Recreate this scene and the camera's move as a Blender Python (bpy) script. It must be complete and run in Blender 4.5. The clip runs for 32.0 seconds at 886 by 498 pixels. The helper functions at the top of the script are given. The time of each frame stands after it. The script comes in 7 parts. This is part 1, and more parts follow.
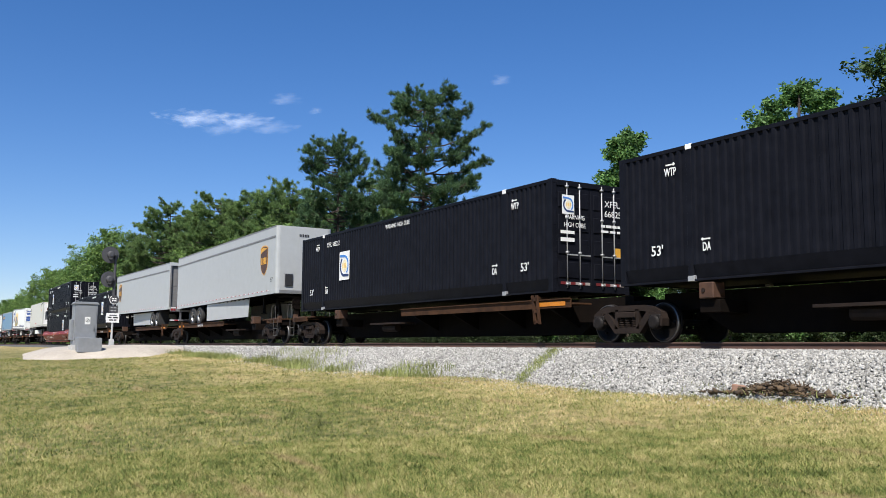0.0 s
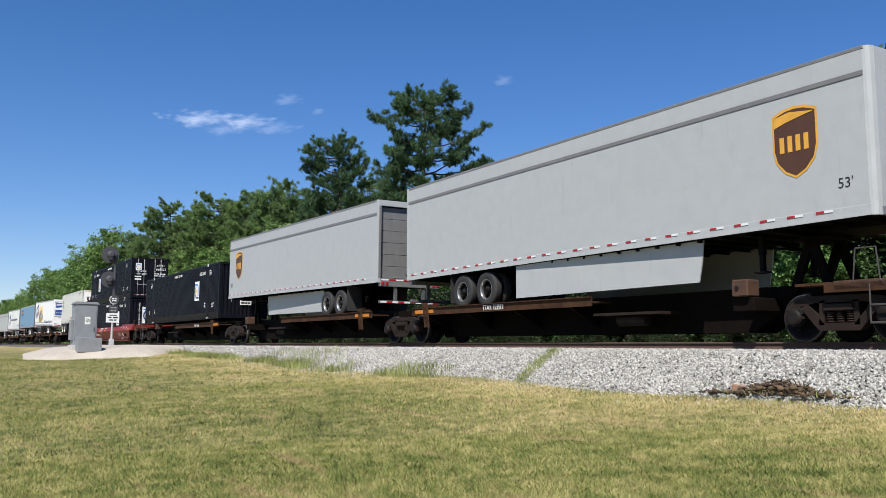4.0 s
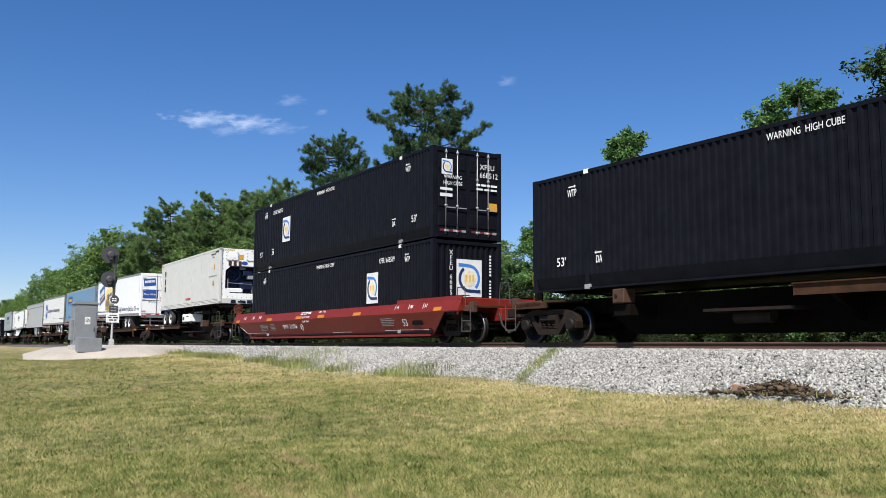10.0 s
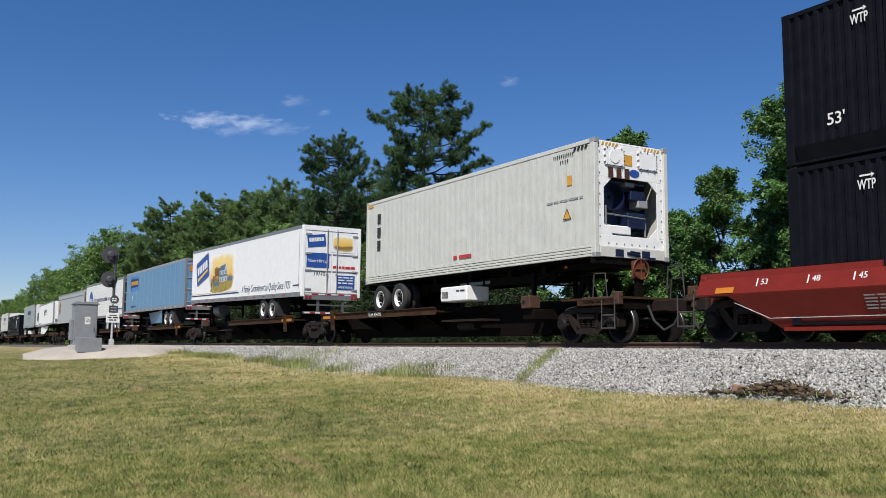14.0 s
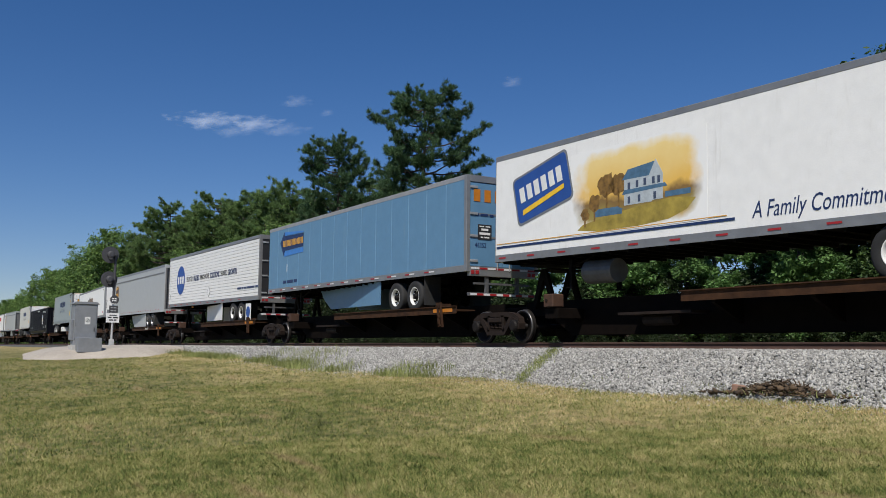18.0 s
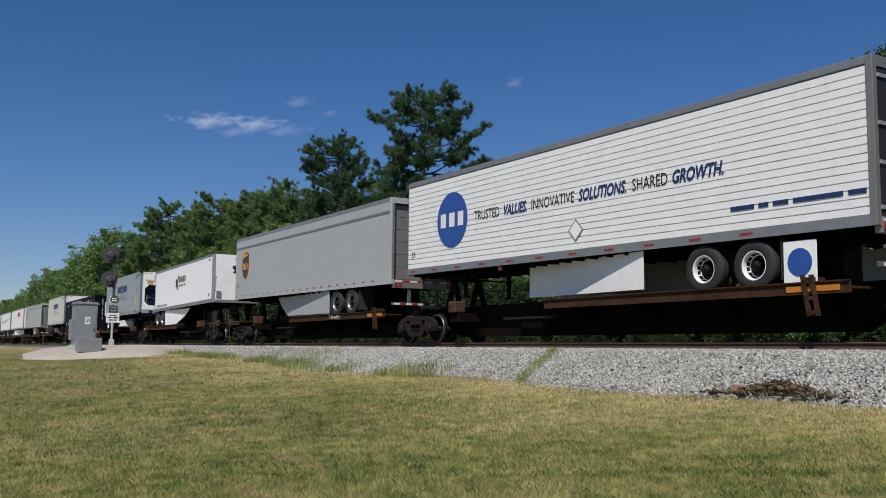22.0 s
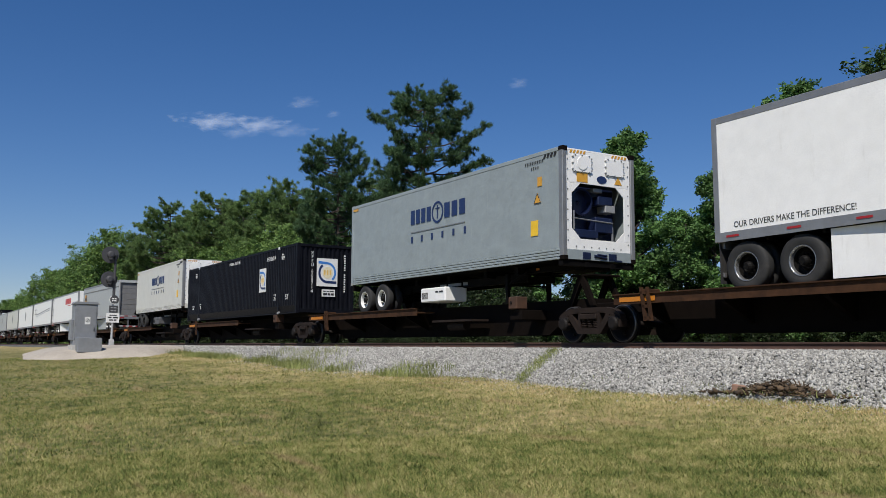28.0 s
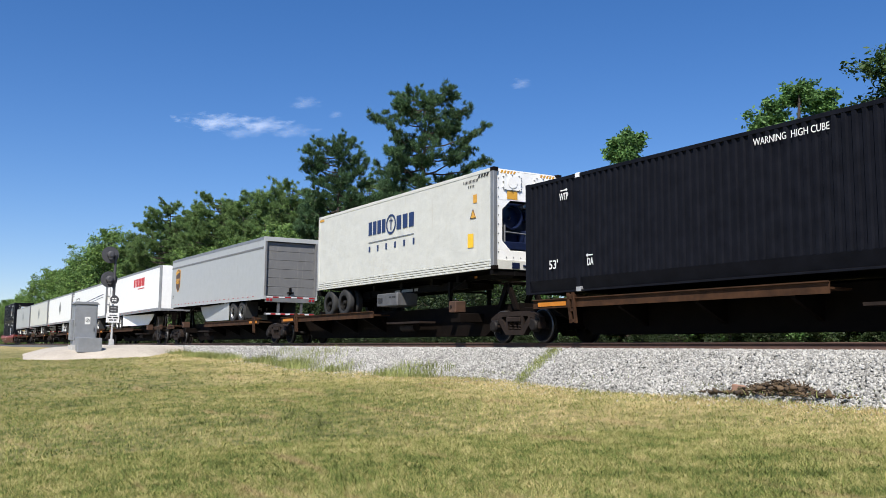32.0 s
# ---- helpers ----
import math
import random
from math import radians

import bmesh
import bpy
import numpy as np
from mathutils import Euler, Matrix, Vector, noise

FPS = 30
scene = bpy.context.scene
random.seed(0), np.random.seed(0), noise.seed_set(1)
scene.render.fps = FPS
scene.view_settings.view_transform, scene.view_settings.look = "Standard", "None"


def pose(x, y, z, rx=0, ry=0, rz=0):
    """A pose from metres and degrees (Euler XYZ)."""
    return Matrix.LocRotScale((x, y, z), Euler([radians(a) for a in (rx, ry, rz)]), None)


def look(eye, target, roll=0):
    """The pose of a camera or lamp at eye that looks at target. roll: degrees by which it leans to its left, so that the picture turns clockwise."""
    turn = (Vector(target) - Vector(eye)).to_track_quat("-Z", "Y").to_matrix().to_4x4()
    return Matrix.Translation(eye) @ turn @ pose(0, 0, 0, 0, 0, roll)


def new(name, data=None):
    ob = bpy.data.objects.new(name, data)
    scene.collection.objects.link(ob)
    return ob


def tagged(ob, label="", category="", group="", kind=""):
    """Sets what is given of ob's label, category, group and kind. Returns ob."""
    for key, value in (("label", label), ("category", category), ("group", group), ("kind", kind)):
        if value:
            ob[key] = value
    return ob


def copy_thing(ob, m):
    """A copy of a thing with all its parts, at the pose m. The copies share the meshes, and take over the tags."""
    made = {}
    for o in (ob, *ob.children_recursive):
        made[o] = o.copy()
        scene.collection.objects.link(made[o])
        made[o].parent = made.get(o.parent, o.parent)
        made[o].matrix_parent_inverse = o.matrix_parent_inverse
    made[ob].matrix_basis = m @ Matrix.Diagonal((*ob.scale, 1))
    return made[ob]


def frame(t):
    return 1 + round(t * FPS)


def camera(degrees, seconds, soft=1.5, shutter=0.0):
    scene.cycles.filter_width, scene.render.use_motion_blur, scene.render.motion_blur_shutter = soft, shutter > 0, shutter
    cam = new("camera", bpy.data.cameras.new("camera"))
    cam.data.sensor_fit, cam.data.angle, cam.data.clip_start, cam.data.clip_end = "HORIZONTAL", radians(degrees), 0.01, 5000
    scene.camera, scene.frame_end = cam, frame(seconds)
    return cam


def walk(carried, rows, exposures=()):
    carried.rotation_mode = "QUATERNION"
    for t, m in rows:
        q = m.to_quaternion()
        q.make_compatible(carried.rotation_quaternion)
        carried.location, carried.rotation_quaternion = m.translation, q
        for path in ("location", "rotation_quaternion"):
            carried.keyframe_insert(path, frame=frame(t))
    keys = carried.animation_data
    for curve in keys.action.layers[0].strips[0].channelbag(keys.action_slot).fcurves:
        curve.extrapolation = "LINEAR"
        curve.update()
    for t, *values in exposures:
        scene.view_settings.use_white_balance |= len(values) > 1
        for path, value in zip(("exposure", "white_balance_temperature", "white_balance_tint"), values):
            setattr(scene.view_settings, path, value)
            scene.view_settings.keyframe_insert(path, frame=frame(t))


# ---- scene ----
# ---- camera ----
EYE = 1.5
cam = camera(52.94, 32.0, soft=0.75, shutter=0.0)
CAM_POSE = Matrix.Translation((0, 0, EYE)) @ pose(0, 0, 0, 0, 0, 57.91) @ pose(0, 0, 0, 90 + 6.955, 0, 0) @ pose(0, 0, 0, 0, 0, 0.446)
EXPOSURES = [(0, 0.585), (1, 0.405), (2, 0.455), (3, 0.505), (6, 0.505), (9, 0.505), (11, 0.505), (13, 0.505), (14, 0.205), (17, -0.135), (18, -0.115), (19, 0.285), (20, 0.405), (21, 0.305), (22, -0.175), (23, -0.115), (24, 0.355), (25, 0.405), (26, 0.205), (28, -0.075), (29, 0.585), (30, 0.505), (32, 0.555)]
walk(cam, [(0.0, CAM_POSE), (32.0, CAM_POSE)], EXPOSURES)

# ---- world and sun ----
SUN = Vector((0.42, -0.46, 0.782)).normalized()
world = bpy.data.worlds.new("sky")
scene.world = world
world.use_nodes = True
wn = world.node_tree.nodes
sky = wn.new("ShaderNodeTexSky")
sky.sky_type = "NISHITA"
sky.sun_disc = False
sky.sun_elevation = math.asin(SUN.z)
sky.sun_rotation = math.atan2(SUN.x, SUN.y)
sky.air_density, sky.dust_density, sky.ozone_density = 1.0, 0.1, 3.0
wn["Background"].inputs["Strength"].default_value = 0.076
tone = wn.new("ShaderNodeHueSaturation")
tone.inputs["Saturation"].default_value = 1.28
tint = wn.new("ShaderNodeMix")
tint.data_type, tint.blend_type = "RGBA", "MULTIPLY"
tint.inputs[0].default_value, tint.inputs[7].default_value = 1.0, (0.96, 0.94, 1.13, 1)
world.node_tree.links.new(sky.outputs[0], tone.inputs["Color"])
world.node_tree.links.new(tone.outputs[0], tint.inputs[6])
world.node_tree.links.new(tint.outputs[2], wn["Background"].inputs["Color"])
sun = new("sun", bpy.data.lights.new("sun", "SUN"))
sun.data.energy, sun.data.angle, sun.data.color = 5.0, radians(0.53), (1.0, 0.95, 0.88)
sun.matrix_world = look(SUN * 80, (0, 0, 0))

# ---- the line of the track ----
TRACK_Y, KAPPA, GRADE, RAIL_Z = 15.368, 0.00036168, -0.00892, EYE + 0.25
HALF = 2.591 / 2
TRAVEL = [0, 13.79, 27.69, 41.7, 55.83, 70.11, 84.53, 99.01, 113.79, 128.68, 143.42, 158.48, 173.57, 188.8, 204.35, 220.08, 236.06]
STRAIGHT = -60.0  # beyond this the curve eases to a straight


def on_track(S, lat=0.0, up=0.0):
    """The pose at S metres along the track, lat metres to the far side, up metres over the rail."""
    a = max(S, STRAIGHT)
    th = KAPPA * a
    chord = a if abs(th) < 1e-9 else a * math.sin(th / 2) / (th / 2)
    x, y = chord * math.cos(th / 2), TRACK_Y + chord * math.sin(th / 2)
    x, y = x + (S - a) * math.cos(th), y + (S - a) * math.sin(th)
    return pose(x, y, RAIL_Z + GRADE * S, 0.45, 0.511, math.degrees(th)) @ pose(0, lat, up)


def travel(t):
    i = min(int(t / 2), 15)
    return TRAVEL[i] + (TRAVEL[i + 1] - TRAVEL[i]) * (t / 2 - i)


# ---- small mesh tools ----
def mesh_of(bm, name, smooth=False):
    me = bpy.data.meshes.new(name)
    bmesh.ops.recalc_face_normals(bm, faces=bm.faces)
    bm.to_mesh(me)
    bm.free()
    if smooth:
        for p in me.polygons:
            p.use_smooth = True
    return me


def part(name, bm, material=None, parent=None, label="", smooth=False):
    me = bm if isinstance(bm, bpy.types.Mesh) else mesh_of(bm, name, smooth)
    if not me.materials:
        me.materials.append(material)
    ob = new(name, me)
    if parent is not None:
        ob.parent = parent
    if label:
        ob["label"] = label
    return ob


def moved(ob, m):
    ob.matrix_basis = m
    return ob


def thing(name, label, category, group="", m=None):
    ob = new(name)
    ob.empty_display_size = 0.2
    if m is not None:
        ob.matrix_basis = m
    return tagged(ob, label, category, group)


def B():
    return bmesh.new()


def box(bm, x0, x1, y0, y1, z0, z1, bevel=0.0, m=None):
    r = bmesh.ops.create_cube(bm, size=1.0)
    vs = r["verts"]
    for v in vs:
        v.co = Vector((x0 + (v.co.x + 0.5) * (x1 - x0), y0 + (v.co.y + 0.5) * (y1 - y0), z0 + (v.co.z + 0.5) * (z1 - z0)))
    if bevel:
        es = list({e for v in vs for e in v.link_edges})
        r = bmesh.ops.bevel(bm, geom=es, offset=bevel, segments=1, profile=0.5, affect="EDGES")
        vs = list({v for v in vs if v.is_valid} | set(r["verts"]))
    if m is not None:
        bmesh.ops.transform(bm, matrix=m, verts=vs)
    return bm


def cyl(bm, p0, p1, r0, r1=None, n=12, caps=True):
    p0, p1 = Vector(p0), Vector(p1)
    d = p1 - p0
    m = Matrix.Translation((p0 + p1) / 2) @ d.to_track_quat("Z", "Y").to_matrix().to_4x4()
    bmesh.ops.create_cone(bm, cap_ends=caps, segments=n, radius1=r0, radius2=r0 if r1 is None else r1, depth=d.length, matrix=m)
    return bm


def prism(bm, pts, a0, a1, axis="y"):
    """A closed outline swept along an axis; the outline is (x, z) for y, (y, z) for x, (x, y) for z."""
    def at(p, a):
        return {"y": (p[0], a, p[1]), "x": (a, p[0], p[1]), "z": (p[0], p[1], a)}[axis]
    lo = [bm.verts.new(at(p, a0)) for p in pts]
    hi = [bm.verts.new(at(p, a1)) for p in pts]
    n = len(pts)
    bm.faces.new(lo)
    bm.faces.new(hi[::-1])
    for i in range(n):
        bm.faces.new((lo[i], hi[i], hi[(i + 1) % n], lo[(i + 1) % n]))
    return bm


def revolve(bm, prof, n=24, axis="y", caps=False):
    """A profile of (radius, along) turned about an axis."""
    rings = []
    for r, a in prof:
        ring = []
        for i in range(n):
            c, s = r * math.cos(2 * math.pi * i / n), r * math.sin(2 * math.pi * i / n)
            ring.append(bm.verts.new({"y": (c, a, s), "x": (a, c, s), "z": (c, s, a)}[axis]))
        rings.append(ring)
    for p, q in zip(rings, rings[1:]):
        for i in range(n):
            bm.faces.new((p[i], p[(i + 1) % n], q[(i + 1) % n], q[i]))
    if caps and prof[0][0] > 1e-6:
        bm.faces.new(rings[0])
    if caps and prof[-1][0] > 1e-6:
        bm.faces.new(rings[-1][::-1])
    return bm


def raw_mesh(name, verts, faces, material):
    """A mesh from arrays; faces all of one size."""
    verts, faces = np.asarray(verts, dtype=np.float32), np.asarray(faces, dtype=np.int32)
    me = bpy.data.meshes.new(name)
    k = faces.shape[1]
    me.vertices.add(len(verts))
    me.vertices.foreach_set("co", verts.ravel())
    me.loops.add(faces.size)
    me.loops.foreach_set("vertex_index", faces.ravel())
    me.polygons.add(len(faces))
    me.polygons.foreach_set("loop_start", np.arange(0, faces.size, k, dtype=np.int32))
    me.update(calc_edges=True)
    me.materials.append(material)
    return me


GLYPHS = {}


def lettering(text, size, shear=0.0, bold=0.0):
    """Flat letters in the x-z plane facing -y, centred, with a little thickness."""
    key = (text, size, shear, bold)
    if key not in GLYPHS:
        cu = bpy.data.curves.new("letters", "FONT")
        cu.body, cu.size, cu.align_x, cu.align_y, cu.extrude, cu.shear, cu.offset, cu.resolution_u = text, size, "CENTER", "CENTER", 0.002, shear, bold, 3
        ob = bpy.data.objects.new("letters", cu)
        scene.collection.objects.link(ob)
        me = bpy.data.meshes.new_from_object(ob.evaluated_get(bpy.context.evaluated_depsgraph_get()))
        bpy.data.objects.remove(ob)
        bpy.data.curves.remove(cu)
        me.transform(pose(0, 0, 0, 90, 0, 0))
        me.materials.clear()
        GLYPHS[key] = me
    return GLYPHS[key].copy()


# ---- materials ----
def mat(name, color, rough=0.6, metal=0.0, vary=0.12, scale=3.0, grain=0.06, grain_scale=60.0, bump=0.02, dirt=None, dirt_amount=0.0,
        streak=False, spec=0.5, island=0.0, dent=0.0):
    m = bpy.data.materials.new(name)
    m.use_nodes = True
    nt = m.node_tree
    N, L = nt.nodes, nt.links
    b = N["Principled BSDF"]
    b.inputs["Metallic"].default_value = metal
    b.inputs["Specular IOR Level"].default_value = spec
    co = N.new("ShaderNodeTexCoord")
    src = co.outputs["Object"]

    def noise_at(sc, detail, vec=src, rough_=0.6):
        n = N.new("ShaderNodeTexNoise")
        n.inputs["Scale"].default_value, n.inputs["Detail"].default_value, n.inputs["Roughness"].default_value = sc, detail, rough_
        L.new(vec, n.inputs["Vector"])
        return n.outputs["Fac"]

    def mix(kind, fac, a, c):
        x = N.new("ShaderNodeMix")
        x.data_type, x.blend_type = "RGBA", kind
        if isinstance(fac, float):
            x.inputs[0].default_value = fac
        else:
            L.new(fac, x.inputs[0])
        for i, v in ((6, a), (7, c)):
            if isinstance(v, tuple):
                x.inputs[i].default_value = (*v, 1)
            else:
                L.new(v, x.inputs[i])
        return x.outputs[2]

    def ramp(val, a, c):
        r = N.new("ShaderNodeMapRange")
        r.inputs[1].default_value, r.inputs[2].default_value = 0.3, 0.7
        r.inputs[3].default_value, r.inputs[4].default_value = a, c
        L.new(val, r.inputs[0])
        return r.outputs[0]

    def grey(val):
        c = N.new("ShaderNodeCombineColor")
        for i in range(3):
            L.new(val, c.inputs[i])
        return c.outputs[0]

    col = mix("MULTIPLY", 1.0, tuple(color), grey(ramp(noise_at(scale, 5), 1 - vary, 1 + vary)))
    fine = noise_at(grain_scale, 4)
    col = mix("MULTIPLY", 1.0, col, grey(ramp(fine, 1 - grain, 1 + grain)))
    if island:
        g = N.new("ShaderNodeNewGeometry")
        r = N.new("ShaderNodeMapRange")
        r.inputs[3].default_value, r.inputs[4].default_value = 1 - island, 1 + island
        L.new(g.outputs["Random Per Island"], r.inputs[0])
        col = mix("MULTIPLY", 1.0, col, grey(r.outputs[0]))
    if dirt is not None:
        vec = src
        if streak:
            mp = N.new("ShaderNodeMapping")
            mp.inputs["Scale"].default_value = (2.2, 2.2, 0.25)
            L.new(src, mp.inputs["Vector"])
            vec = mp.outputs[0]
        d = N.new("ShaderNodeMapRange")
        d.inputs[1].default_value, d.inputs[2].default_value = 0.62 - 0.25 * dirt_amount, 0.85 - 0.25 * dirt_amount
        d.inputs[4].default_value = min(1.0, 0.35 + dirt_amount)
        L.new(noise_at(2.0 if not streak else 3.0, 7, vec, 0.68), d.inputs[0])
        col = mix("MIX", d.outputs[0], col, tuple(dirt))
    L.new(col, b.inputs["Base Color"])
    L.new(ramp(fine, max(0.03, rough - 0.08), min(1, rough + 0.08)), b.inputs["Roughness"])
    if bump:
        bp = N.new("ShaderNodeBump")
        bp.inputs["Strength"].default_value, bp.inputs["Distance"].default_value = min(1, bump * 8), 0.01 + bump * 0.2
        L.new(fine, bp.inputs["Height"])
        L.new(bp.outputs[0], b.inputs["Normal"])
        if dent:
            b2 = N.new("ShaderNodeBump")
            b2.inputs["Strength"].default_value, b2.inputs["Distance"].default_value = 0.7, 0.16 * dent
            L.new(noise_at(1.5, 5, src, 0.5), b2.inputs["Height"])
            L.new(bp.outputs[0], b2.inputs["Normal"])
            L.new(b2.outputs[0], b.inputs["Normal"])
    return m


M_BLACK = mat("black_container_paint", (0.0078, 0.0085, 0.0122), 0.45, vary=0.25, dirt=(0.016, 0.015, 0.016), dirt_amount=0.1, streak=True, spec=0.05)
M_WHITE = mat("white_trailer_paint", (0.82, 0.82, 0.8), 0.4, vary=0.04, dirt=(0.55, 0.53, 0.48), dirt_amount=0.14, streak=True, dent=0.1)
M_CREAM = mat("cream_reefer_paint", (0.565, 0.565, 0.515), 0.45, vary=0.05, dirt=(0.42, 0.37, 0.28), dirt_amount=0.22, streak=True, dent=0.3)
M_REEFGREY = mat("grey_reefer_paint", (0.265, 0.305, 0.315), 0.42, vary=0.07, dirt=(0.36, 0.4, 0.4), dirt_amount=0.18, streak=True, dent=0.3)
M_UPSGREY = mat("grey_trailer_paint", (0.37, 0.384, 0.384), 0.42, vary=0.04, dirt=(0.24, 0.235, 0.22), dirt_amount=0.14, streak=True, dent=0.1)
M_UPSDOOR = mat("dark_grey_door", (0.15, 0.15, 0.15), 0.5, vary=0.08, dirt=(0.3, 0.28, 0.25), dirt_amount=0.2, streak=True)
M_BLUE = mat("light_blue_trailer_paint", (0.108, 0.232, 0.37), 0.42, vary=0.05, dirt=(0.19, 0.28, 0.36), dirt_amount=0.2, streak=True, dent=0.1)
M_STEEL = mat("grey_aluminium_rail", (0.27, 0.275, 0.28), 0.45, metal=0.5, vary=0.1, dirt=(0.2, 0.19, 0.18), dirt_amount=0.2)
M_GALV = mat("galvanised_steel", (0.34, 0.345, 0.35), 0.5, metal=0.3, vary=0.12, dirt=(0.3, 0.29, 0.27), dirt_amount=0.2)
# shade under the train is put into these two near-black base colours
M_CHASSIS = mat("shade_dark_chassis_steel", (0.0045, 0.004, 0.004), 0.7, vary=0.3, dirt=(0.014, 0.01, 0.008), dirt_amount=0.15, spec=0.08)
M_RUST = mat("shade_dark_brown_rusty_frame", (0.006, 0.004, 0.003), 0.8, vary=0.35, dirt=(0.005, 0.004, 0.003), dirt_amount=0.4, spec=0.08)
M_DECK = mat("tan_rusted_deck", (0.048, 0.022, 0.01), 0.8, vary=0.45, dirt=(0.018, 0.01, 0.007), dirt_amount=0.4, spec=0.2)
M_TRUCK = mat("grimy_cast_steel", (0.019, 0.0125, 0.0095), 0.72, vary=0.35, dirt=(0.011, 0.008, 0.007), dirt_amount=0.4, spec=0.2)
M_WHEEL = mat("dark_steel_wheel", (0.01, 0.008, 0.007), 0.65, vary=0.25, dirt=(0.03, 0.018, 0.012), dirt_amount=0.2, spec=0.2)
M_TREAD = mat("polished_wheel_tread", (0.13, 0.125, 0.12), 0.4, metal=0.8)
M_TYRE = mat("black_rubber", (0.018, 0.018, 0.018), 0.8, vary=0.2, dirt=(0.06, 0.052, 0.045), dirt_amount=0.3)
M_RIM = mat("white_painted_rim", (0.7, 0.7, 0.68), 0.4, vary=0.06, dirt=(0.4, 0.36, 0.3), dirt_amount=0.2)
M_DARKRIM = mat("dark_steel_rim", (0.007, 0.0065, 0.006), 0.6, vary=0.2, dirt=(0.02, 0.016, 0.014), dirt_amount=0.2, spec=0.1)
M_CHROME = mat("worn_chrome_rim", (0.34, 0.34, 0.34), 0.3, metal=0.8, vary=0.15, dirt=(0.15, 0.13, 0.11), dirt_amount=0.3)
M_GUARD = mat("dull_guard_steel", (0.13, 0.13, 0.135), 0.55, metal=0.4, vary=0.2, dirt=(0.06, 0.05, 0.045), dirt_amount=0.3)
M_RED = mat("red_well_car_paint", (0.17, 0.017, 0.011), 0.5, vary=0.12, dirt=(0.1, 0.024, 0.018), dirt_amount=0.16, streak=True, spec=0.25)
M_MARKW = mat("white_marking", (0.72, 0.72, 0.7), 0.55, vary=0.06)
M_MARKB = mat("black_marking", (0.02, 0.02, 0.022), 0.55)
M_NAVY = mat("navy_marking", (0.012, 0.03, 0.105), 0.5)
M_LOGOB = mat("blue_marking", (0.05, 0.2, 0.55), 0.5)
M_ROYAL = mat("royal_blue_marking", (0.02, 0.075, 0.3), 0.5)
M_GOLD = mat("gold_marking", (0.6, 0.31, 0.04), 0.5)
M_YELLOW = mat("yellow_marking", (0.8, 0.5, 0.03), 0.5)
M_ORANGE = mat("orange_marking", (0.5, 0.17, 0.012), 0.5, dirt=(0.3, 0.14, 0.04), dirt_amount=0.2)
M_PALEGOLD = mat("pale_gold_marking", (0.74, 0.66, 0.46), 0.55, vary=0.15, scale=8.0)
M_SUNBAR = mat("soft_gold_marking", (0.7, 0.47, 0.14), 0.55)
M_BROWN = mat("brown_shield", (0.07, 0.03, 0.014), 0.45)
M_TAPER = mat("red_reflective_tape", (0.33, 0.016, 0.02), 0.45, dirt=(0.16, 0.05, 0.05), dirt_amount=0.35)
M_TAPEW = mat("white_reflective_tape", (0.66, 0.66, 0.66), 0.45, dirt=(0.4, 0.38, 0.36), dirt_amount=0.3)
M_DULLRED = mat("dirty_red_tape", (0.13, 0.012, 0.014), 0.6, dirt=(0.05, 0.03, 0.028), dirt_amount=0.5)
M_DULLW = mat("dirty_white_tape", (0.3, 0.27, 0.26), 0.6, dirt=(0.08, 0.05, 0.045), dirt_amount=0.5)
M_REDMARK = mat("red_marking", (0.5, 0.03, 0.03), 0.5)
M_GLASSY = mat("dark_machine_blue", (0.008, 0.014, 0.045), 0.35, vary=0.3)
M_RAIL = mat("rusty_rail", (0.075, 0.04, 0.028), 0.75, vary=0.2)
M_TIE = mat("creosoted_tie", (0.04, 0.032, 0.027), 0.9, vary=0.3)
M_CONCRETE = mat("pale_concrete", (0.42, 0.41, 0.38), 0.9, vary=0.12, dirt=(0.28, 0.27, 0.24), dirt_amount=0.2)
# grey that paints groove shade onto the white ridged walls
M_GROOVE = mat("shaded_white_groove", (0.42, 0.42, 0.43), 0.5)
M_SEAM = mat("pale_blue_seam", (0.18, 0.32, 0.47), 0.5)


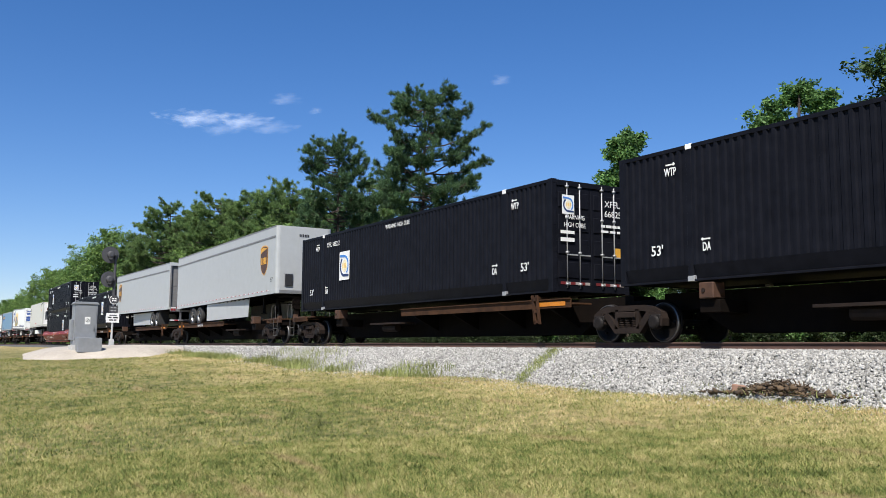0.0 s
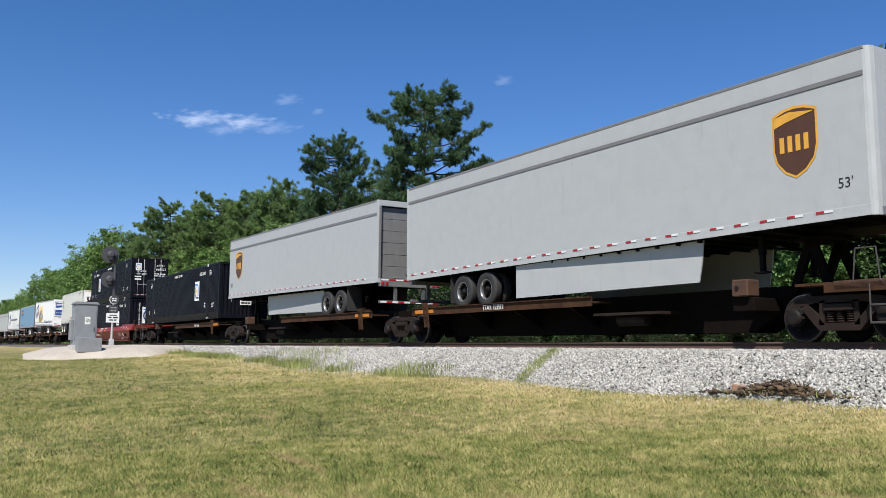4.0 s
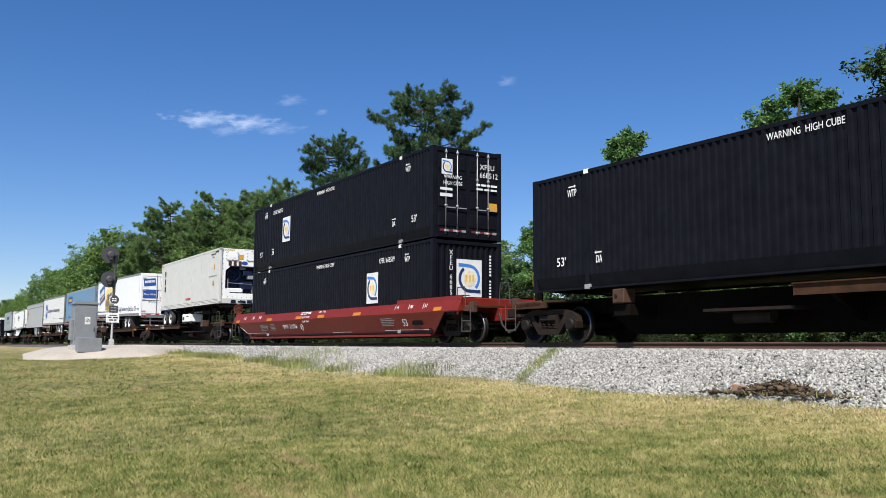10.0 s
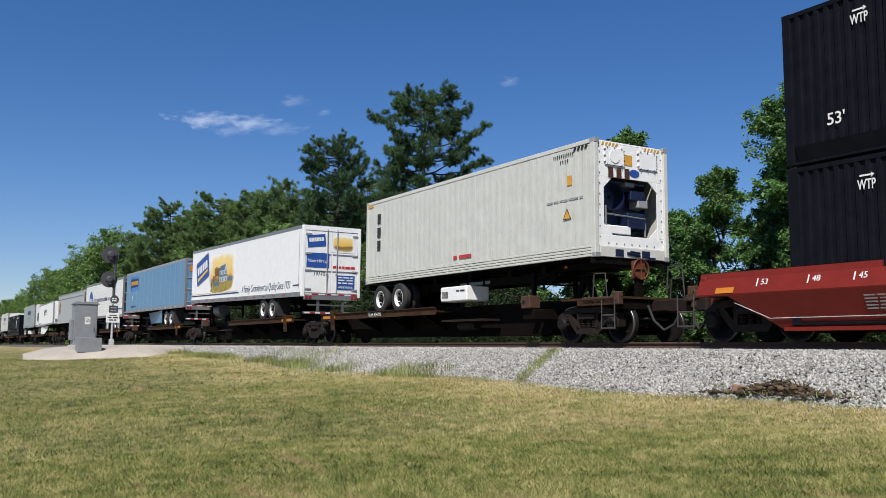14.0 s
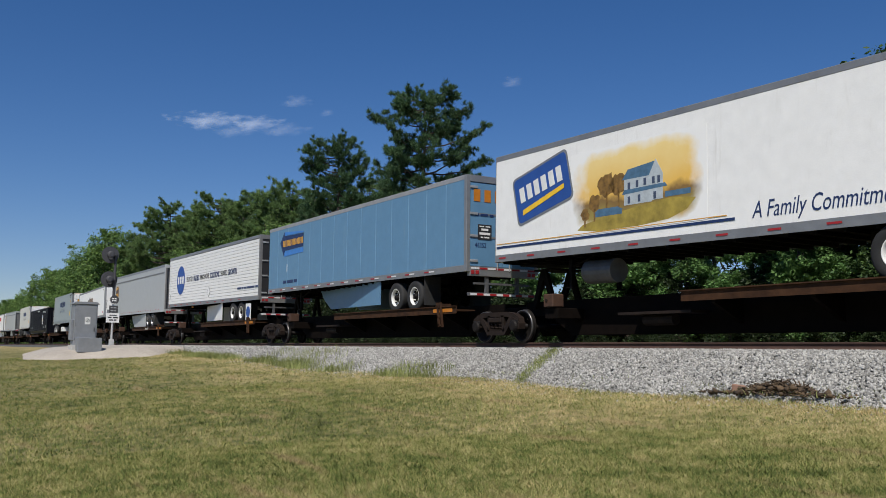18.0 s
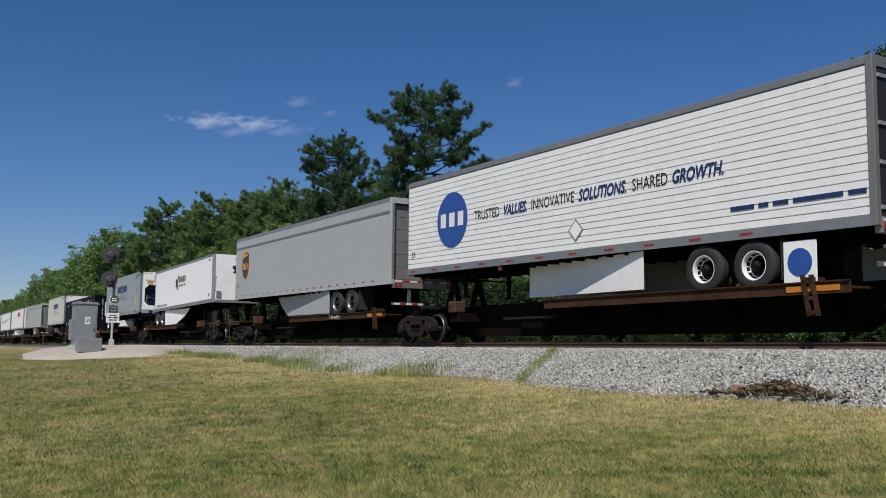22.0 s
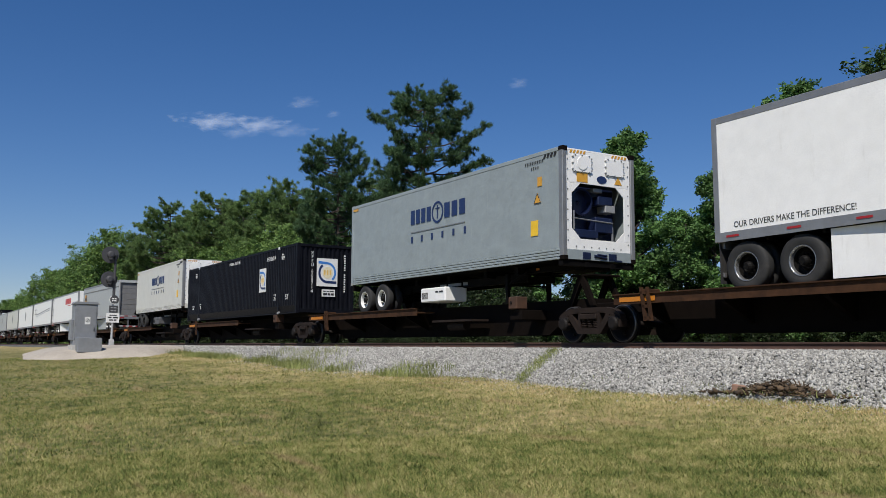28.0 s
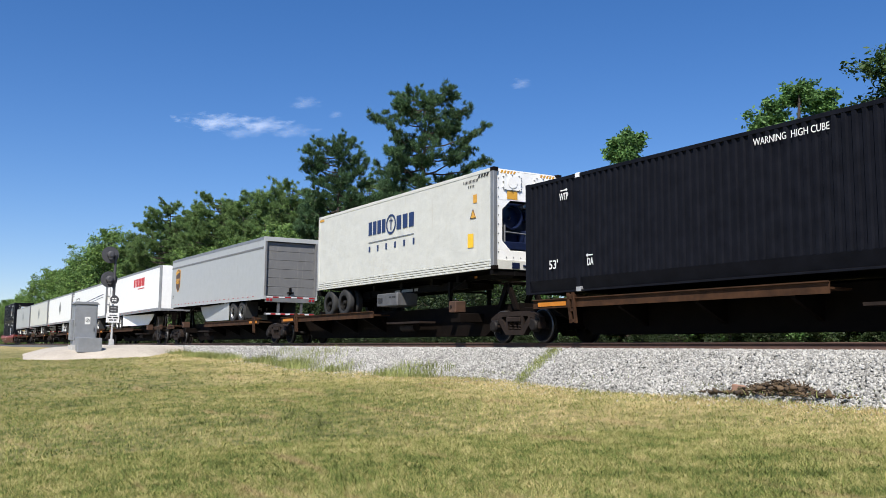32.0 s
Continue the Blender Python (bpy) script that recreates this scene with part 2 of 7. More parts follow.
def picture_material():
    """A printed farm scene that fades into the white of the trailer at its edges."""
    m = bpy.data.materials.new("printed_farm_scene")
    m.use_nodes = True
    N, L = m.node_tree.nodes, m.node_tree.links
    co, sep, n = N.new("ShaderNodeTexCoord"), N.new("ShaderNodeSeparateXYZ"), N.new("ShaderNodeTexNoise")
    L.new(co.outputs["Generated"], sep.inputs[0])
    n.inputs["Scale"].default_value, n.inputs["Detail"].default_value = 1.6, 5
    L.new(co.outputs["Object"], n.inputs["Vector"])

    def op(kind, a, b):
        x = N.new("ShaderNodeMath")
        x.operation = kind
        for i, v in enumerate((a, b)):
            if isinstance(v, float):
                x.inputs[i].default_value = v
            else:
                L.new(v, x.inputs[i])
        return x.outputs[0]

    def edge(v):
        return op("POWER", op("ABSOLUTE", op("SUBTRACT", op("MULTIPLY", v, 2.0), 1.0), 0.0), 4.0)

    far = op("ADD", op("ADD", edge(sep.outputs[0]), edge(sep.outputs[2])), op("MULTIPLY", op("SUBTRACT", n.outputs["Fac"], 0.5), 1.1))
    fade = N.new("ShaderNodeMapRange")
    fade.inputs[1].default_value, fade.inputs[2].default_value = 0.35, 0.85
    L.new(far, fade.inputs[0])
    r = N.new("ShaderNodeValToRGB")
    e = r.color_ramp.elements
    while len(e) < 5:
        e.new(0.5)
    for k, (p, c) in zip(e, ((0.0, (0.55, 0.36, 0.08)), (0.2, (0.3, 0.24, 0.06)), (0.36, (0.22, 0.13, 0.04)), (0.46, (0.78, 0.48, 0.1)), (0.9, (0.85, 0.66, 0.28)))):
        k.position, k.color = p, (*c, 1)
    L.new(op("ADD", sep.outputs[2], op("MULTIPLY", op("SUBTRACT", n.outputs["Fac"], 0.5), 0.35)), r.inputs[0])
    x = N.new("ShaderNodeMix")
    x.data_type = "RGBA"
    L.new(fade.outputs[0], x.inputs[0])
    L.new(r.outputs[0], x.inputs[6])
    x.inputs[7].default_value = (0.84, 0.84, 0.82, 1)
    L.new(x.outputs[2], N["Principled BSDF"].inputs["Base Color"])
    N["Principled BSDF"].inputs["Roughness"].default_value = 0.45
    return m


PIC_SKY = picture_material()
PIC_HOUSE = mat("printed_roof", (0.07, 0.15, 0.24), 0.5, vary=0.25, scale=6.0)
PIC_FIELD = mat("printed_field", (0.33, 0.25, 0.045), 0.5, vary=0.35, scale=3.0)
PIC_WALL = mat("printed_house_wall", (0.42, 0.47, 0.5), 0.5, vary=0.15, scale=6.0)
PIC_DARK = mat("printed_window", (0.05, 0.07, 0.12), 0.5)
PIC_TREE = mat("printed_trees", (0.2, 0.11, 0.025), 0.5, vary=0.5, scale=7.0)
M_PALEPIPE = mat("pale_weathered_steel", (0.045, 0.042, 0.038), 0.6, vary=0.2, dirt=(0.07, 0.05, 0.04), dirt_amount=0.4)
M_ENDTAN = mat("rust_stained_timber_tone", (0.06, 0.027, 0.0135), 0.8, vary=0.4, dirt=(0.05, 0.028, 0.018), dirt_amount=0.4)
BRONZE = mat("bronze_marking", (0.2, 0.14, 0.1), 0.5)

# ---- ground, ballast and track ----
rng = np.random.default_rng(7)


def track_y(x):
    a = np.maximum(x, STRAIGHT)
    return TRACK_Y + KAPPA / 2 * a * a + np.minimum(x - STRAIGHT, 0) * KAPPA * STRAIGHT


def lawn_z(x, y):
    x, y = np.asarray(x, dtype=float), np.asarray(y, dtype=float)
    left = np.clip(-x, 0, 45)
    z = EYE - 1.5 + 0.07 * np.clip(y, -6, 13) + 0.0004 * left ** 2 + 0.009 * np.clip(-x - 45, 0, 400) - 0.006 * np.clip(x, 0, 30)
    z = z + 0.03 * np.sin(x * 0.41 + y * 0.23) + 0.02 * np.sin(x * 0.9 - y * 0.7)
    lat = y - track_y(x)
    far = RAIL_Z + GRADE * np.clip(x, -400, 60) - 0.75 + 0.012 * np.clip(lat - 4, 0, 60)
    w = np.clip((lat + 3.0) / 6.0, 0, 1)
    return z * (1 - w) + far * w


def grass_material(name, blades):
    """Green and straw coloured turf: patches, tufts and, for the blades, a tone of each blade."""
    m = bpy.data.materials.new(name)
    m.use_nodes = True
    N, L = m.node_tree.nodes, m.node_tree.links
    b = N["Principled BSDF"]
    b.inputs["Roughness"].default_value = 0.8
    b.inputs["Specular IOR Level"].default_value = 0.2
    g = N.new("ShaderNodeNewGeometry")

    def nz(scale, detail, stretch=None):
        n = N.new("ShaderNodeTexNoise")
        n.inputs["Scale"].default_value, n.inputs["Detail"].default_value, n.inputs["Roughness"].default_value = scale, detail, 0.62
        vec = g.outputs["Position"]
        if stretch:
            mp = N.new("ShaderNodeMapping")
            mp.inputs["Rotation"].default_value, mp.inputs["Scale"].default_value = (0, 0, radians(-57.9)), stretch
            L.new(vec, mp.inputs["Vector"])
            vec = mp.outputs[0]
        L.new(vec, n.inputs["Vector"])
        return n.outputs["Fac"]

    def span(v, a, c, lo=0.0, hi=1.0):
        r = N.new("ShaderNodeMapRange")
        for k, x in enumerate((a, c, lo, hi)):
            r.inputs[k + 1].default_value = x
        L.new(v, r.inputs[0])
        return r.outputs[0]

    def add(a, c):
        x = N.new("ShaderNodeMath")
        L.new(a, x.inputs[0])
        L.new(c, x.inputs[1])
        return x.outputs[0]

    def cr(fac, stops):
        r = N.new("ShaderNodeValToRGB")
        e = r.color_ramp.elements
        while len(e) < len(stops):
            e.new(0.5)
        for k, (p, c) in zip(e, stops):
            k.position, k.color = p, (*c, 1)
        L.new(fac, r.inputs[0])
        return r.outputs[0]

    def blend(kind, fac, a, c):
        x = N.new("ShaderNodeMix")
        x.data_type, x.blend_type = "RGBA", kind
        if isinstance(fac, float):
            x.inputs[0].default_value = fac
        else:
            L.new(fac, x.inputs[0])
        for k, v in ((6, a), (7, c)):
            if isinstance(v, tuple):
                x.inputs[k].default_value = (*v, 1)
            else:
                L.new(v, x.inputs[k])
        return x.outputs[2]

    xyz = N.new("ShaderNodeSeparateXYZ")
    L.new(g.outputs["Position"], xyz.inputs[0])
    # dry strip along the foot of the ballast
    dry = span(xyz.outputs[1], 7.2, 11.2, 0.0, 0.24)
    lie = add(add(span(nz(0.42, 5), 0.3, 0.7, -0.1, 0.2), span(nz(3.2, 5), 0.3, 0.7, -0.24, 0.24)), dry)
    if blades:
        fac = add(lie, span(g.outputs["Random Per Island"], 0.0, 1.0, 0.08, 0.72))
        col = cr(fac, [(0.0, (0.042, 0.062, 0.013)), (0.25, (0.108, 0.148, 0.032)), (0.5, (0.222, 0.24, 0.07)), (0.74, (0.4, 0.343, 0.14)), (1.0, (0.57, 0.46, 0.25))])
    else:
        fac = add(lie, span(nz(17, 8), 0.25, 0.75, 0.12, 0.68))
        col = cr(fac, [(0.0, (0.03, 0.032, 0.011)), (0.3, (0.095, 0.1, 0.03)), (0.55, (0.205, 0.18, 0.07)), (1.0, (0.42, 0.33, 0.165))])
    # bare soil worn through in streaks and small spots
    worn = add(span(nz(1.0, 6, (0.3, 2.1, 0.3)), 0.585, 0.66, 0.0, 0.75), span(nz(1.9, 6), 0.66, 0.72, 0.0, 0.6))
    L.new(blend("MIX", worn, col, blend("MULTIPLY", 1.0, (0.37, 0.28, 0.14), cr(nz(25, 6), [(0.3, (0.4, 0.4, 0.4)), (0.7, (1.3, 1.3, 1.3))]))), b.inputs["Base Color"])
    if not blades:
        bp = N.new("ShaderNodeBump")
        bp.inputs["Strength"].default_value, bp.inputs["Distance"].default_value = 0.8, 0.04
        L.new(nz(30, 6), bp.inputs["Height"])
        L.new(bp.outputs[0], b.inputs["Normal"])
    return m


M_LAWN = grass_material("lawn_soil_and_thatch", False)
M_BLADE = grass_material("grass_blades", True)
M_STONE = mat("pale_granite_ballast", (0.3, 0.293, 0.27), 0.9, vary=0.12, scale=1.2, grain=0.25, grain_scale=40, island=0.5, bump=0.03)
# bed darkened to paint shade into the gaps between pale stones
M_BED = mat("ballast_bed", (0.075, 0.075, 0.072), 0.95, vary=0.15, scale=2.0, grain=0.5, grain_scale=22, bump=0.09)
M_PAD = mat("white_crushed_limestone", (0.37, 0.33, 0.275), 0.95, vary=0.16, scale=0.8, grain=0.2, grain_scale=18, bump=0.07)


def sheet(xs, ys, zf):
    X, Y = np.meshgrid(xs, ys, indexing="ij")
    Z = zf(X, Y)
    n, k = X.shape
    idx = np.arange(n * k).reshape(n, k)
    f = np.stack([idx[:-1, :-1], idx[1:, :-1], idx[1:, 1:], idx[:-1, 1:]], -1).reshape(-1, 4)
    return np.stack([X, Y, Z], -1).reshape(-1, 3), f


xs = np.concatenate([[-3500, -1800, -900, -500, -350], np.arange(-260, -60, 8.0), np.arange(-60, 12, 0.8), [14, 20, 40, 90, 250, 800, 2500]])
ys = np.concatenate([[-2500, -900, -300, -120, -60, -30, -18], np.arange(-12, 22, 0.7), np.arange(23, 60, 4.0), [80, 150, 400, 1200, 3000]])
tagged(part("ground", raw_mesh("ground", *sheet(xs, ys, lawn_z), M_LAWN)), "mown patchy green and straw coloured lawn", "ground", kind="structure")


def along(prof, s0, s1, step):
    """A profile of (lat, up) swept along the track."""
    ss = np.arange(s0, s1 + 1e-6, step)
    v, f, k = [], [], len(prof)
    for S in ss:
        m = on_track(float(S))
        v += [m @ Vector((0, a, b)) for a, b in prof]
    for i in range(len(ss) - 1):
        for j in range(k - 1):
            f.append((i * k + j, i * k + j + 1, (i + 1) * k + j + 1, (i + 1) * k + j))
    return [tuple(p) for p in v], f


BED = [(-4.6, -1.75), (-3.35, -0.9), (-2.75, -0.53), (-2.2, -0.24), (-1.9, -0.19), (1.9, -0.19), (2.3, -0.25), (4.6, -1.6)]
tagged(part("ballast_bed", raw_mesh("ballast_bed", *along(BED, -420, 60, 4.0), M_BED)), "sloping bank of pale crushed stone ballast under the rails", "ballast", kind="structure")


def bed_up(lat):
    return np.interp(lat, [p[0] for p in BED], [p[1] for p in BED])


RAILPROF = [(-0.07, -0.17), (0.07, -0.17), (0.07, -0.155), (0.012, -0.13), (0.012, -0.05), (0.036, -0.035), (0.036, -0.004), (0.025, 0.0), (-0.025, 0.0),
            (-0.036, -0.004), (-0.036, -0.035), (-0.012, -0.05), (-0.012, -0.13), (-0.07, -0.155), (-0.07, -0.17)]
for side in (-0.755, 0.755):
    tagged(part("rail", raw_mesh("rail", *along([(a + side, b) for a, b in RAILPROF], -420, 60, 4.0), M_RAIL)), "rusty brown steel rail with worn head", "rail", "rails", kind="structure")


def stones(name, where, size, material):
    """Angular stones: squashed, twisted octahedra at the given places."""
    n = len(where)
    base = np.array([(1, 0, 0), (-1, 0, 0), (0, 1, 0), (0, -1, 0), (0, 0, 1), (0, 0, -1)], dtype=float)
    tri = np.array([(0, 2, 4), (2, 1, 4), (1, 3, 4), (3, 0, 4), (2, 0, 5), (1, 2, 5), (3, 1, 5), (0, 3, 5)])
    v = base[None] * rng.uniform(0.55, 1.25, (n, 6, 1)) + rng.normal(0, 0.18, (n, 6, 3))
    q = rng.normal(size=(n, 4))
    q /= np.linalg.norm(q, axis=1, keepdims=True)
    w, x, y, z = q.T
    R = np.stack([1 - 2 * (y * y + z * z), 2 * (x * y - w * z), 2 * (x * z + w * y), 2 * (x * y + w * z), 1 - 2 * (x * x + z * z), 2 * (y * z - w * x),
                  2 * (x * z - w * y), 2 * (y * z + w * x), 1 - 2 * (x * x + y * y)], -1).reshape(n, 3, 3)
    v = np.einsum("nij,nkj->nki", R, v) * (size * rng.uniform(0.55, 1.35, n))[:, None, None] + where[:, None, :]
    f = (np.arange(n)[:, None, None] * 6 + tri[None]).reshape(-1, 3)
    return part(name, raw_mesh(name, v.reshape(-1, 3), f, material))


def to_world(S, lat, up):
    th = KAPPA * np.maximum(S, STRAIGHT)
    yt = track_y(S)
    return np.stack([S - lat * np.sin(th), yt + lat * np.cos(th), RAIL_Z + GRADE * S + up], -1)


def scatter_ballast(n, s0, s1, size):
    S = rng.uniform(s0, s1, n)
    edge = -3.5 + 0.16 * np.sin(S * 1.9) + 0.12 * np.sin(S * 4.3 + 1) + rng.exponential(0.1, n) * -1.0
    lat = edge + (-1.25 - edge) * rng.uniform(0, 1, n)
    return stones("ballast_stones", to_world(S, lat, bed_up(lat) + rng.uniform(-0.2, 0.45, n) * size), size, M_STONE)


tagged(scatter_ballast(105000, -32, -2, 0.031), "loose pale grey angular ballast stones", "ballast", kind="stuff")
tagged(scatter_ballast(34000, -75, -32, 0.042), "loose pale grey angular ballast stones further along", "ballast", kind="stuff")
S_ = rng.uniform(-34, -3, 3600)
l_ = -3.4 - rng.exponential(0.3, 3600)
w_ = to_world(S_, l_, bed_up(l_))
w_[:, 2] = np.maximum(w_[:, 2], lawn_z(w_[:, 0], w_[:, 1])) - 0.006
tagged(stones("stray_stones", w_, 0.026, M_STONE), "stray pale stones strewn along the lawn edge", "ballast", kind="stuff")
# ties
tie_bm = B()
box(tie_bm, -0.11, 0.11, -1.3, 1.3, -0.33, -0.165, 0.01)
tie_me = mesh_of(tie_bm, "tie")
track_ties = thing("track_ties", "dark creosoted timber ties under the rails", "railway ties")
for i in range(150):
    moved(part("tie", tie_me, M_TIE, track_ties), on_track(8 - i * 0.53, rng.uniform(-0.04, 0.04), 0))


# limestone pad round the cabinet and the signal
def pad_z(x, y):
    top = EYE + 0.25 + (y - 8) * 0.06 + 0.008 * (-44 - x) + 0.04 * np.sin(x * 0.5) * np.sin(y * 0.9 + 1)
    lat = y - track_y(x)
    near = np.clip((y - 0.1 * np.abs(x)) / (0.055 * np.abs(x)), 0, 1)
    left = np.clip((x + 76) / 14, 0, 1)
    right = np.clip((np.interp(y, [3, 4.5, 6.5, 10.5, 12, 13.5], [-49.5, -45.5, -42.3, -41.5, -43, -45]) - x) / 3.0, 0, 1)
    w = near * left * right
    w = w * w * (3 - 2 * w)
    z = lawn_z(x, y) - 0.25
    z = z + (top - z) * w
    return np.minimum(z, RAIL_Z + GRADE * x + np.interp(lat, [-4.5, -2.2, -1], [0.0, -0.23, -0.6]))


tagged(part("limestone_pad", raw_mesh("limestone_pad", *sheet(np.arange(-76, -25, 0.7), np.arange(2, 15.2, 0.5), pad_z), M_PAD)), "raised pad of white crushed limestone", "gravel", kind="structure")


# grass blades
def blades(name, x, y, z, height, width, material, lean=0.5):
    n = len(x)
    a = rng.uniform(0, 2 * np.pi, n)
    h = height * rng.uniform(0.5, 1.3, n)
    w = width * rng.uniform(0.7, 1.3, n)
    lx, ly = lean * h * rng.normal(0, 1, n), lean * h * rng.normal(0, 1, n)
    p = np.stack([x, y, z], -1)
    side = np.stack([np.cos(a) * w, np.sin(a) * w, np.zeros(n)], -1)
    mid = p + np.stack([lx * 0.35, ly * 0.35, h * 0.6], -1)
    tip = p + np.stack([lx, ly, h], -1)
    v = np.stack([p - side, p + side, mid + side * 0.6, mid - side * 0.6, tip], 1).reshape(-1, 3)
    i = np.arange(n)[:, None] * 5
    f = np.concatenate([i + np.array([0, 1, 2]), i + np.array([0, 2, 3]), i + np.array([3, 2, 4])], 0)
    return part(name, raw_mesh(name, v, f, material))


def lawn_points(n, near, far):
    d = np.sqrt(rng.uniform(near ** 2, far ** 2, n)) if near > 9 else rng.uniform(near, far, n)
    ang = np.radians(90 + 57.9 + rng.uniform(-29, 29, n))
    x, y = d * np.cos(ang), d * np.sin(ang)
    keep = (y - track_y(x)) < -2.75
    return x[keep], y[keep]


for n, a, b, h, w, lab in ((230000, 6.5, 12, 0.046, 0.0032, "short patchy mown grass blades near the viewer"), (140000, 12, 24, 0.048, 0.0052, "short patchy mown grass blades of the lawn"),
                      (115000, 24, 52, 0.05, 0.012, "distant mown grass blades of the lawn")):
    gx, gy = lawn_points(n, a, b)
    if b > 30:
        k = pad_z(gx, gy) < lawn_z(gx, gy) - 0.02
        gx, gy = gx[k], gy[k]
    tagged(blades("lawn_grass", gx, gy, lawn_z(gx, gy) - 0.005, h, w, M_BLADE, 0.95), lab, "grass", kind="stuff")


# ---- trees ----
def leaf_material(name, dark, light):
    m = bpy.data.materials.new(name)
    m.use_nodes = True
    N, L = m.node_tree.nodes, m.node_tree.links
    b = N["Principled BSDF"]
    b.inputs["Roughness"].default_value, b.inputs["Specular IOR Level"].default_value = 0.6, 0.3
    g, r = N.new("ShaderNodeNewGeometry"), N.new("ShaderNodeValToRGB")
    r.color_ramp.elements[0].color, r.color_ramp.elements[1].color = (*dark, 1), (*light, 1)
    L.new(g.outputs["Random Per Island"], r.inputs[0])
    n = N.new("ShaderNodeTexNoise")
    n.inputs["Scale"].default_value, n.inputs["Detail"].default_value = 0.7, 3
    L.new(g.outputs["Position"], n.inputs["Vector"])
    x = N.new("ShaderNodeMix")
    x.data_type, x.blend_type = "RGBA", "MULTIPLY"
    x.inputs[0].default_value = 0.7
    L.new(r.outputs[0], x.inputs[6])
    v = N.new("ShaderNodeMapRange")
    v.inputs[1].default_value, v.inputs[2].default_value, v.inputs[3].default_value, v.inputs[4].default_value = 0.3, 0.7, 0.5, 1.5
    L.new(n.outputs["Fac"], v.inputs[0])
    c = N.new("ShaderNodeCombineColor")
    for i in range(3):
        L.new(v.outputs[0], c.inputs[i])
    L.new(c.outputs[0], x.inputs[7])
    L.new(x.outputs[2], b.inputs["Base Color"])
    t = N.new("ShaderNodeBsdfTranslucent")
    L.new(x.outputs[2], t.inputs["Color"])
    ms = N.new("ShaderNodeMixShader")
    ms.inputs[0].default_value = 0.3
    L.new(b.outputs[0], ms.inputs[1])
    L.new(t.outputs[0], ms.inputs[2])
    L.new(ms.outputs[0], N["Material Output"].inputs["Surface"])
    return m


M_LEAF = leaf_material("fresh_green_leaves", (0.045, 0.108, 0.028), (0.185, 0.33, 0.1))
M_LEAFD = leaf_material("deep_green_leaves", (0.06, 0.13, 0.035), (0.24, 0.36, 0.1))
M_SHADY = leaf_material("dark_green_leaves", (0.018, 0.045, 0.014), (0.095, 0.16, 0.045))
M_NEEDLE = leaf_material("pine_needles", (0.024, 0.062, 0.026), (0.105, 0.185, 0.078))
M_NEEDLEL = leaf_material("lighter_pine_needles", (0.055, 0.115, 0.035), (0.22, 0.32, 0.11))
M_BARK = mat("grey_brown_bark", (0.055, 0.042, 0.034), 0.95, vary=0.3, grain=0.3, grain_scale=25, bump=0.1)


def limb(bm, p0, p1, r0, r1, bend, n=6, steps=3):
    pts = [Vector(p0).lerp(Vector(p1), i / steps) for i in range(steps + 1)]
    for i in range(1, steps):
        pts[i] += Vector(bend) * math.sin(math.pi * i / steps)
    for i in range(steps):
        cyl(bm, pts[i], pts[i + 1], r0 + (r1 - r0) * i / steps, r0 + (r1 - r0) * (i + 1) / steps, n, False)
    return pts


def leaf_cloud(centres, radius, per, size, r):
    """Pointed leaves round the centres, most of them lying rather flat."""
    n = len(centres)
    c = np.repeat(centres, per, 0) + r.normal(0, 1, (n * per, 3)) * np.repeat(radius, per)[:, None] * np.array([0.55, 0.55, 0.42])
    flatten = np.array([1.0, 1.0, 0.6])
    a, b = r.normal(size=(n * per, 3)) * flatten, r.normal(size=(n * per, 3)) * flatten
    a /= np.linalg.norm(a, axis=1, keepdims=True)
    b -= a * (a * b).sum(1, keepdims=True)
    b /= np.linalg.norm(b, axis=1, keepdims=True)
    s = (size * r.uniform(0.6, 1.3, n * per))[:, None]
    v = np.stack([c - a * s, c + b * s * 0.45, c + a * s, c - b * s * 0.45], 1).reshape(-1, 3)
    return v, np.arange(n * per * 4).reshape(-1, 4)


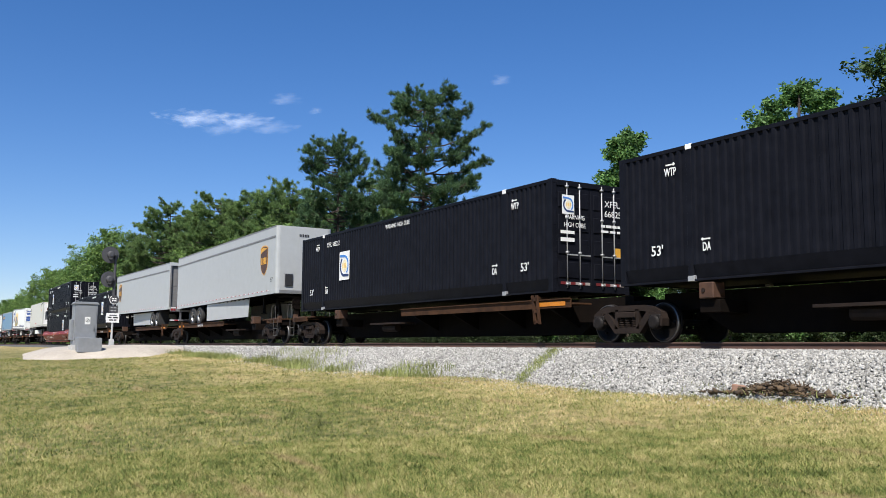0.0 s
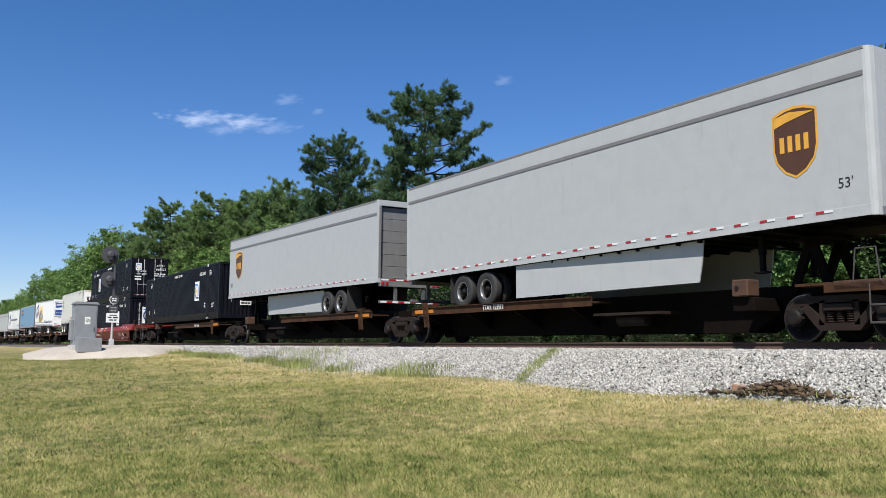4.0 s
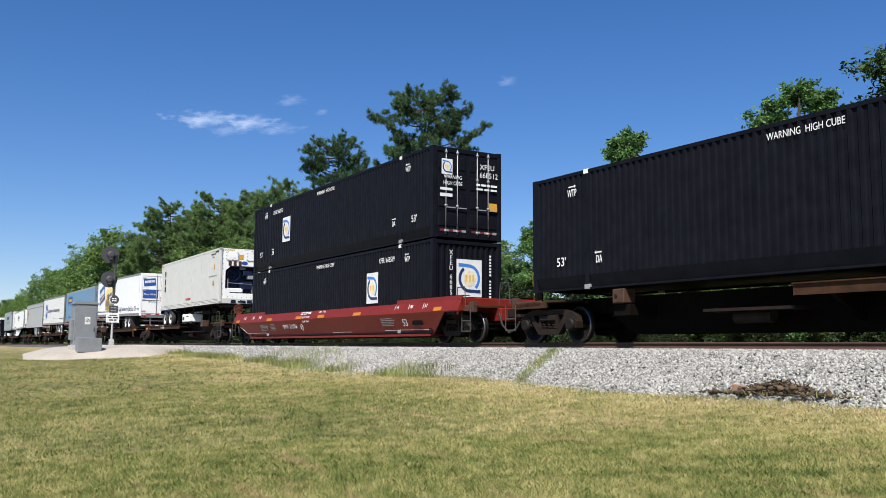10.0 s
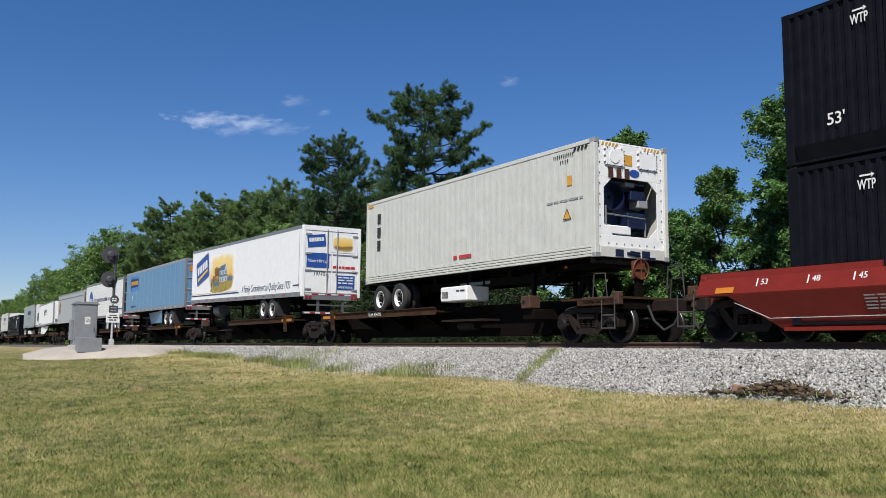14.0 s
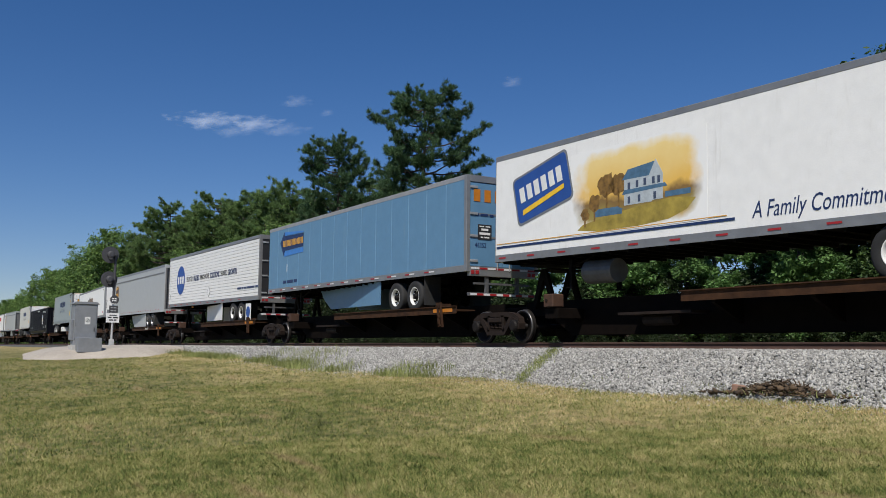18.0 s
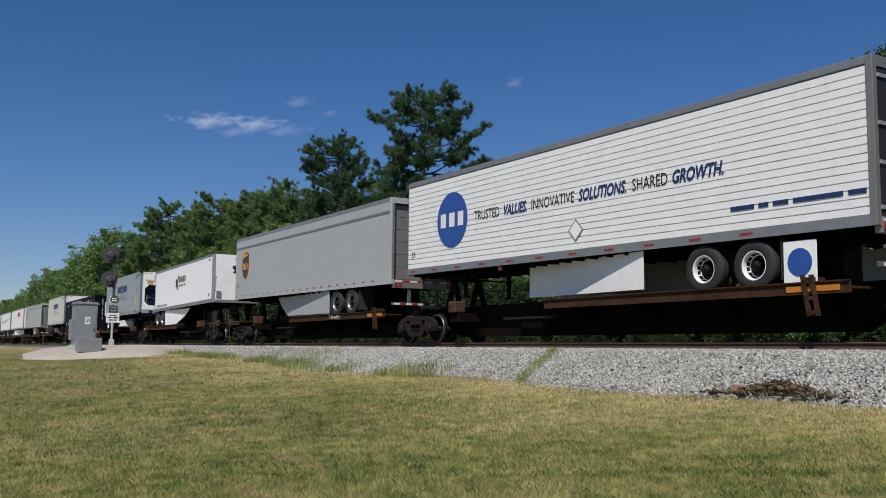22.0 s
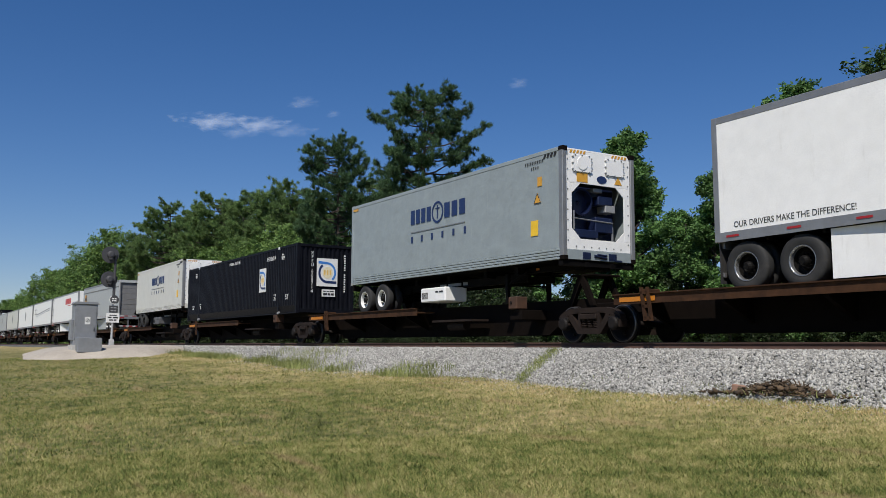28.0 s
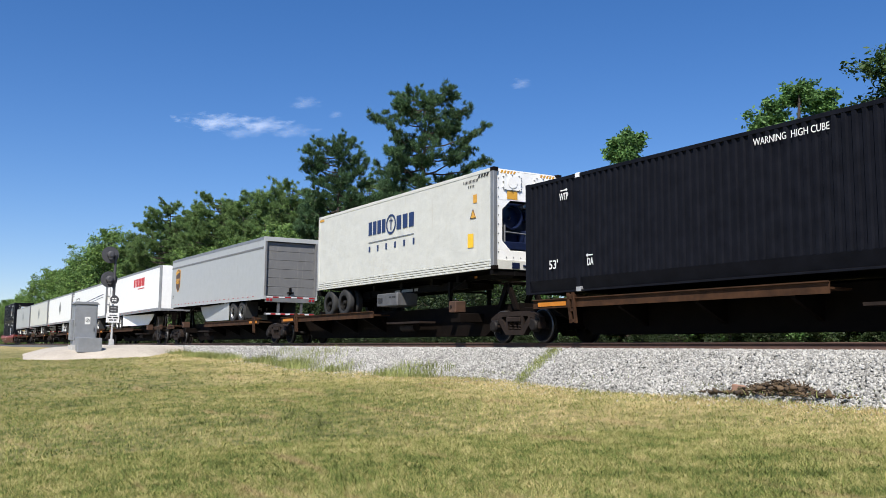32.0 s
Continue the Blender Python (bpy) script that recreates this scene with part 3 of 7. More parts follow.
def broadleaf(name, height, spread, seed, material, leaf=0.17, lobes=9, per=34, twigs=20, bare=0.25, label=""):
    """A trunk, limbs that each carry a lobe of twigs, and sprays of leaves along the twigs."""
    r = np.random.default_rng(seed)
    top = thing(name, label, "tree")
    bm = B()
    tr = 0.014 * height + 0.03
    limb(bm, (0, 0, -0.4), (r.normal(0, 0.2), r.normal(0, 0.2), height * 0.86), tr, tr * 0.2, (r.normal(0, 0.25), r.normal(0, 0.25), 0), 8, 4)
    cs, rad = [], []
    for i in range(lobes):
        a, k = i * 2.4 + r.uniform(-0.5, 0.5), (i + 0.5) / lobes
        zz = height * (bare + (0.97 - bare) * k)
        out = spread * (0.2 + 0.8 * math.sin(math.pi * min(0.97, 0.18 + 0.74 * k)) ** 0.8) * r.uniform(0.55, 1.0) * (0.8 if i < lobes - 1 else 0.1)
        q = np.array([out * math.cos(a), out * math.sin(a), zz - 0.08 * height])
        limb(bm, (0, 0, zz * 0.72), q, tr * 0.36, tr * 0.08, (0, 0, -0.02 * height), 5)
        lr = spread * r.uniform(0.34, 0.55) * (1 if i < lobes - 1 else 0.7)
        d = r.normal(size=(twigs, 3)) + np.array([0, 0, 0.35])
        d /= np.linalg.norm(d, axis=1, keepdims=True)
        reach = lr * r.uniform(0.55, 1.3, (twigs, 1)) * np.array([1, 1, 0.8])
        for t in (0.45, 0.75, 1.0):
            cs.append(q + d * reach * t + r.normal(0, 0.06 * lr, (twigs, 3)))
            rad.append(lr * (0.34 - 0.17 * t) * r.uniform(0.7, 1.3, twigs) + 0.05)
        for e in (d * reach)[::2]:
            limb(bm, q, q + e, tr * 0.09, tr * 0.03, (0, 0, -0.05), 4, 2)
    part("trunk", bm, M_BARK, top)
    v, f = leaf_cloud(np.concatenate(cs), np.concatenate(rad), per, leaf, r)
    part("crown", raw_mesh("crown", v, f, material), material, top)
    return top


RIGHT = (math.cos(radians(57.9)), math.sin(radians(57.9)))


def pine(name, height, seed, label, low, side_a, side_b, limbs=40, tuft=0.36, lean=0.0, needles=None):
    """A pine: side_a and side_b give the crown's reach, from its base to its top, on the two sides along the line of the wood."""
    r = np.random.default_rng(seed)
    top = thing(name, label, "tree")
    bm = B()
    tr = 0.011 * height + 0.03
    trunk = limb(bm, (0, 0, -0.4), (lean * RIGHT[0], lean * RIGHT[1], height * 0.97), tr, tr * 0.16, (-0.3 * lean, 0.1, 0), 8, 6)
    tips, ways = [], []
    ks = np.linspace(0, 1, len(side_a))
    for i in range(limbs):
        k = min(0.99, (i + r.uniform(0, 0.9)) / limbs)
        z = height * (low + (0.97 - low) * k)
        a = i * 2.4 + r.uniform(-0.7, 0.7)
        w = 0.5 + 0.5 * (math.cos(a) * RIGHT[0] + math.sin(a) * RIGHT[1])
        ln = ((1 - w) * np.interp(k, ks, side_a) + w * np.interp(k, ks, side_b)) * r.uniform(0.62, 1.08)
        s0 = Vector((lean * RIGHT[0] * z / height, lean * RIGHT[1] * z / height, z - 0.16 * ln))
        e = s0 + Vector((ln * math.cos(a), ln * math.sin(a), ln * r.uniform(0.1, 0.42)))
        limb(bm, s0, e, tr * 0.36 * (1 - 0.6 * k) + 0.012, 0.018, (0, 0, -0.1 * ln), 5)
        nt = max(3, int(3.2 * ln))
        for q in range(nt):
            t = 1.0 if q == 0 else r.uniform(0.42, 1.0)
            root = s0.lerp(e, t) + Vector((0, 0, -0.1 * ln * math.sin(math.pi * t)))
            tw = a + r.choice((-1, 1)) * r.uniform(0.2, 1.2) if q else a
            tl = 0.45 + 0.3 * ln * (1.1 - t) * r.uniform(0.5, 1.2)
            end = root + Vector((tl * math.cos(tw), tl * math.sin(tw), tl * r.uniform(0.1, 0.7)))
            limb(bm, root, end, 0.016, 0.008, (0, 0, -0.04), 4, 2)
            for u in (1.0, 0.75, 0.5, 0.25):
                p = root.lerp(end, u) + Vector(r.normal(0, 0.13, 3))
                tips.append(tuple(p))
                ways.append((0.45 * math.cos(tw), 0.45 * math.sin(tw), 0.75))
    for w in range(10):
        tips.append((lean * RIGHT[0] + r.normal(0, 0.3), lean * RIGHT[1] + r.normal(0, 0.3), height * 0.965 + r.normal(0, 0.25)))
        ways.append((0, 0, 1.0))
    part("trunk", bm, M_BARK, top)
    c, w = np.array(tips), np.array(ways)
    per = 50
    n = len(c) * per
    d = r.normal(size=(n, 3)) * 0.62 + np.repeat(w, per, 0)
    d /= np.linalg.norm(d, axis=1, keepdims=True)
    ln = (tuft * np.repeat(r.uniform(0.7, 1.2, len(c)), per) * r.uniform(0.6, 1.1, n))[:, None]
    b = np.cross(d, r.normal(size=(n, 3)))
    b /= np.linalg.norm(b, axis=1, keepdims=True)
    o = np.repeat(c, per, 0) + r.normal(0, 0.06, (n, 3))
    v = np.stack([o - b * 0.02, o + b * 0.02, o + d * ln], 1).reshape(-1, 3)
    part("crown", raw_mesh("needle_crown", v, np.arange(n * 3).reshape(-1, 3), needles or M_NEEDLE), None, top)
    return top


def planted(x, y, turn=0.0, scale=1.0):
    m = pose(x, y, float(lawn_z(x, y)), 0, 0, turn)
    return m @ Matrix.Scale(scale, 4)


def plant(proto, x, y, turn, scale, first=[]):
    """The first plant of a kind is the built one; later ones are copies."""
    if proto.name not in first:
        first.append(proto.name)
        proto.matrix_basis = planted(x, y, turn, scale)
        return proto
    ob = copy_thing(proto, planted(x, y, turn, scale))
    ob.matrix_basis = planted(x, y, turn, scale)
    return ob


big_pine = pine("pine_tree", 18.6, 11, "tall dark green pine with clumped needle crown behind the track", 0.47, (1.8, 2.7, 3.3, 4.2, 2.7, 3.2, 3.0, 1.9), (3.2, 4.2, 3.9, 4.9, 4.5, 3.6, 3.0, 1.8), 70, tuft=0.3, lean=0.3)
plant(big_pine, -51.3, 30.3, 0, 1.0)
second_pine = pine("pine_tree", 17.9, 23, "tall dark pine with a long ragged crown behind the track", 0.46, (3.0, 3.2, 3.2, 3.9, 2.9, 2.6, 1.5), (3.2, 3.4, 5.0, 4.8, 2.6, 2.6, 1.5), 62, tuft=0.31)
plant(second_pine, -64.8, 30.5, 0, 1.0)
round_pine = pine("pine_tree", 16.0, 37, "rounded pine crown in the wood edge behind the track", 0.42, (2.2, 3.4, 4.0, 4.0, 3.4, 1.6), (2.4, 3.2, 3.9, 4.1, 3.3, 1.6), 58, tuft=0.34, needles=M_NEEDLEL)
for x, y, t, s in ((-108.3, 28.7, 20, 1.11), (-115.5, 28.5, 117, 1.03), (-113.4, 32.7, 214, 1.1), (-95.2, 30.7, 311, 1.07), (-101.3, 31.1, 48, 0.97), (-93.4, 32.7, 145, 1.01), (-86.1, 32.4, 242, 1.04), (-82.3, 33.8, 339, 1.05), (-84.5, 36.4, 76, 0.99), (-74.6, 38.5, 173, 1.03), (-79.0, 43.1, 270, 0.98), (-104.1, 35.7, 7, 0.98)):
    plant(round_pine, x, y, t, s)
oak = broadleaf("broadleaf_tree", 14.0, 4.4, 5, M_LEAFD, leaf=0.15, lobes=18, twigs=20, per=28, bare=0.1, label="full green broadleaf tree in the wood edge")
for x, y, t, s in ((-338.2, 34.8, 20, 1.19), (-297.9, 35.2, 117, 1.16), (-267.7, 34.9, 214, 1.18), (-197.9, 28.6, 311, 1.21), (-187.6, 29.9, 48, 1.18), (-172.4, 29.8, 145, 1.2), (-157.3, 29.4, 242, 1.2), (-137.3, 27.4, 339, 1.33), (-138.9, 29.6, 76, 1.16), (-128.7, 29.5, 173, 0.91), (-124.4, 30.2, 270, 0.99), (-111.3, 28.9, 7, 0.9), (-101.0, 28.7, 104, 0.87), (-93.5, 29.3, 201, 0.84), (-87.1, 29.6, 298, 0.83), (-82.6, 30.3, 35, 0.85), (-76.2, 30.4, 132, 0.89), (-71.7, 30.7, 229, 0.79), (-66.9, 31.7, 326, 0.76), (-62.1, 32.3, 63, 0.75), (-55.9, 31.2, 160, 0.67), (-56.5, 34.2, 257, 0.77), (-53.4, 35.2, 354, 0.67), (-47.2, 33.8, 91, 0.57)):
    plant(oak, x, y, t, s)
for x, y, t, s in ((-390, 46, 40, 1.5), (-440, 49, 160, 1.6), (-500, 53, 250, 1.7), (-590, 60, 10, 1.7)):
    plant(oak, x, y, t, s)
young = broadleaf("broadleaf_tree", 9.0, 1.6, 8, M_LEAF, leaf=0.075, lobes=17, twigs=22, per=40, bare=0.16, label="young bright green broadleaf tree beside the track")
for x, y, t, s in ((-25.1, 24.4, 0, 1.12), (-27.0, 25.0, 210, 0.97), (-29.0, 25.5, 75, 0.88), (-26.4, 25.6, 130, 0.98), (-22.9, 24.6, 150, 0.7), (-21.0, 24.8, 330, 0.86), (-23.6, 26.4, 40, 0.7), (-17.4, 24.3, 90, 1.12), (-16.6, 24.0, 250, 0.85), (-19.4, 24.9, 180, 0.66), (-32.5, 25.6, 260, 0.8), (-18.9, 25.6, 20, 0.75), (-36, 26.5, 310, 0.6)):
    plant(young, x, y, t, s)
shady = broadleaf("broadleaf_tree", 10.5, 2.1, 29, M_SHADY, leaf=0.085, lobes=18, twigs=24, per=42, bare=0.1, label="tall dark green broadleaf tree beside the track")
for x, y, t, s in ((-13.6, 24.2, 30, 1.0), (-15.7, 25.2, 200, 0.84), (-12.0, 25.5, 300, 1.1), (-9.0, 25.5, 100, 1.15), (-16.6, 27.5, 130, 0.8)):
    plant(shady, x, y, t, s)
# leaf tones darkened to stand in for shade under the trees
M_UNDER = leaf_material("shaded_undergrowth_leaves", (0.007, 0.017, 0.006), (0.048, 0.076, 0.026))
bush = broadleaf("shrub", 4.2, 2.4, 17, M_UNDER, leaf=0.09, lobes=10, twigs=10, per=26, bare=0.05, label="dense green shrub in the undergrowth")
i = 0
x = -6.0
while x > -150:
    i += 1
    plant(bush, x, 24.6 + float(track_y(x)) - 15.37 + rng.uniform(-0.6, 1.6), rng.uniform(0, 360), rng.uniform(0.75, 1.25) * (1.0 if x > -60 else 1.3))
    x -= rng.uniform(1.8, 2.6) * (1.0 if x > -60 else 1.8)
# low row of the same darkened shrubs, added to cover bright lower crowns
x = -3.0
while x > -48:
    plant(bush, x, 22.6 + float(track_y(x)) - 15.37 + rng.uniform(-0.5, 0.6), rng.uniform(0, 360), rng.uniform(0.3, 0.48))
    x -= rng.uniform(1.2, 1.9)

# ---- train: shared tools ----
MOVING = []   # (thing, metres along the train at the start, height over the rail, pitch, turn)
WHEELS = []   # rolling wheelsets


def on_train(ob, X, up=0.0, pitch=0.0, turn=0.0):
    MOVING.append((ob, X, up, pitch, turn))
    ob.matrix_basis = on_track(X, 0, up) @ pose(0, 0, 0, 0, pitch) @ pose(0, 0, 0, 0, 0, turn)
    return ob


def flat(bm, pts, t=0.006):
    """A thin plate with its face towards -y."""
    return prism(bm, pts, -t, 0.0, "y")


def arc(bm, cx, cz, r0, r1, a0, a1, n=14, sx=1.0):
    o = [(cx + sx * r1 * math.cos(radians(a0 + (a1 - a0) * i / n)), cz + r1 * math.sin(radians(a0 + (a1 - a0) * i / n))) for i in range(n + 1)]
    k = [(cx + sx * r0 * math.cos(radians(a0 + (a1 - a0) * i / n)), cz + r0 * math.sin(radians(a0 + (a1 - a0) * i / n))) for i in range(n + 1)]
    if abs(a1 - a0) < 359:
        return flat(bm, o + k[::-1])
    for i in range(n):
        flat(bm, [o[i], o[i + 1], k[i + 1], k[i]])
    bmesh.ops.remove_doubles(bm, verts=bm.verts, dist=1e-5)
    return bm


def disc(bm, cx, cz, r, n=24, sx=1.0, t=0.006):
    return flat(bm, [(cx + sx * r * math.cos(2 * math.pi * i / n), cz + r * math.sin(2 * math.pi * i / n)) for i in range(n)], t)


def rect(bm, x0, x1, z0, z1, t=0.006):
    return flat(bm, [(x0, z0), (x1, z0), (x1, z1), (x0, z1)], t)


def bars(bm, x0, x1, z, h, words, space=0.14):
    """Writing too small to read: a row of plain bars."""
    x = x0
    total = sum(words)
    gap = (x1 - x0) * space / max(1, len(words) - 1) if len(words) > 1 else 0
    for w in words:
        e = x + (x1 - x0) * (1 - space if len(words) > 1 else 1.0) * w / total
        rect(bm, x, e, z - h / 2, z + h / 2)
        x = e + gap
    return bm


def side_pose(x, z, half, far=False, off=0.004):
    return pose(x, half + off, z, 0, 0, 180) if far else pose(x, -half - off, z)


def decal(name, bm, material, parent, m, label=""):
    return moved(part(name, bm, material, parent, label), m)


def bar_row(name, row, material, parent, m):
    """A row of plain bars that stand for letters, each bar a part."""
    x0, x1, z, h, words = row[:5]
    space = row[5] if len(row) > 5 else 0.14
    step = (x1 - x0) * space / max(1, len(words) - 1)
    x = x0
    for w in words:
        e = x + (x1 - x0) * (1 - space) * w / sum(words)
        decal(name, rect(B(), x, e, z - h / 2, z + h / 2), material, parent, m)
        x = e + step


def letters(text, size, material, parent, m, shear=0.0, squeeze=1.0, name="lettering", bold=0.0):
    me = lettering(text, size, shear, bold)
    if squeeze != 1.0:
        me.transform(Matrix.Diagonal((squeeze, 1, 1, 1)))
    return moved(part(name, me, material, parent), m)


def corrugated(x0, x1, z0, z1, y, depth, pitch, sign):
    """A vertical corrugated sheet in the x-z plane; its outer ribs lie at y."""
    bm = B()
    xs_, d = [], []
    n = max(2, round((x1 - x0) / pitch))
    p = (x1 - x0) / n
    for i in range(n):
        a = x0 + i * p
        for q, k in ((0.0, 0), (0.36, 0), (0.5, 1), (0.86, 1)):
            xs_.append(a + q * p)
            d.append(k)
    xs_.append(x1)
    d.append(0)
    rows = [[bm.verts.new((x, y - sign * depth * k, z)) for x, k in zip(xs_, d)] for z in (z0, z1)]
    back = [[bm.verts.new((x, y - sign * (depth + 0.02), z)) for x in (x0, x1)] for z in (z0, z1)]
    for i in range(len(xs_) - 1):
        bm.faces.new((rows[0][i], rows[0][i + 1], rows[1][i + 1], rows[1][i]))
    bm.faces.new((back[0][0], back[1][0], back[1][1], back[0][1]))
    for k in (0, -1):
        bm.faces.new((rows[0][k], rows[1][k], back[1][k], back[0][k]))
    return bm


def emblem(parent, m, s=1.0):
    """The square white emblem panel with its blue and navy ring and a gold centre."""
    p = decal("emblem_panel", rect(B(), -0.47 * s, 0.47 * s, -0.585 * s, 0.585 * s), M_MARKW, parent, m, "white square emblem panel")
    up = pose(0, -0.007, 0)
    bm = B()
    arc(bm, 0.0, 0.0, 0.34 * s, 0.43 * s, -50, 82, 16, 0.93)
    flat(bm, [(-0.4 * s, 0.36 * s), (0.06 * s, 0.34 * s), (0.06 * s, 0.43 * s), (-0.4 * s, 0.47 * s)])
    decal("blue_swirl", bm, M_LOGOB, p, up)
    bm = B()
    arc(bm, 0.0, -0.02 * s, 0.33 * s, 0.43 * s, 125, 275, 16, 0.93)
    flat(bm, [(0.0, -0.45 * s), (0.42 * s, -0.46 * s), (0.42 * s, -0.36 * s), (0.0, -0.35 * s)])
    decal("navy_swirl", bm, M_NAVY, p, up)
    sun_ = decal("gold_sun", disc(B(), 0.02 * s, -0.01 * s, 0.25 * s, 20, 0.9, 0.004), M_PALEGOLD, p, up)
    for k in range(3):
        decal("gold_bar", rect(B(), (-0.15 + 0.13 * k) * s, (-0.08 + 0.13 * k) * s, -0.1 * s, 0.1 * s, 0.004), M_SUNBAR, sun_, pose(0, -0.005, 0))
    return p


CASTS = {}


def casting(material):
    """A corner casting mesh, shared by all castings of one material."""
    if material.name not in CASTS:
        CASTS[material.name] = mesh_of(box(B(), -0.089, 0.089, -0.081, 0.081, -0.059, 0.059, 0.008), "corner_casting")
        CASTS[material.name].materials.append(material)
    return CASTS[material.name]


def lock_rods(door, y0, zs, count, material, xw, z0, z1):
    for i in range(count):
        y = y0 + i * 0.42
        bm = cyl(B(), (0, y, z0), (0, y, z1), 0.017, n=8)
        for z in (z0 + 0.1, z0 + 0.9, z1 - 0.9, z1 - 0.1):
            box(bm, -0.03, 0.03, y - 0.04, y + 0.04, z - 0.03, z + 0.03)
        r = moved(part("lock_rod", bm, material, door, "galvanised locking rod", True), pose(xw, 0, 0))
    return door


def container53(number, label):
    L, h, H = 16.154 / 2, HALF, 2.896
    c = thing("container", label, "container", "black containers")
    for sg in (-1, 1):
        part("side_panel", corrugated(-L + 0.16, L - 0.16, 0.33, H - 0.1, sg * (h - 0.004), 0.04, 0.2, sg), M_BLACK, c)
        part("top_rail", box(B(), -L + 0.1, L - 0.1, min(sg * h, sg * (h - 0.07)), max(sg * h, sg * (h - 0.07)), H - 0.1, H - 0.012, 0.006), M_BLACK, c)
        bm = B()
        yo = sg * (h - 0.012)
        box(bm, -L + 0.1, L - 0.1, min(yo, sg * (h - 0.09)), max(yo, sg * (h - 0.09)), 0.0, 0.045, 0.005)
        for a, b in ((-L + 0.2, -6.08), (-5.9, 5.9), (6.08, L - 0.2)):
            # the sill leans in from the panel down to its foot
            prism(bm, [(sg * (h - 0.002), 0.345), (sg * (h - 0.085), 0.045), (sg * (h - 0.12), 0.045), (sg * (h - 0.06), 0.345)], a, b, "x")
        part("bottom_rail", bm, M_BLACK, c)
        for x in (-5.99, 5.99):
            part("stacking_post", box(B(), x - 0.07, x + 0.07, min(sg * (h + 0.001), sg * (h - 0.1)), max(sg * (h + 0.001), sg * (h - 0.1)), 0.1, H - 0.1, 0.006), M_BLACK, c)
            for z in (0.059, H - 0.059):
                moved(part("stacking_casting", casting(M_MARKW if z > 1 else M_GALV), None, c, "pale painted casting"), pose(x, sg * (h - 0.078), z))
        for x in (-L + 0.09, L - 0.09):
            part("corner_post", box(B(), x - 0.085, x + 0.085, min(sg * h, sg * (h - 0.16)), max(sg * h, sg * (h - 0.16)), 0.1, H - 0.1, 0.01), M_BLACK, c)
            for z in (0.06, H - 0.06):
                moved(part("corner_casting", casting(M_BLACK), None, c), pose(x, sg * (h - 0.082), z))
    part("roof", box(B(), -L + 0.1, L - 0.1, -h + 0.06, h - 0.06, H - 0.05, H - 0.02), M_BLACK, c)
    part("floor", box(B(), -L + 0.1, L - 0.1, -h + 0.08, h - 0.08, 0.05, 0.16), M_CHASSIS, c)
    # plain end
    e = part("end_panel", corrugated(-h + 0.16, h - 0.16, 0.18, H - 0.12, 0.0, 0.04, 0.2, -1), M_BLACK, c)
    moved(e, pose(L - 0.03, 0, 0, 0, 0, 90))
    for z0, z1 in ((0.03, 0.19), (H - 0.13, H - 0.02)):
        part("end_rail", box(B(), L - 0.09, L - 0.004, -h + 0.16, h - 0.16, z0, z1, 0.005), M_BLACK, c)
    end = pose(L + 0.004, 0, 0, 0, 0, 90)
    emblem(c, end @ pose(0.05, 0, 1.72), 1.0)
    for i, ch in enumerate(number.replace(" ", "")):
        letters(ch, 0.2, M_MARKW, c, end @ pose(-0.62, 0, 2.5 - i * 0.165 - (0.1 if i > 3 else 0)))
    bm = B()
    for i in range(16):
        if i != 7:
            rect(bm, -0.035, 0.035, 2.42 - i * 0.1, 2.48 - i * 0.1)
    decal("small_writing", bm, M_MARKW, c, end @ pose(0.85, 0, 0))
    p = decal("data_plate", rect(B(), -0.3, 0.3, -0.15, 0.15), M_MARKW, c, end @ pose(0.12, 0, 0.86), "white data plate with small print")
    decal("small_writing", bars(bars(B(), -0.24, 0.24, 0.07, 0.04, (3, 2, 4)), -0.24, 0.24, -0.05, 0.09, (3, 2, 2)), M_MARKB, p, pose(0, -0.007, 0))
    # door end
    for s in (-1, 1):
        bm = B()
        box(bm, -0.05, 0.0, -0.5, 0.5, 0.2, H - 0.16, 0.01)
        d = part("door", bm, M_BLACK, c, "black steel cargo door")
        d.data.transform(Matrix.Diagonal((1, 1.15, 1, 1)))
        for k in range(4):
            part("door_panel", box(B(), -0.004, 0.022, -0.5, 0.5, 0.38 + k * 0.6, 0.78 + k * 0.6, 0.012), M_BLACK, d)
        moved(d, pose(-L + 0.03, s * 0.585, 0, 0, 0, 180))
        lock_rods(d, -0.24, None, 2, M_GALV, 0.045, 0.12, H - 0.08)
        bm = B()
        for y in (-0.24, 0.18):
            box(bm, 0.05, 0.07, y - 0.02, y + 0.34, 0.95, 0.985, 0.004)
        part("handle", bm, M_GALV, d)
        bm = B()
        for k in range(4):
            box(bm, -0.02, 0.03, -s * 0.6 - 0.05, -s * 0.6 + 0.05, 0.35 + k * 0.68, 0.45 + k * 0.68, 0.005)
        part("hinge", bm, M_BLACK, d)
        for k in range(6):
            strip(d, M_DULLW if k % 2 else M_DULLRED, 0.16, pose(0.03, -0.45 + k * 0.16, 0.245, 0, 0, 90), 0.07)
    part("door_header", box(B(), -L + 0.004, -L + 0.1, -h + 0.16, h - 0.16, H - 0.16, H - 0.02, 0.005), M_BLACK, c)
    part("door_sill", box(B(), -L + 0.004, -L + 0.1, -h + 0.16, h - 0.16, 0.03, 0.2, 0.005), M_BLACK, c)
    dr = pose(-L - 0.028, 0, 0, 0, 0, -90)
    emblem(c, dr @ pose(-0.8, 0, 2.25), 0.42)
    letters(number.split()[0], 0.24, M_MARKW, c, dr @ pose(0.72, 0, 2.36))
    letters(number.split()[1], 0.24, M_MARKW, c, dr @ pose(0.78, 0, 2.1))
    letters("WARNING", 0.17, M_MARKW, c, dr @ pose(-0.58, 0, 1.93), squeeze=0.8)
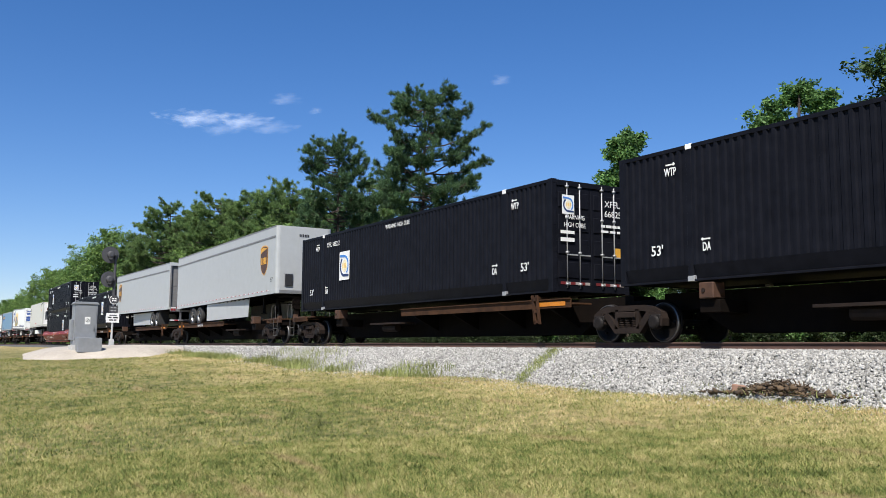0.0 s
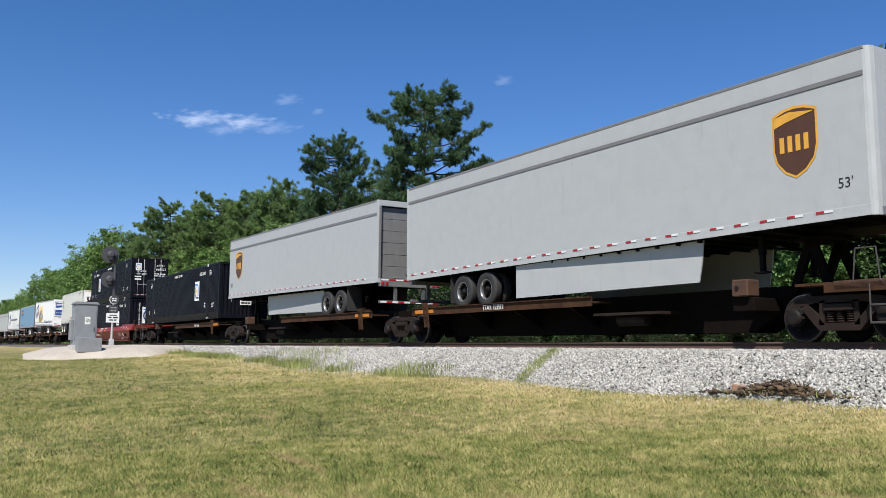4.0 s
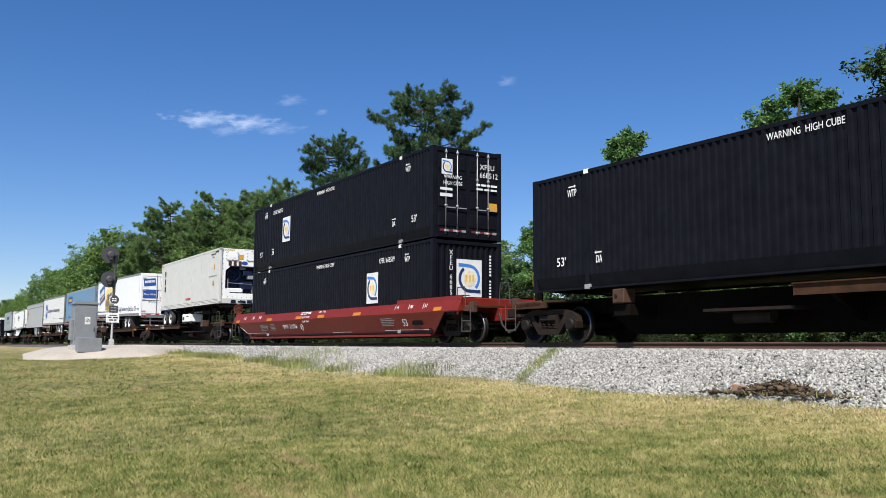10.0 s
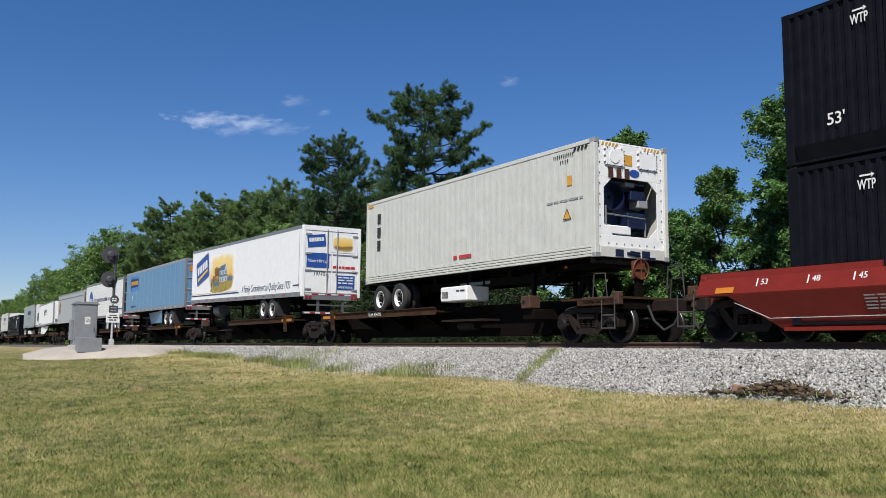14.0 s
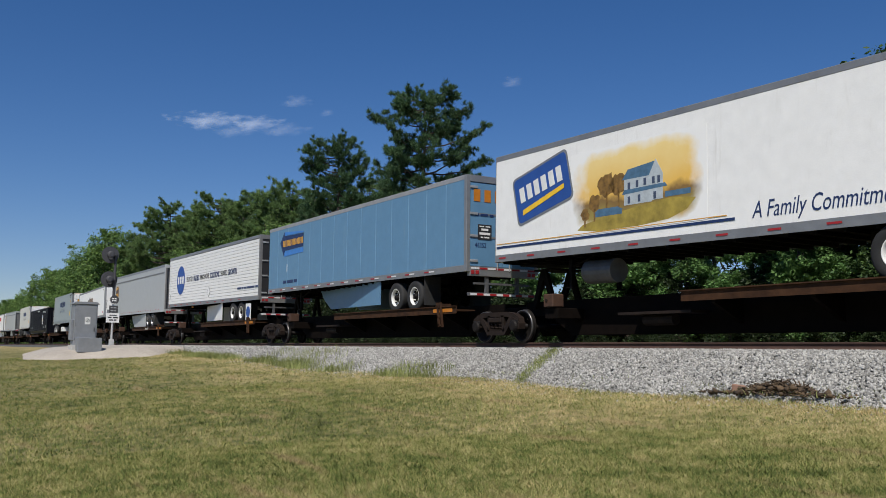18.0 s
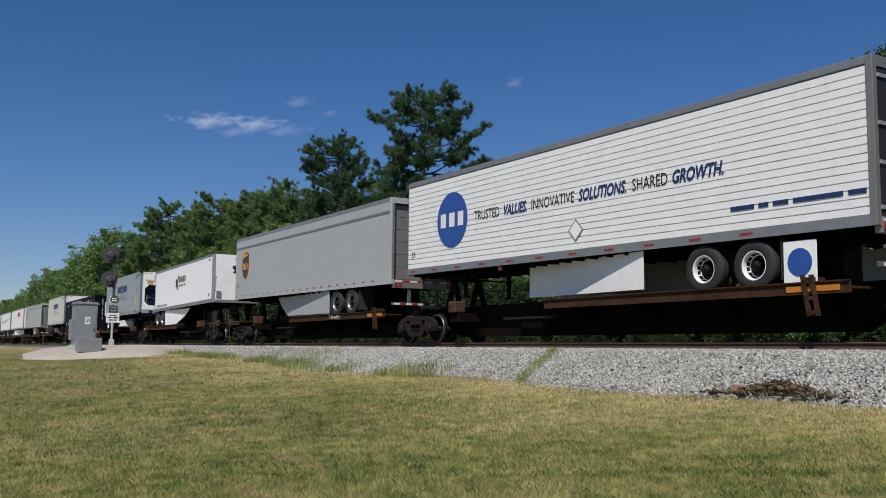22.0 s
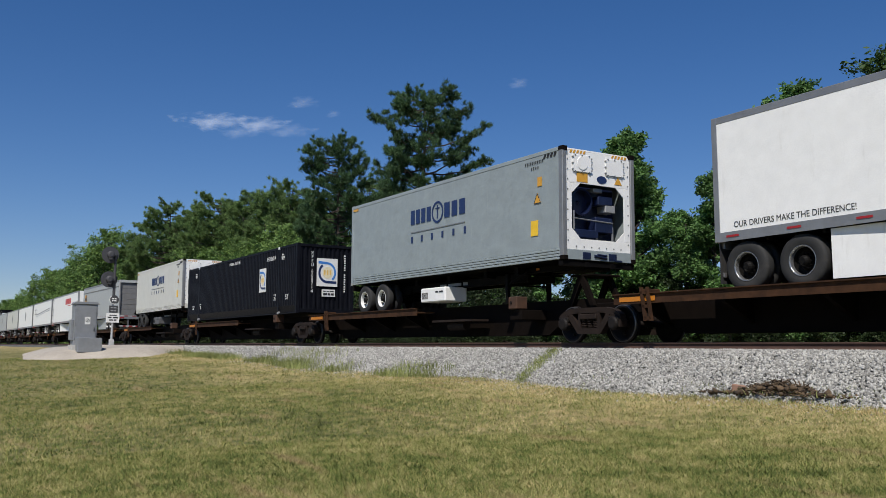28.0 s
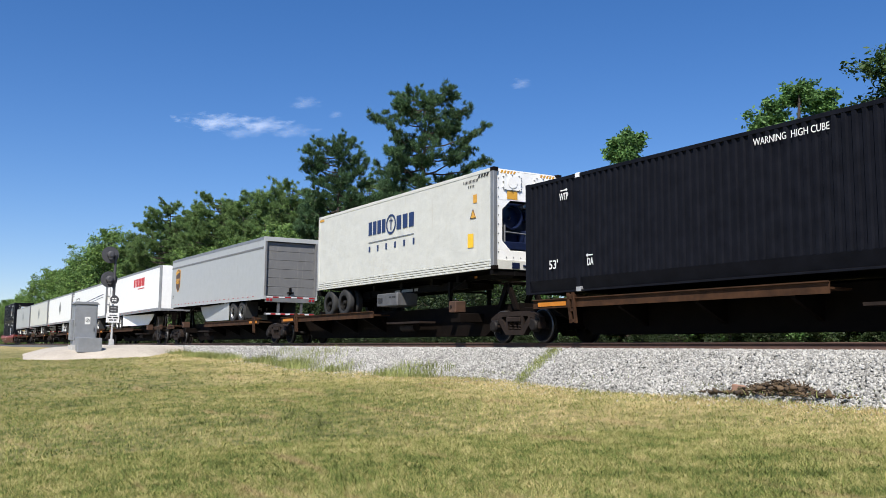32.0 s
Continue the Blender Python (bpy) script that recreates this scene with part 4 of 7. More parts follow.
    letters("HIGH CUBE", 0.17, M_MARKW, c, dr @ pose(-0.58, 0, 1.73), squeeze=0.8)
    decal("small_writing", bars(bars(B(), 0.3, 1.1, 1.78, 0.07, (3, 4, 3, 5)), 0.3, 1.1, 1.64, 0.06, (4, 3, 4)), M_MARKW, c, dr)
    decal("data_plate", rect(rect(B(), -1.05, -0.6, 1.5, 1.58), -1.05, -0.6, 1.3, 1.4), M_MARKW, c, dr, "white striped data plate")
    decal("placard", rect(B(), 0.78, 1.1, 0.95, 1.22), M_GOLD, c, dr, "orange yellow placard")
    # side markings
    for far in (False, True):
        at = lambda x, z: side_pose(x, z, h, far)
        g = -1 if far else 1
        emblem(c, at(4.06, 1.57), 0.9)
        letters(number, 0.25, M_MARKW, c, at(5.08, 2.45), squeeze=0.8)
        letters("WARNING  HIGH CUBE", 0.2, M_MARKW, c, at(0.05, 2.62), squeeze=0.78)
        letters("53'", 0.31, M_MARKW, c, at(7.02, 0.7), bold=0.003)
        letters("53'", 0.31, M_MARKW, c, at(-6.92, 0.7), bold=0.003)
        for x, z, s in ((5.6, 0.68, 1), (6.5, 2.37, -1), (-5.55, 0.68, 1), (-6.5, 2.37, -1)):
            letters("DA" if s > 0 else "WTP", 0.25, M_MARKW, c, at(x, z), squeeze=0.62, bold=0.004)
            s = s if (x > 0) != far else -s
            decal("arrow_mark", flat(rect(B(), -0.12, 0.1, 0.15, 0.18), [(s * 0.09, 0.12), (s * 0.15, 0.165), (s * 0.09, 0.21)][:: 1 if s > 0 else -1]), M_MARKW, c, at(x, z))
    return c


# ---- road wheels and running gear ----
def wheel_parts(parent, x, y, z, r, rim, side):
    """A road wheel: tyre, rim and hub, its outer face towards side (-1 or 1)."""
    key = (r, side, rim.name)
    if key not in WHEEL_ME:
        s = side
        t = revolve(B(), [(r * 0.56, s * 0.1), (r * 0.7, s * 0.125), (r * 0.9, s * 0.12), (r * 0.985, s * 0.09), (r, s * 0.05), (r, -s * 0.05), (r * 0.985, -s * 0.09), (r * 0.9, -s * 0.12), (r * 0.56, -s * 0.1)], 28)
        ri = revolve(B(), [(r * 0.58, s * 0.112), (r * 0.555, s * 0.116), (r * 0.525, s * 0.1), (r * 0.505, s * 0.02)] + ([(r * 0.47, -s * 0.055), (r * 0.41, -s * 0.062)] if rim.name == "white_painted_rim" else []), 24)
        hb = revolve(B(), [(r * 0.505, s * 0.015), (r * 0.47, -s * 0.06), (r * 0.36, -s * 0.075), (r * 0.3, -s * 0.03), (r * 0.24, -s * 0.03), (r * 0.24, -s * 0.05), (r * 0.2, s * 0.07), (r * 0.12, s * 0.12), (0.001, s * 0.12)], 14)
        for k in range(10):
            a = 2 * math.pi * k / 10
            cyl(hb, (r * 0.27 * math.cos(a), -s * 0.02, r * 0.27 * math.sin(a)), (r * 0.27 * math.cos(a), s * 0.03, r * 0.27 * math.sin(a)), 0.012, n=6)
        WHEEL_ME[key] = (mesh_of(t, "tyre", True), mesh_of(ri, "rim", True), mesh_of(hb, "hub"))
        for me, m in zip(WHEEL_ME[key], (M_TYRE, rim, M_DARKRIM)):
            me.materials.append(m)
    w = moved(part("road_wheel", WHEEL_ME[key][0], M_TYRE, parent), pose(x, y, z))
    part("rim", WHEEL_ME[key][1], rim, w)
    part("hub", WHEEL_ME[key][2], M_DARKRIM, w)


WHEEL_ME = {}


def bogie(c, xs_, floor_z, wheel_z, rim, half=HALF):
    """Two axles with dual wheels under a trailer, wheel centres at wheel_z."""
    r = 0.5
    for x in xs_:
        part("axle", cyl(B(), (x, -half + 0.2, wheel_z), (x, half - 0.2, wheel_z), 0.065), M_CHASSIS, c)
        for s in (-1, 1):
            wheel_parts(c, x, s * (half - 0.16), wheel_z, r, rim, s)
            wheel_parts(c, x, s * (half - 0.5), wheel_z, r, M_DARKRIM, s)
    bm = B()
    for s in (-0.5, 0.5):
        box(bm, xs_[0] - 0.9, xs_[1] + 0.9, s - 0.06, s + 0.06, floor_z - 0.22, floor_z - 0.02)
        for x in xs_:
            box(bm, x - 0.45, x + 0.45, s - 0.05, s + 0.05, wheel_z + 0.05, wheel_z + 0.12)
            box(bm, x - 0.5, x - 0.38, s - 0.07, s + 0.07, wheel_z, floor_z - 0.1)
    part("suspension_frame", bm, M_CHASSIS, c)


def landing_gear(c, x, floor_z, foot_z, half):
    for s in (-1, 1):
        bm = B()
        box(bm, x - 0.06, x + 0.06, s * (half - 0.5) - 0.06, s * (half - 0.5) + 0.06, foot_z + 0.35, floor_z, 0.008)
        box(bm, x - 0.045, x + 0.045, s * (half - 0.5) - 0.045, s * (half - 0.5) + 0.045, foot_z, foot_z + 0.4)
        box(bm, x - 0.13, x + 0.13, s * (half - 0.5) - 0.11, s * (half - 0.5) + 0.11, foot_z - 0.02, foot_z + 0.01)
        part("landing_leg", bm, M_CHASSIS, c)
    part("landing_brace", cyl(cyl(B(), (x, -half + 0.5, foot_z + 0.5), (x, half - 0.5, foot_z + 0.5), 0.025, n=8), (x, -half + 0.5, foot_z + 0.5), (x + 0.9, -half + 0.5, floor_z), 0.03, n=8), M_CHASSIS, c)


STRIPS = {}


def strip(c, material, length, m, height=0.05):
    """One piece of reflective tape."""
    key = (material.name, length, height)
    if key not in STRIPS:
        STRIPS[key] = mesh_of(rect(B(), 0, length, -height / 2, height / 2), "tape_piece")
        STRIPS[key].materials.append(material)
    return moved(part("tape_piece", STRIPS[key], material, c), m)


def tape(c, x0, x1, z, half, step, red, far, both=True):
    """Reflective tape along the bottom rail, piece by piece."""
    for i in range(int((x1 - x0) / step)):
        a = x0 + i * step
        strip(c, M_TAPER, red, side_pose(-a if far else a, z, half, far), 0.042)
        if both:
            strip(c, M_TAPEW, red, side_pose(-a - red if far else a + red, z, half, far), 0.042)


CROSS_ME = mesh_of(box(B(), -0.03, 0.03, -HALF + 0.08, HALF - 0.08, -0.06, 0.02), "crossmember")


def trailer(label, L, H, paint, doors, rear_axles, rim=M_RIM, walls="smooth", toprail=M_STEEL, botrail=M_STEEL, skirt=None, skirt_mat=None, floor=2.05, tank=False, tapestep=0.61, both=True, door_mat=None, group="", tuck=0.75, post=None, skirt_in=0.06, cap=1):
    """A dry or cooled road trailer: rear doors at +x, nose at -x, box bottom at z = 0; floor is its height over the rail."""
    h, l = HALF, L / 2
    c = thing("semi_trailer", label, "trailer", group)
    wz = 0.97 + 0.5 - floor
    for sg in (-1, 1):
        y0, y1 = (-h, -h + 0.05) if sg < 0 else (h - 0.05, h)
        bm = B()
        if walls == "ridged":
            pts = []
            n = 17
            for i in range(n):
                z = 0.2 + (H - 0.36) * i / n
                p = (H - 0.36) / n
                pts += [(sg * (h - 0.006), z), (sg * (h - 0.002), z + p * 0.84), (sg * (h - 0.03), z + p * 0.855), (sg * (h - 0.03), z + p * 0.98)]
            pts = pts + [(sg * (h - 0.05), H - 0.16), (sg * (h - 0.05), 0.2)]
            prism(bm, pts, -l + 0.12, l - 0.1, "x")
            # thin grey strip in each groove, standing in for its shade
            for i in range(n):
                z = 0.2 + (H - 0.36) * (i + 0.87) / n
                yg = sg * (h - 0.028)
                part("groove_shade", box(B(), -l + 0.13, l - 0.11, min(yg, yg + sg * 0.004), max(yg, yg + sg * 0.004), z, z + 0.012), M_GROOVE, c)
        else:
            box(bm, -l + 0.12, l - 0.1, y0, y1, 0.18, H - 0.06)
            if walls == "posts":
                for k in range(1, 14):
                    x = -l + k * L / 14
                    part("wall_seam", box(B(), x - 0.013, x + 0.013, sg * h - 0.006, sg * h + 0.005, 0.2, H - 0.16), M_SEAM, c, "pale vertical seam")
        part("side_wall", bm, paint, c)
        yo = sg * (h + 0.006)
        lo, hi = min(yo, sg * (h - 0.07)), max(yo, sg * (h - 0.07))
        part("top_rail", box(B(), -l + 0.1, l - 0.1, lo, hi, H - (0.075 if walls == "banded" and cap < 1 else 0.15), H, 0.012), toprail, c, "grey aluminium top rail")
        part("bottom_rail", box(box(B(), -l + 0.1, l - 0.1, lo, hi, 0.03, 0.19, 0.004), -l + 0.1, l - 0.1, min(sg * (h + 0.016), sg * h), max(sg * (h + 0.016), sg * h), 0.0, 0.045), botrail, c, "riveted aluminium bottom rail")
        tape(c, -l + 0.3, l - 0.4, 0.16 if walls == "banded" else 0.1, h + 0.007, tapestep, 0.17 if walls == "banded" else 0.22 if tapestep < 1 else 0.3, sg > 0, both)
        if walls == "banded":
            part("wall_rail", box(box(B(), -l + 0.12, l - 0.1, min(sg * (h + 0.014), sg * h), max(sg * (h + 0.014), sg * h), H - 0.53, H - 0.48, 0.004),
                                  -l + 0.12, l - 0.1, min(sg * (h + 0.009), sg * h), max(sg * (h + 0.009), sg * h), H - 0.48, H - 0.44), M_UPSDOOR, c, "dark horizontal rail")
        # nose corner
        pts = [(-l, sg * (h - 0.16)), (-l + 0.02, sg * (h - 0.08)), (-l + 0.07, sg * (h - 0.02)), (-l + 0.14, sg * h), (-l + 0.14, sg * (h - 0.06)), (-l + 0.05, sg * (h - 0.16))]
        part("nose_corner", prism(B(), pts, 0.0, H - 0.01, "z"), paint if walls == "banded" else toprail, c)
        # rear post
        part("rear_post", box(B(), l - 0.14, l, min(sg * (h + 0.008), sg * (h - 0.12)), max(sg * (h + 0.008), sg * (h - 0.12)), 0.0, H, 0.008), post or (M_STEEL if door_mat is None else M_UPSDOOR), c, "steel rear corner post")
    part("roof", box(B(), -l + 0.1, l - 0.06, -h + 0.07, h - 0.07, H - 0.05, H - 0.004), M_STEEL, c)
    part("nose_rail", box(B(), -l - 0.012, -l, -h + 0.15, h - 0.15, 0.0, 0.15, 0.004), M_STEEL, c, "dull steel rail under the nose")
    part("nose_wall", box(B(), -l, -l + 0.05, -h + 0.16, h - 0.16, 0.0, H - 0.01, 0.006), paint, c)
    bm = B()
    box(bm, -l + 0.1, l - 0.1, -h + 0.08, h - 0.08, 0.02, 0.17)
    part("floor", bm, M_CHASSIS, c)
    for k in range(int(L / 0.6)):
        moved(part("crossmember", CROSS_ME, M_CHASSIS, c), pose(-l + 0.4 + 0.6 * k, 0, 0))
    part("rear_header", box(B(), l - 0.14, l - 0.002, -h + 0.12, h - 0.12, H - 0.2, H - 0.001, 0.006), post or (M_STEEL if door_mat is None else M_UPSDOOR), c)
    part("rear_sill", box(B(), l - 0.14, l + 0.01, -h + 0.12, h - 0.12, -0.12, 0.16, 0.006), M_STEEL, c, "steel rear sill")
    end = pose(l + 0.012, 0, 0, 0, 0, 90)
    for s in (-1, 1):
        for k in range(2):
            y = s * (h - 0.2 - 0.16 * k)
            part("tail_light", box(B(), l + 0.01, l + 0.03, y - 0.06, y + 0.06, -0.07, 0.04, 0.008), M_TAPER, c, "red tail lamp")
    for k in range(8):
        strip(c, M_TAPER if k % 2 else M_TAPEW, 0.29, end @ pose(-1.15 + k * 0.29, 0, 0.105))
    if doors == "rollup":
        for sg in (-1, 1):
            part("door_frame", box(B(), l - 0.11, l + 0.004, min(sg * (h - 0.13), sg * (h - 0.035)), max(sg * (h - 0.13), sg * (h - 0.035)), 0.16, H - 0.2, 0.006), M_UPSDOOR, c, "dark door frame")
        for k in range(6):
            z = 0.17 + k * (H - 0.4) / 6
            part("door_panel", box(B(), l - 0.15, l - 0.11, -h + 0.12, h - 0.12, z + 0.006, z + (H - 0.4) / 6 - 0.006, 0.006), M_UPSDOOR, c, "grey roll-up door panel")
        part("door_handle", box(box(B(), l - 0.11, l - 0.03, -0.14, 0.16, 0.3, 0.36, 0.01), l - 0.11, l - 0.05, -0.04, 0.06, 0.22, 0.55, 0.01), M_CHASSIS, c)
    else:
        dm = door_mat or paint
        for s in (-1, 1):
            bm = B()
            lo, hi = (-h + 0.13, -0.006) if s < 0 else (0.006, h - 0.13)
            box(bm, l - 0.06, l - 0.02, lo, hi, 0.17, H - 0.21, 0.008)
            d = part("door", bm, dm, c)
            for z in (0.32, H * 0.37, H * 0.6, H - 0.35):
                part("hinge", box(B(), l - 0.02, l + 0.012, s * (h - 0.25) - 0.13, s * (h - 0.25) + 0.13, z - 0.035, z + 0.035, 0.004), M_GALV, d)
            for z in (H * 0.36, H * 0.6):
                part("door_band", box(B(), l - 0.02, l - 0.012, lo + 0.03, hi - 0.03, z - 0.03, z + 0.03), M_STEEL, d)
            y = s * 0.22
            part("lock_rod", box(cyl(B(), (l + 0.012, y, 0.05), (l + 0.012, y, H - 0.12), 0.02, n=8), l - 0.02, l + 0.03, y - 0.05, y + 0.05, 0.9, 0.96), M_GALV, d)
    # rear guard
    bm = B()
    gz = -0.7
    box(bm, l - 0.12, l - 0.02, -h + 0.1, h - 0.1, gz, gz + 0.1, 0.008)
    for y in (-0.55, 0.55):
        box(bm, l - 0.12, l - 0.03, y - 0.05, y + 0.05, gz + 0.1, 0.0)
    if doors == "swing":
        box(bm, l - 0.12, l - 0.04, -h + 0.3, h - 0.3, -0.36, -0.3)
    g = part("rear_guard", bm, M_GUARD, c, "steel underride guard")
    for k in range(10):
        strip(g, M_TAPER if k % 2 else M_TAPEW, 0.23, pose(l - 0.016, -1.15 + k * 0.23, gz + 0.05, 0, 0, 90), 0.06)
    bogie(c, [l - a for a in rear_axles][::1], 0.0, wz, rim)
    for s in (-1, 1):
        part("mud_flap", box(B(), l - min(rear_axles) + 0.62, l - min(rear_axles) + 0.64, s * (h - 0.35) - 0.3, s * (h - 0.35) + 0.3, wz - 0.3, 0.0), M_TYRE, c)
    landing_gear(c, -l + 2.75, 0.0, -0.75, h)
    part("coupler_plate", box(B(), -l + 0.3, -l + 1.6, -0.6, 0.6, -0.09, 0.0, 0.01), M_CHASSIS, c)
    if tank:
        part("fuel_tank", cyl(cyl(B(), (-l + 3.4, -0.75, -0.4), (-l + 4.4, -0.75, -0.4), 0.29, n=20), (-l + 3.38, -0.75, -0.4), (-l + 3.4, -0.75, -0.4), 0.295, n=20), M_GUARD, c, "round aluminium fuel tank", False)
    if skirt:
        a, b, depth, slope = skirt
        for s in (-1, 1):
            bm = B()
            out = [(a, -0.01), (a + slope * 0.35, -depth * 0.5), (a + slope, -depth), (b, -depth), (b, -0.01)]
            for off in (0.06, 0.09):
                bm.faces.new([bm.verts.new((x, s * (h - skirt_in + 0.06 - off - tuck * (b - x) / (b - a)), z)) for x, z in out])
            bm.verts.ensure_lookup_table()
            for i in range(5):
                j = (i + 1) % 5
                bm.faces.new((bm.verts[i], bm.verts[j], bm.verts[5 + j], bm.verts[5 + i]))
            part("side_skirt", bm, skirt_mat or paint, c, "flat side skirt panel")
    return c


def shield(c, m, s=1.0):
    """A brown shield with a gold band and border, drawn as plain shapes."""
    out = [(-0.42, 0.5), (-0.2, 0.58), (0.0, 0.6), (0.2, 0.58), (0.42, 0.5), (0.42, -0.1), (0.36, -0.32), (0.2, -0.5), (0.0, -0.6), (-0.2, -0.5), (-0.36, -0.32), (-0.42, -0.1)]
    p = decal("shield_emblem", flat(B(), [(x * s * 1.06, z * s * 1.05) for x, z in out][::-1], 0.004), M_GOLD, c, m, "brown and gold shield emblem")
    decal("shield_field", flat(B(), [(x * s * 0.97, z * s * 0.97) for x, z in out][::-1], 0.008), M_BROWN, p, pose(0, 0, 0))
    bm = B()
    flat(bm, [(x * s, z * s) for x, z in [(-0.4, 0.3), (-0.4, 0.48), (-0.1, 0.54), (0.4, 0.47), (0.1, 0.42), (-0.2, 0.36)]][::-1])
    for x in (-0.3, -0.14, 0.02, 0.18):
        rect(bm, x * s, (x + 0.09) * s, -0.16 * s, 0.12 * s)
    decal("gold_figure", bm, M_GOLD, p, pose(0, -0.009, 0))
    return p


# ---- railway running gear ----
TRUCK_R = 0.44


def make_truck(parent, x, seen=True):
    t = new("truck")
    t.parent = parent
    t.empty_display_size = 0.2
    moved(t, pose(x, 0, 0))
    for s in (-1, 1):
        moved(part("side_frame", SIDE_ME, M_TRUCK, t, "arched cast steel side frame"), pose(0, s * 0.99, 0))
        for a in (-0.2, 0.0, 0.2):
            moved(part("coil_spring", SPRING_ME, M_TRUCK, t), pose(a, s * 0.99 - 0.02, 0.34))
        moved(part("spring_seat", SEAT_ME, M_TRUCK, t), pose(0, s * 0.99, 0))
        for a in (-0.89, 0.89):
            moved(part("bearing_cap", CAP_ME, M_WHEEL, t), pose(a, s * 1.1, TRUCK_R, 0, 0, 0 if s < 0 else 180))
    part("bolster", BOLSTER_ME, M_TRUCK, t)
    for a in (-0.89, 0.89):
        w = part("wheelset", WHEELSET_ME, M_WHEEL, t, "solid steel wheels on an axle")
        for me in TREAD_ME:
            part("wheel_tread", me, M_TREAD, w, "bright polished wheel tread")
        moved(w, pose(a, 0, TRUCK_R))
        WHEELS.append((w, TRUCK_R, pose(a, 0, TRUCK_R)))
    return t


def side_frame_mesh():
    bm = B()
    w0, w1 = -0.085, 0.085
    # top chord, arched
    top = [(-1.12, 0.5), (-1.08, 0.66), (-0.85, 0.78), (-0.55, 0.83), (0.55, 0.83), (0.85, 0.78), (1.08, 0.66), (1.12, 0.5), (0.98, 0.53), (0.8, 0.64), (0.5, 0.7), (-0.5, 0.7), (-0.8, 0.64), (-0.98, 0.53)]
    prism(bm, top, w0, w1, "y")
    low = [(-0.78, 0.62), (-0.62, 0.68), (-0.32, 0.34), (0.32, 0.34), (0.62, 0.68), (0.78, 0.62), (0.4, 0.2), (-0.4, 0.2)]
    prism(bm, low, w0, w1, "y")
    for s in (-1, 1):
        prism(bm, [(s * 0.3, 0.3), (s * 0.4, 0.3), (s * 0.38, 0.74), (s * 0.27, 0.74)], w0, w1, "y")
        prism(bm, [(s * 0.72, 0.42), (s * 0.8, 0.68), (s * 1.0, 0.62), (s * 1.12, 0.52), (s * 1.1, 0.36), (s * 1.04, 0.36), (s * 1.02, 0.56), (s * 0.78, 0.56), (s * 0.76, 0.4)], w0 - 0.02, w1 + 0.02, "y")
    return mesh_of(bm, "side_frame")


SIDE_ME = side_frame_mesh()
SPRING_ME = mesh_of(revolve(B(), [(0.085 if k % 2 else 0.055, 0.021 * k) for k in range(11)], 12, "z", True), "coil_spring")
SEAT_ME = mesh_of(box(B(), -0.29, 0.29, -0.13, 0.08, 0.55, 0.68, 0.015), "spring_seat")
CAP_ME = mesh_of(box(revolve(B(), [(0.16, 0.12), (0.16, -0.02), (0.13, -0.06), (0.1, -0.07), (0.001, -0.07)], 16), -0.17, 0.17, -0.02, 0.1, 0.05, 0.17, 0.02), "bearing_cap")
BOLSTER_ME = mesh_of(box(cyl(B(), (0, 0, 0.75), (0, 0, 0.9), 0.2, n=16), -0.2, 0.2, -0.95, 0.95, 0.5, 0.78, 0.03), "bolster")
bm = B()
cyl(bm, (0, -1.05, 0), (0, 1.05, 0), 0.075, n=14)
for s in (-1, 1):
    prof = [(0.08, s * 0.66), (0.13, s * 0.67), (0.15, s * 0.72), (0.34, s * 0.76), (0.37, s * 0.825), (TRUCK_R - 0.004, s * 0.82), (TRUCK_R, s * 0.74), (TRUCK_R + 0.028, s * 0.705), (TRUCK_R + 0.02, s * 0.69), (0.37, s * 0.69), (0.3, s * 0.73), (0.14, s * 0.66)]
    revolve(bm, prof, 28)
    for k in range(3):
        a = k * 2.1
        cyl(bm, (0.25 * math.cos(a), s * 0.75, 0.25 * math.sin(a)), (0.25 * math.cos(a), s * 0.785, 0.25 * math.sin(a)), 0.03, n=8)
WHEELSET_ME = mesh_of(bm, "wheelset", True)
TREAD_ME = [mesh_of(revolve(B(), [(TRUCK_R - 0.022, s * 0.828), (TRUCK_R + 0.001, s * 0.822), (TRUCK_R + 0.003, s * 0.745), (TRUCK_R - 0.02, s * 0.745)], 28), "wheel_tread", True) for s in (-1, 1)]


M_BRAKE = mat("faded_orange_brake", (0.12, 0.03, 0.01), 0.6, vary=0.3, dirt=(0.08, 0.04, 0.02), dirt_amount=0.4)


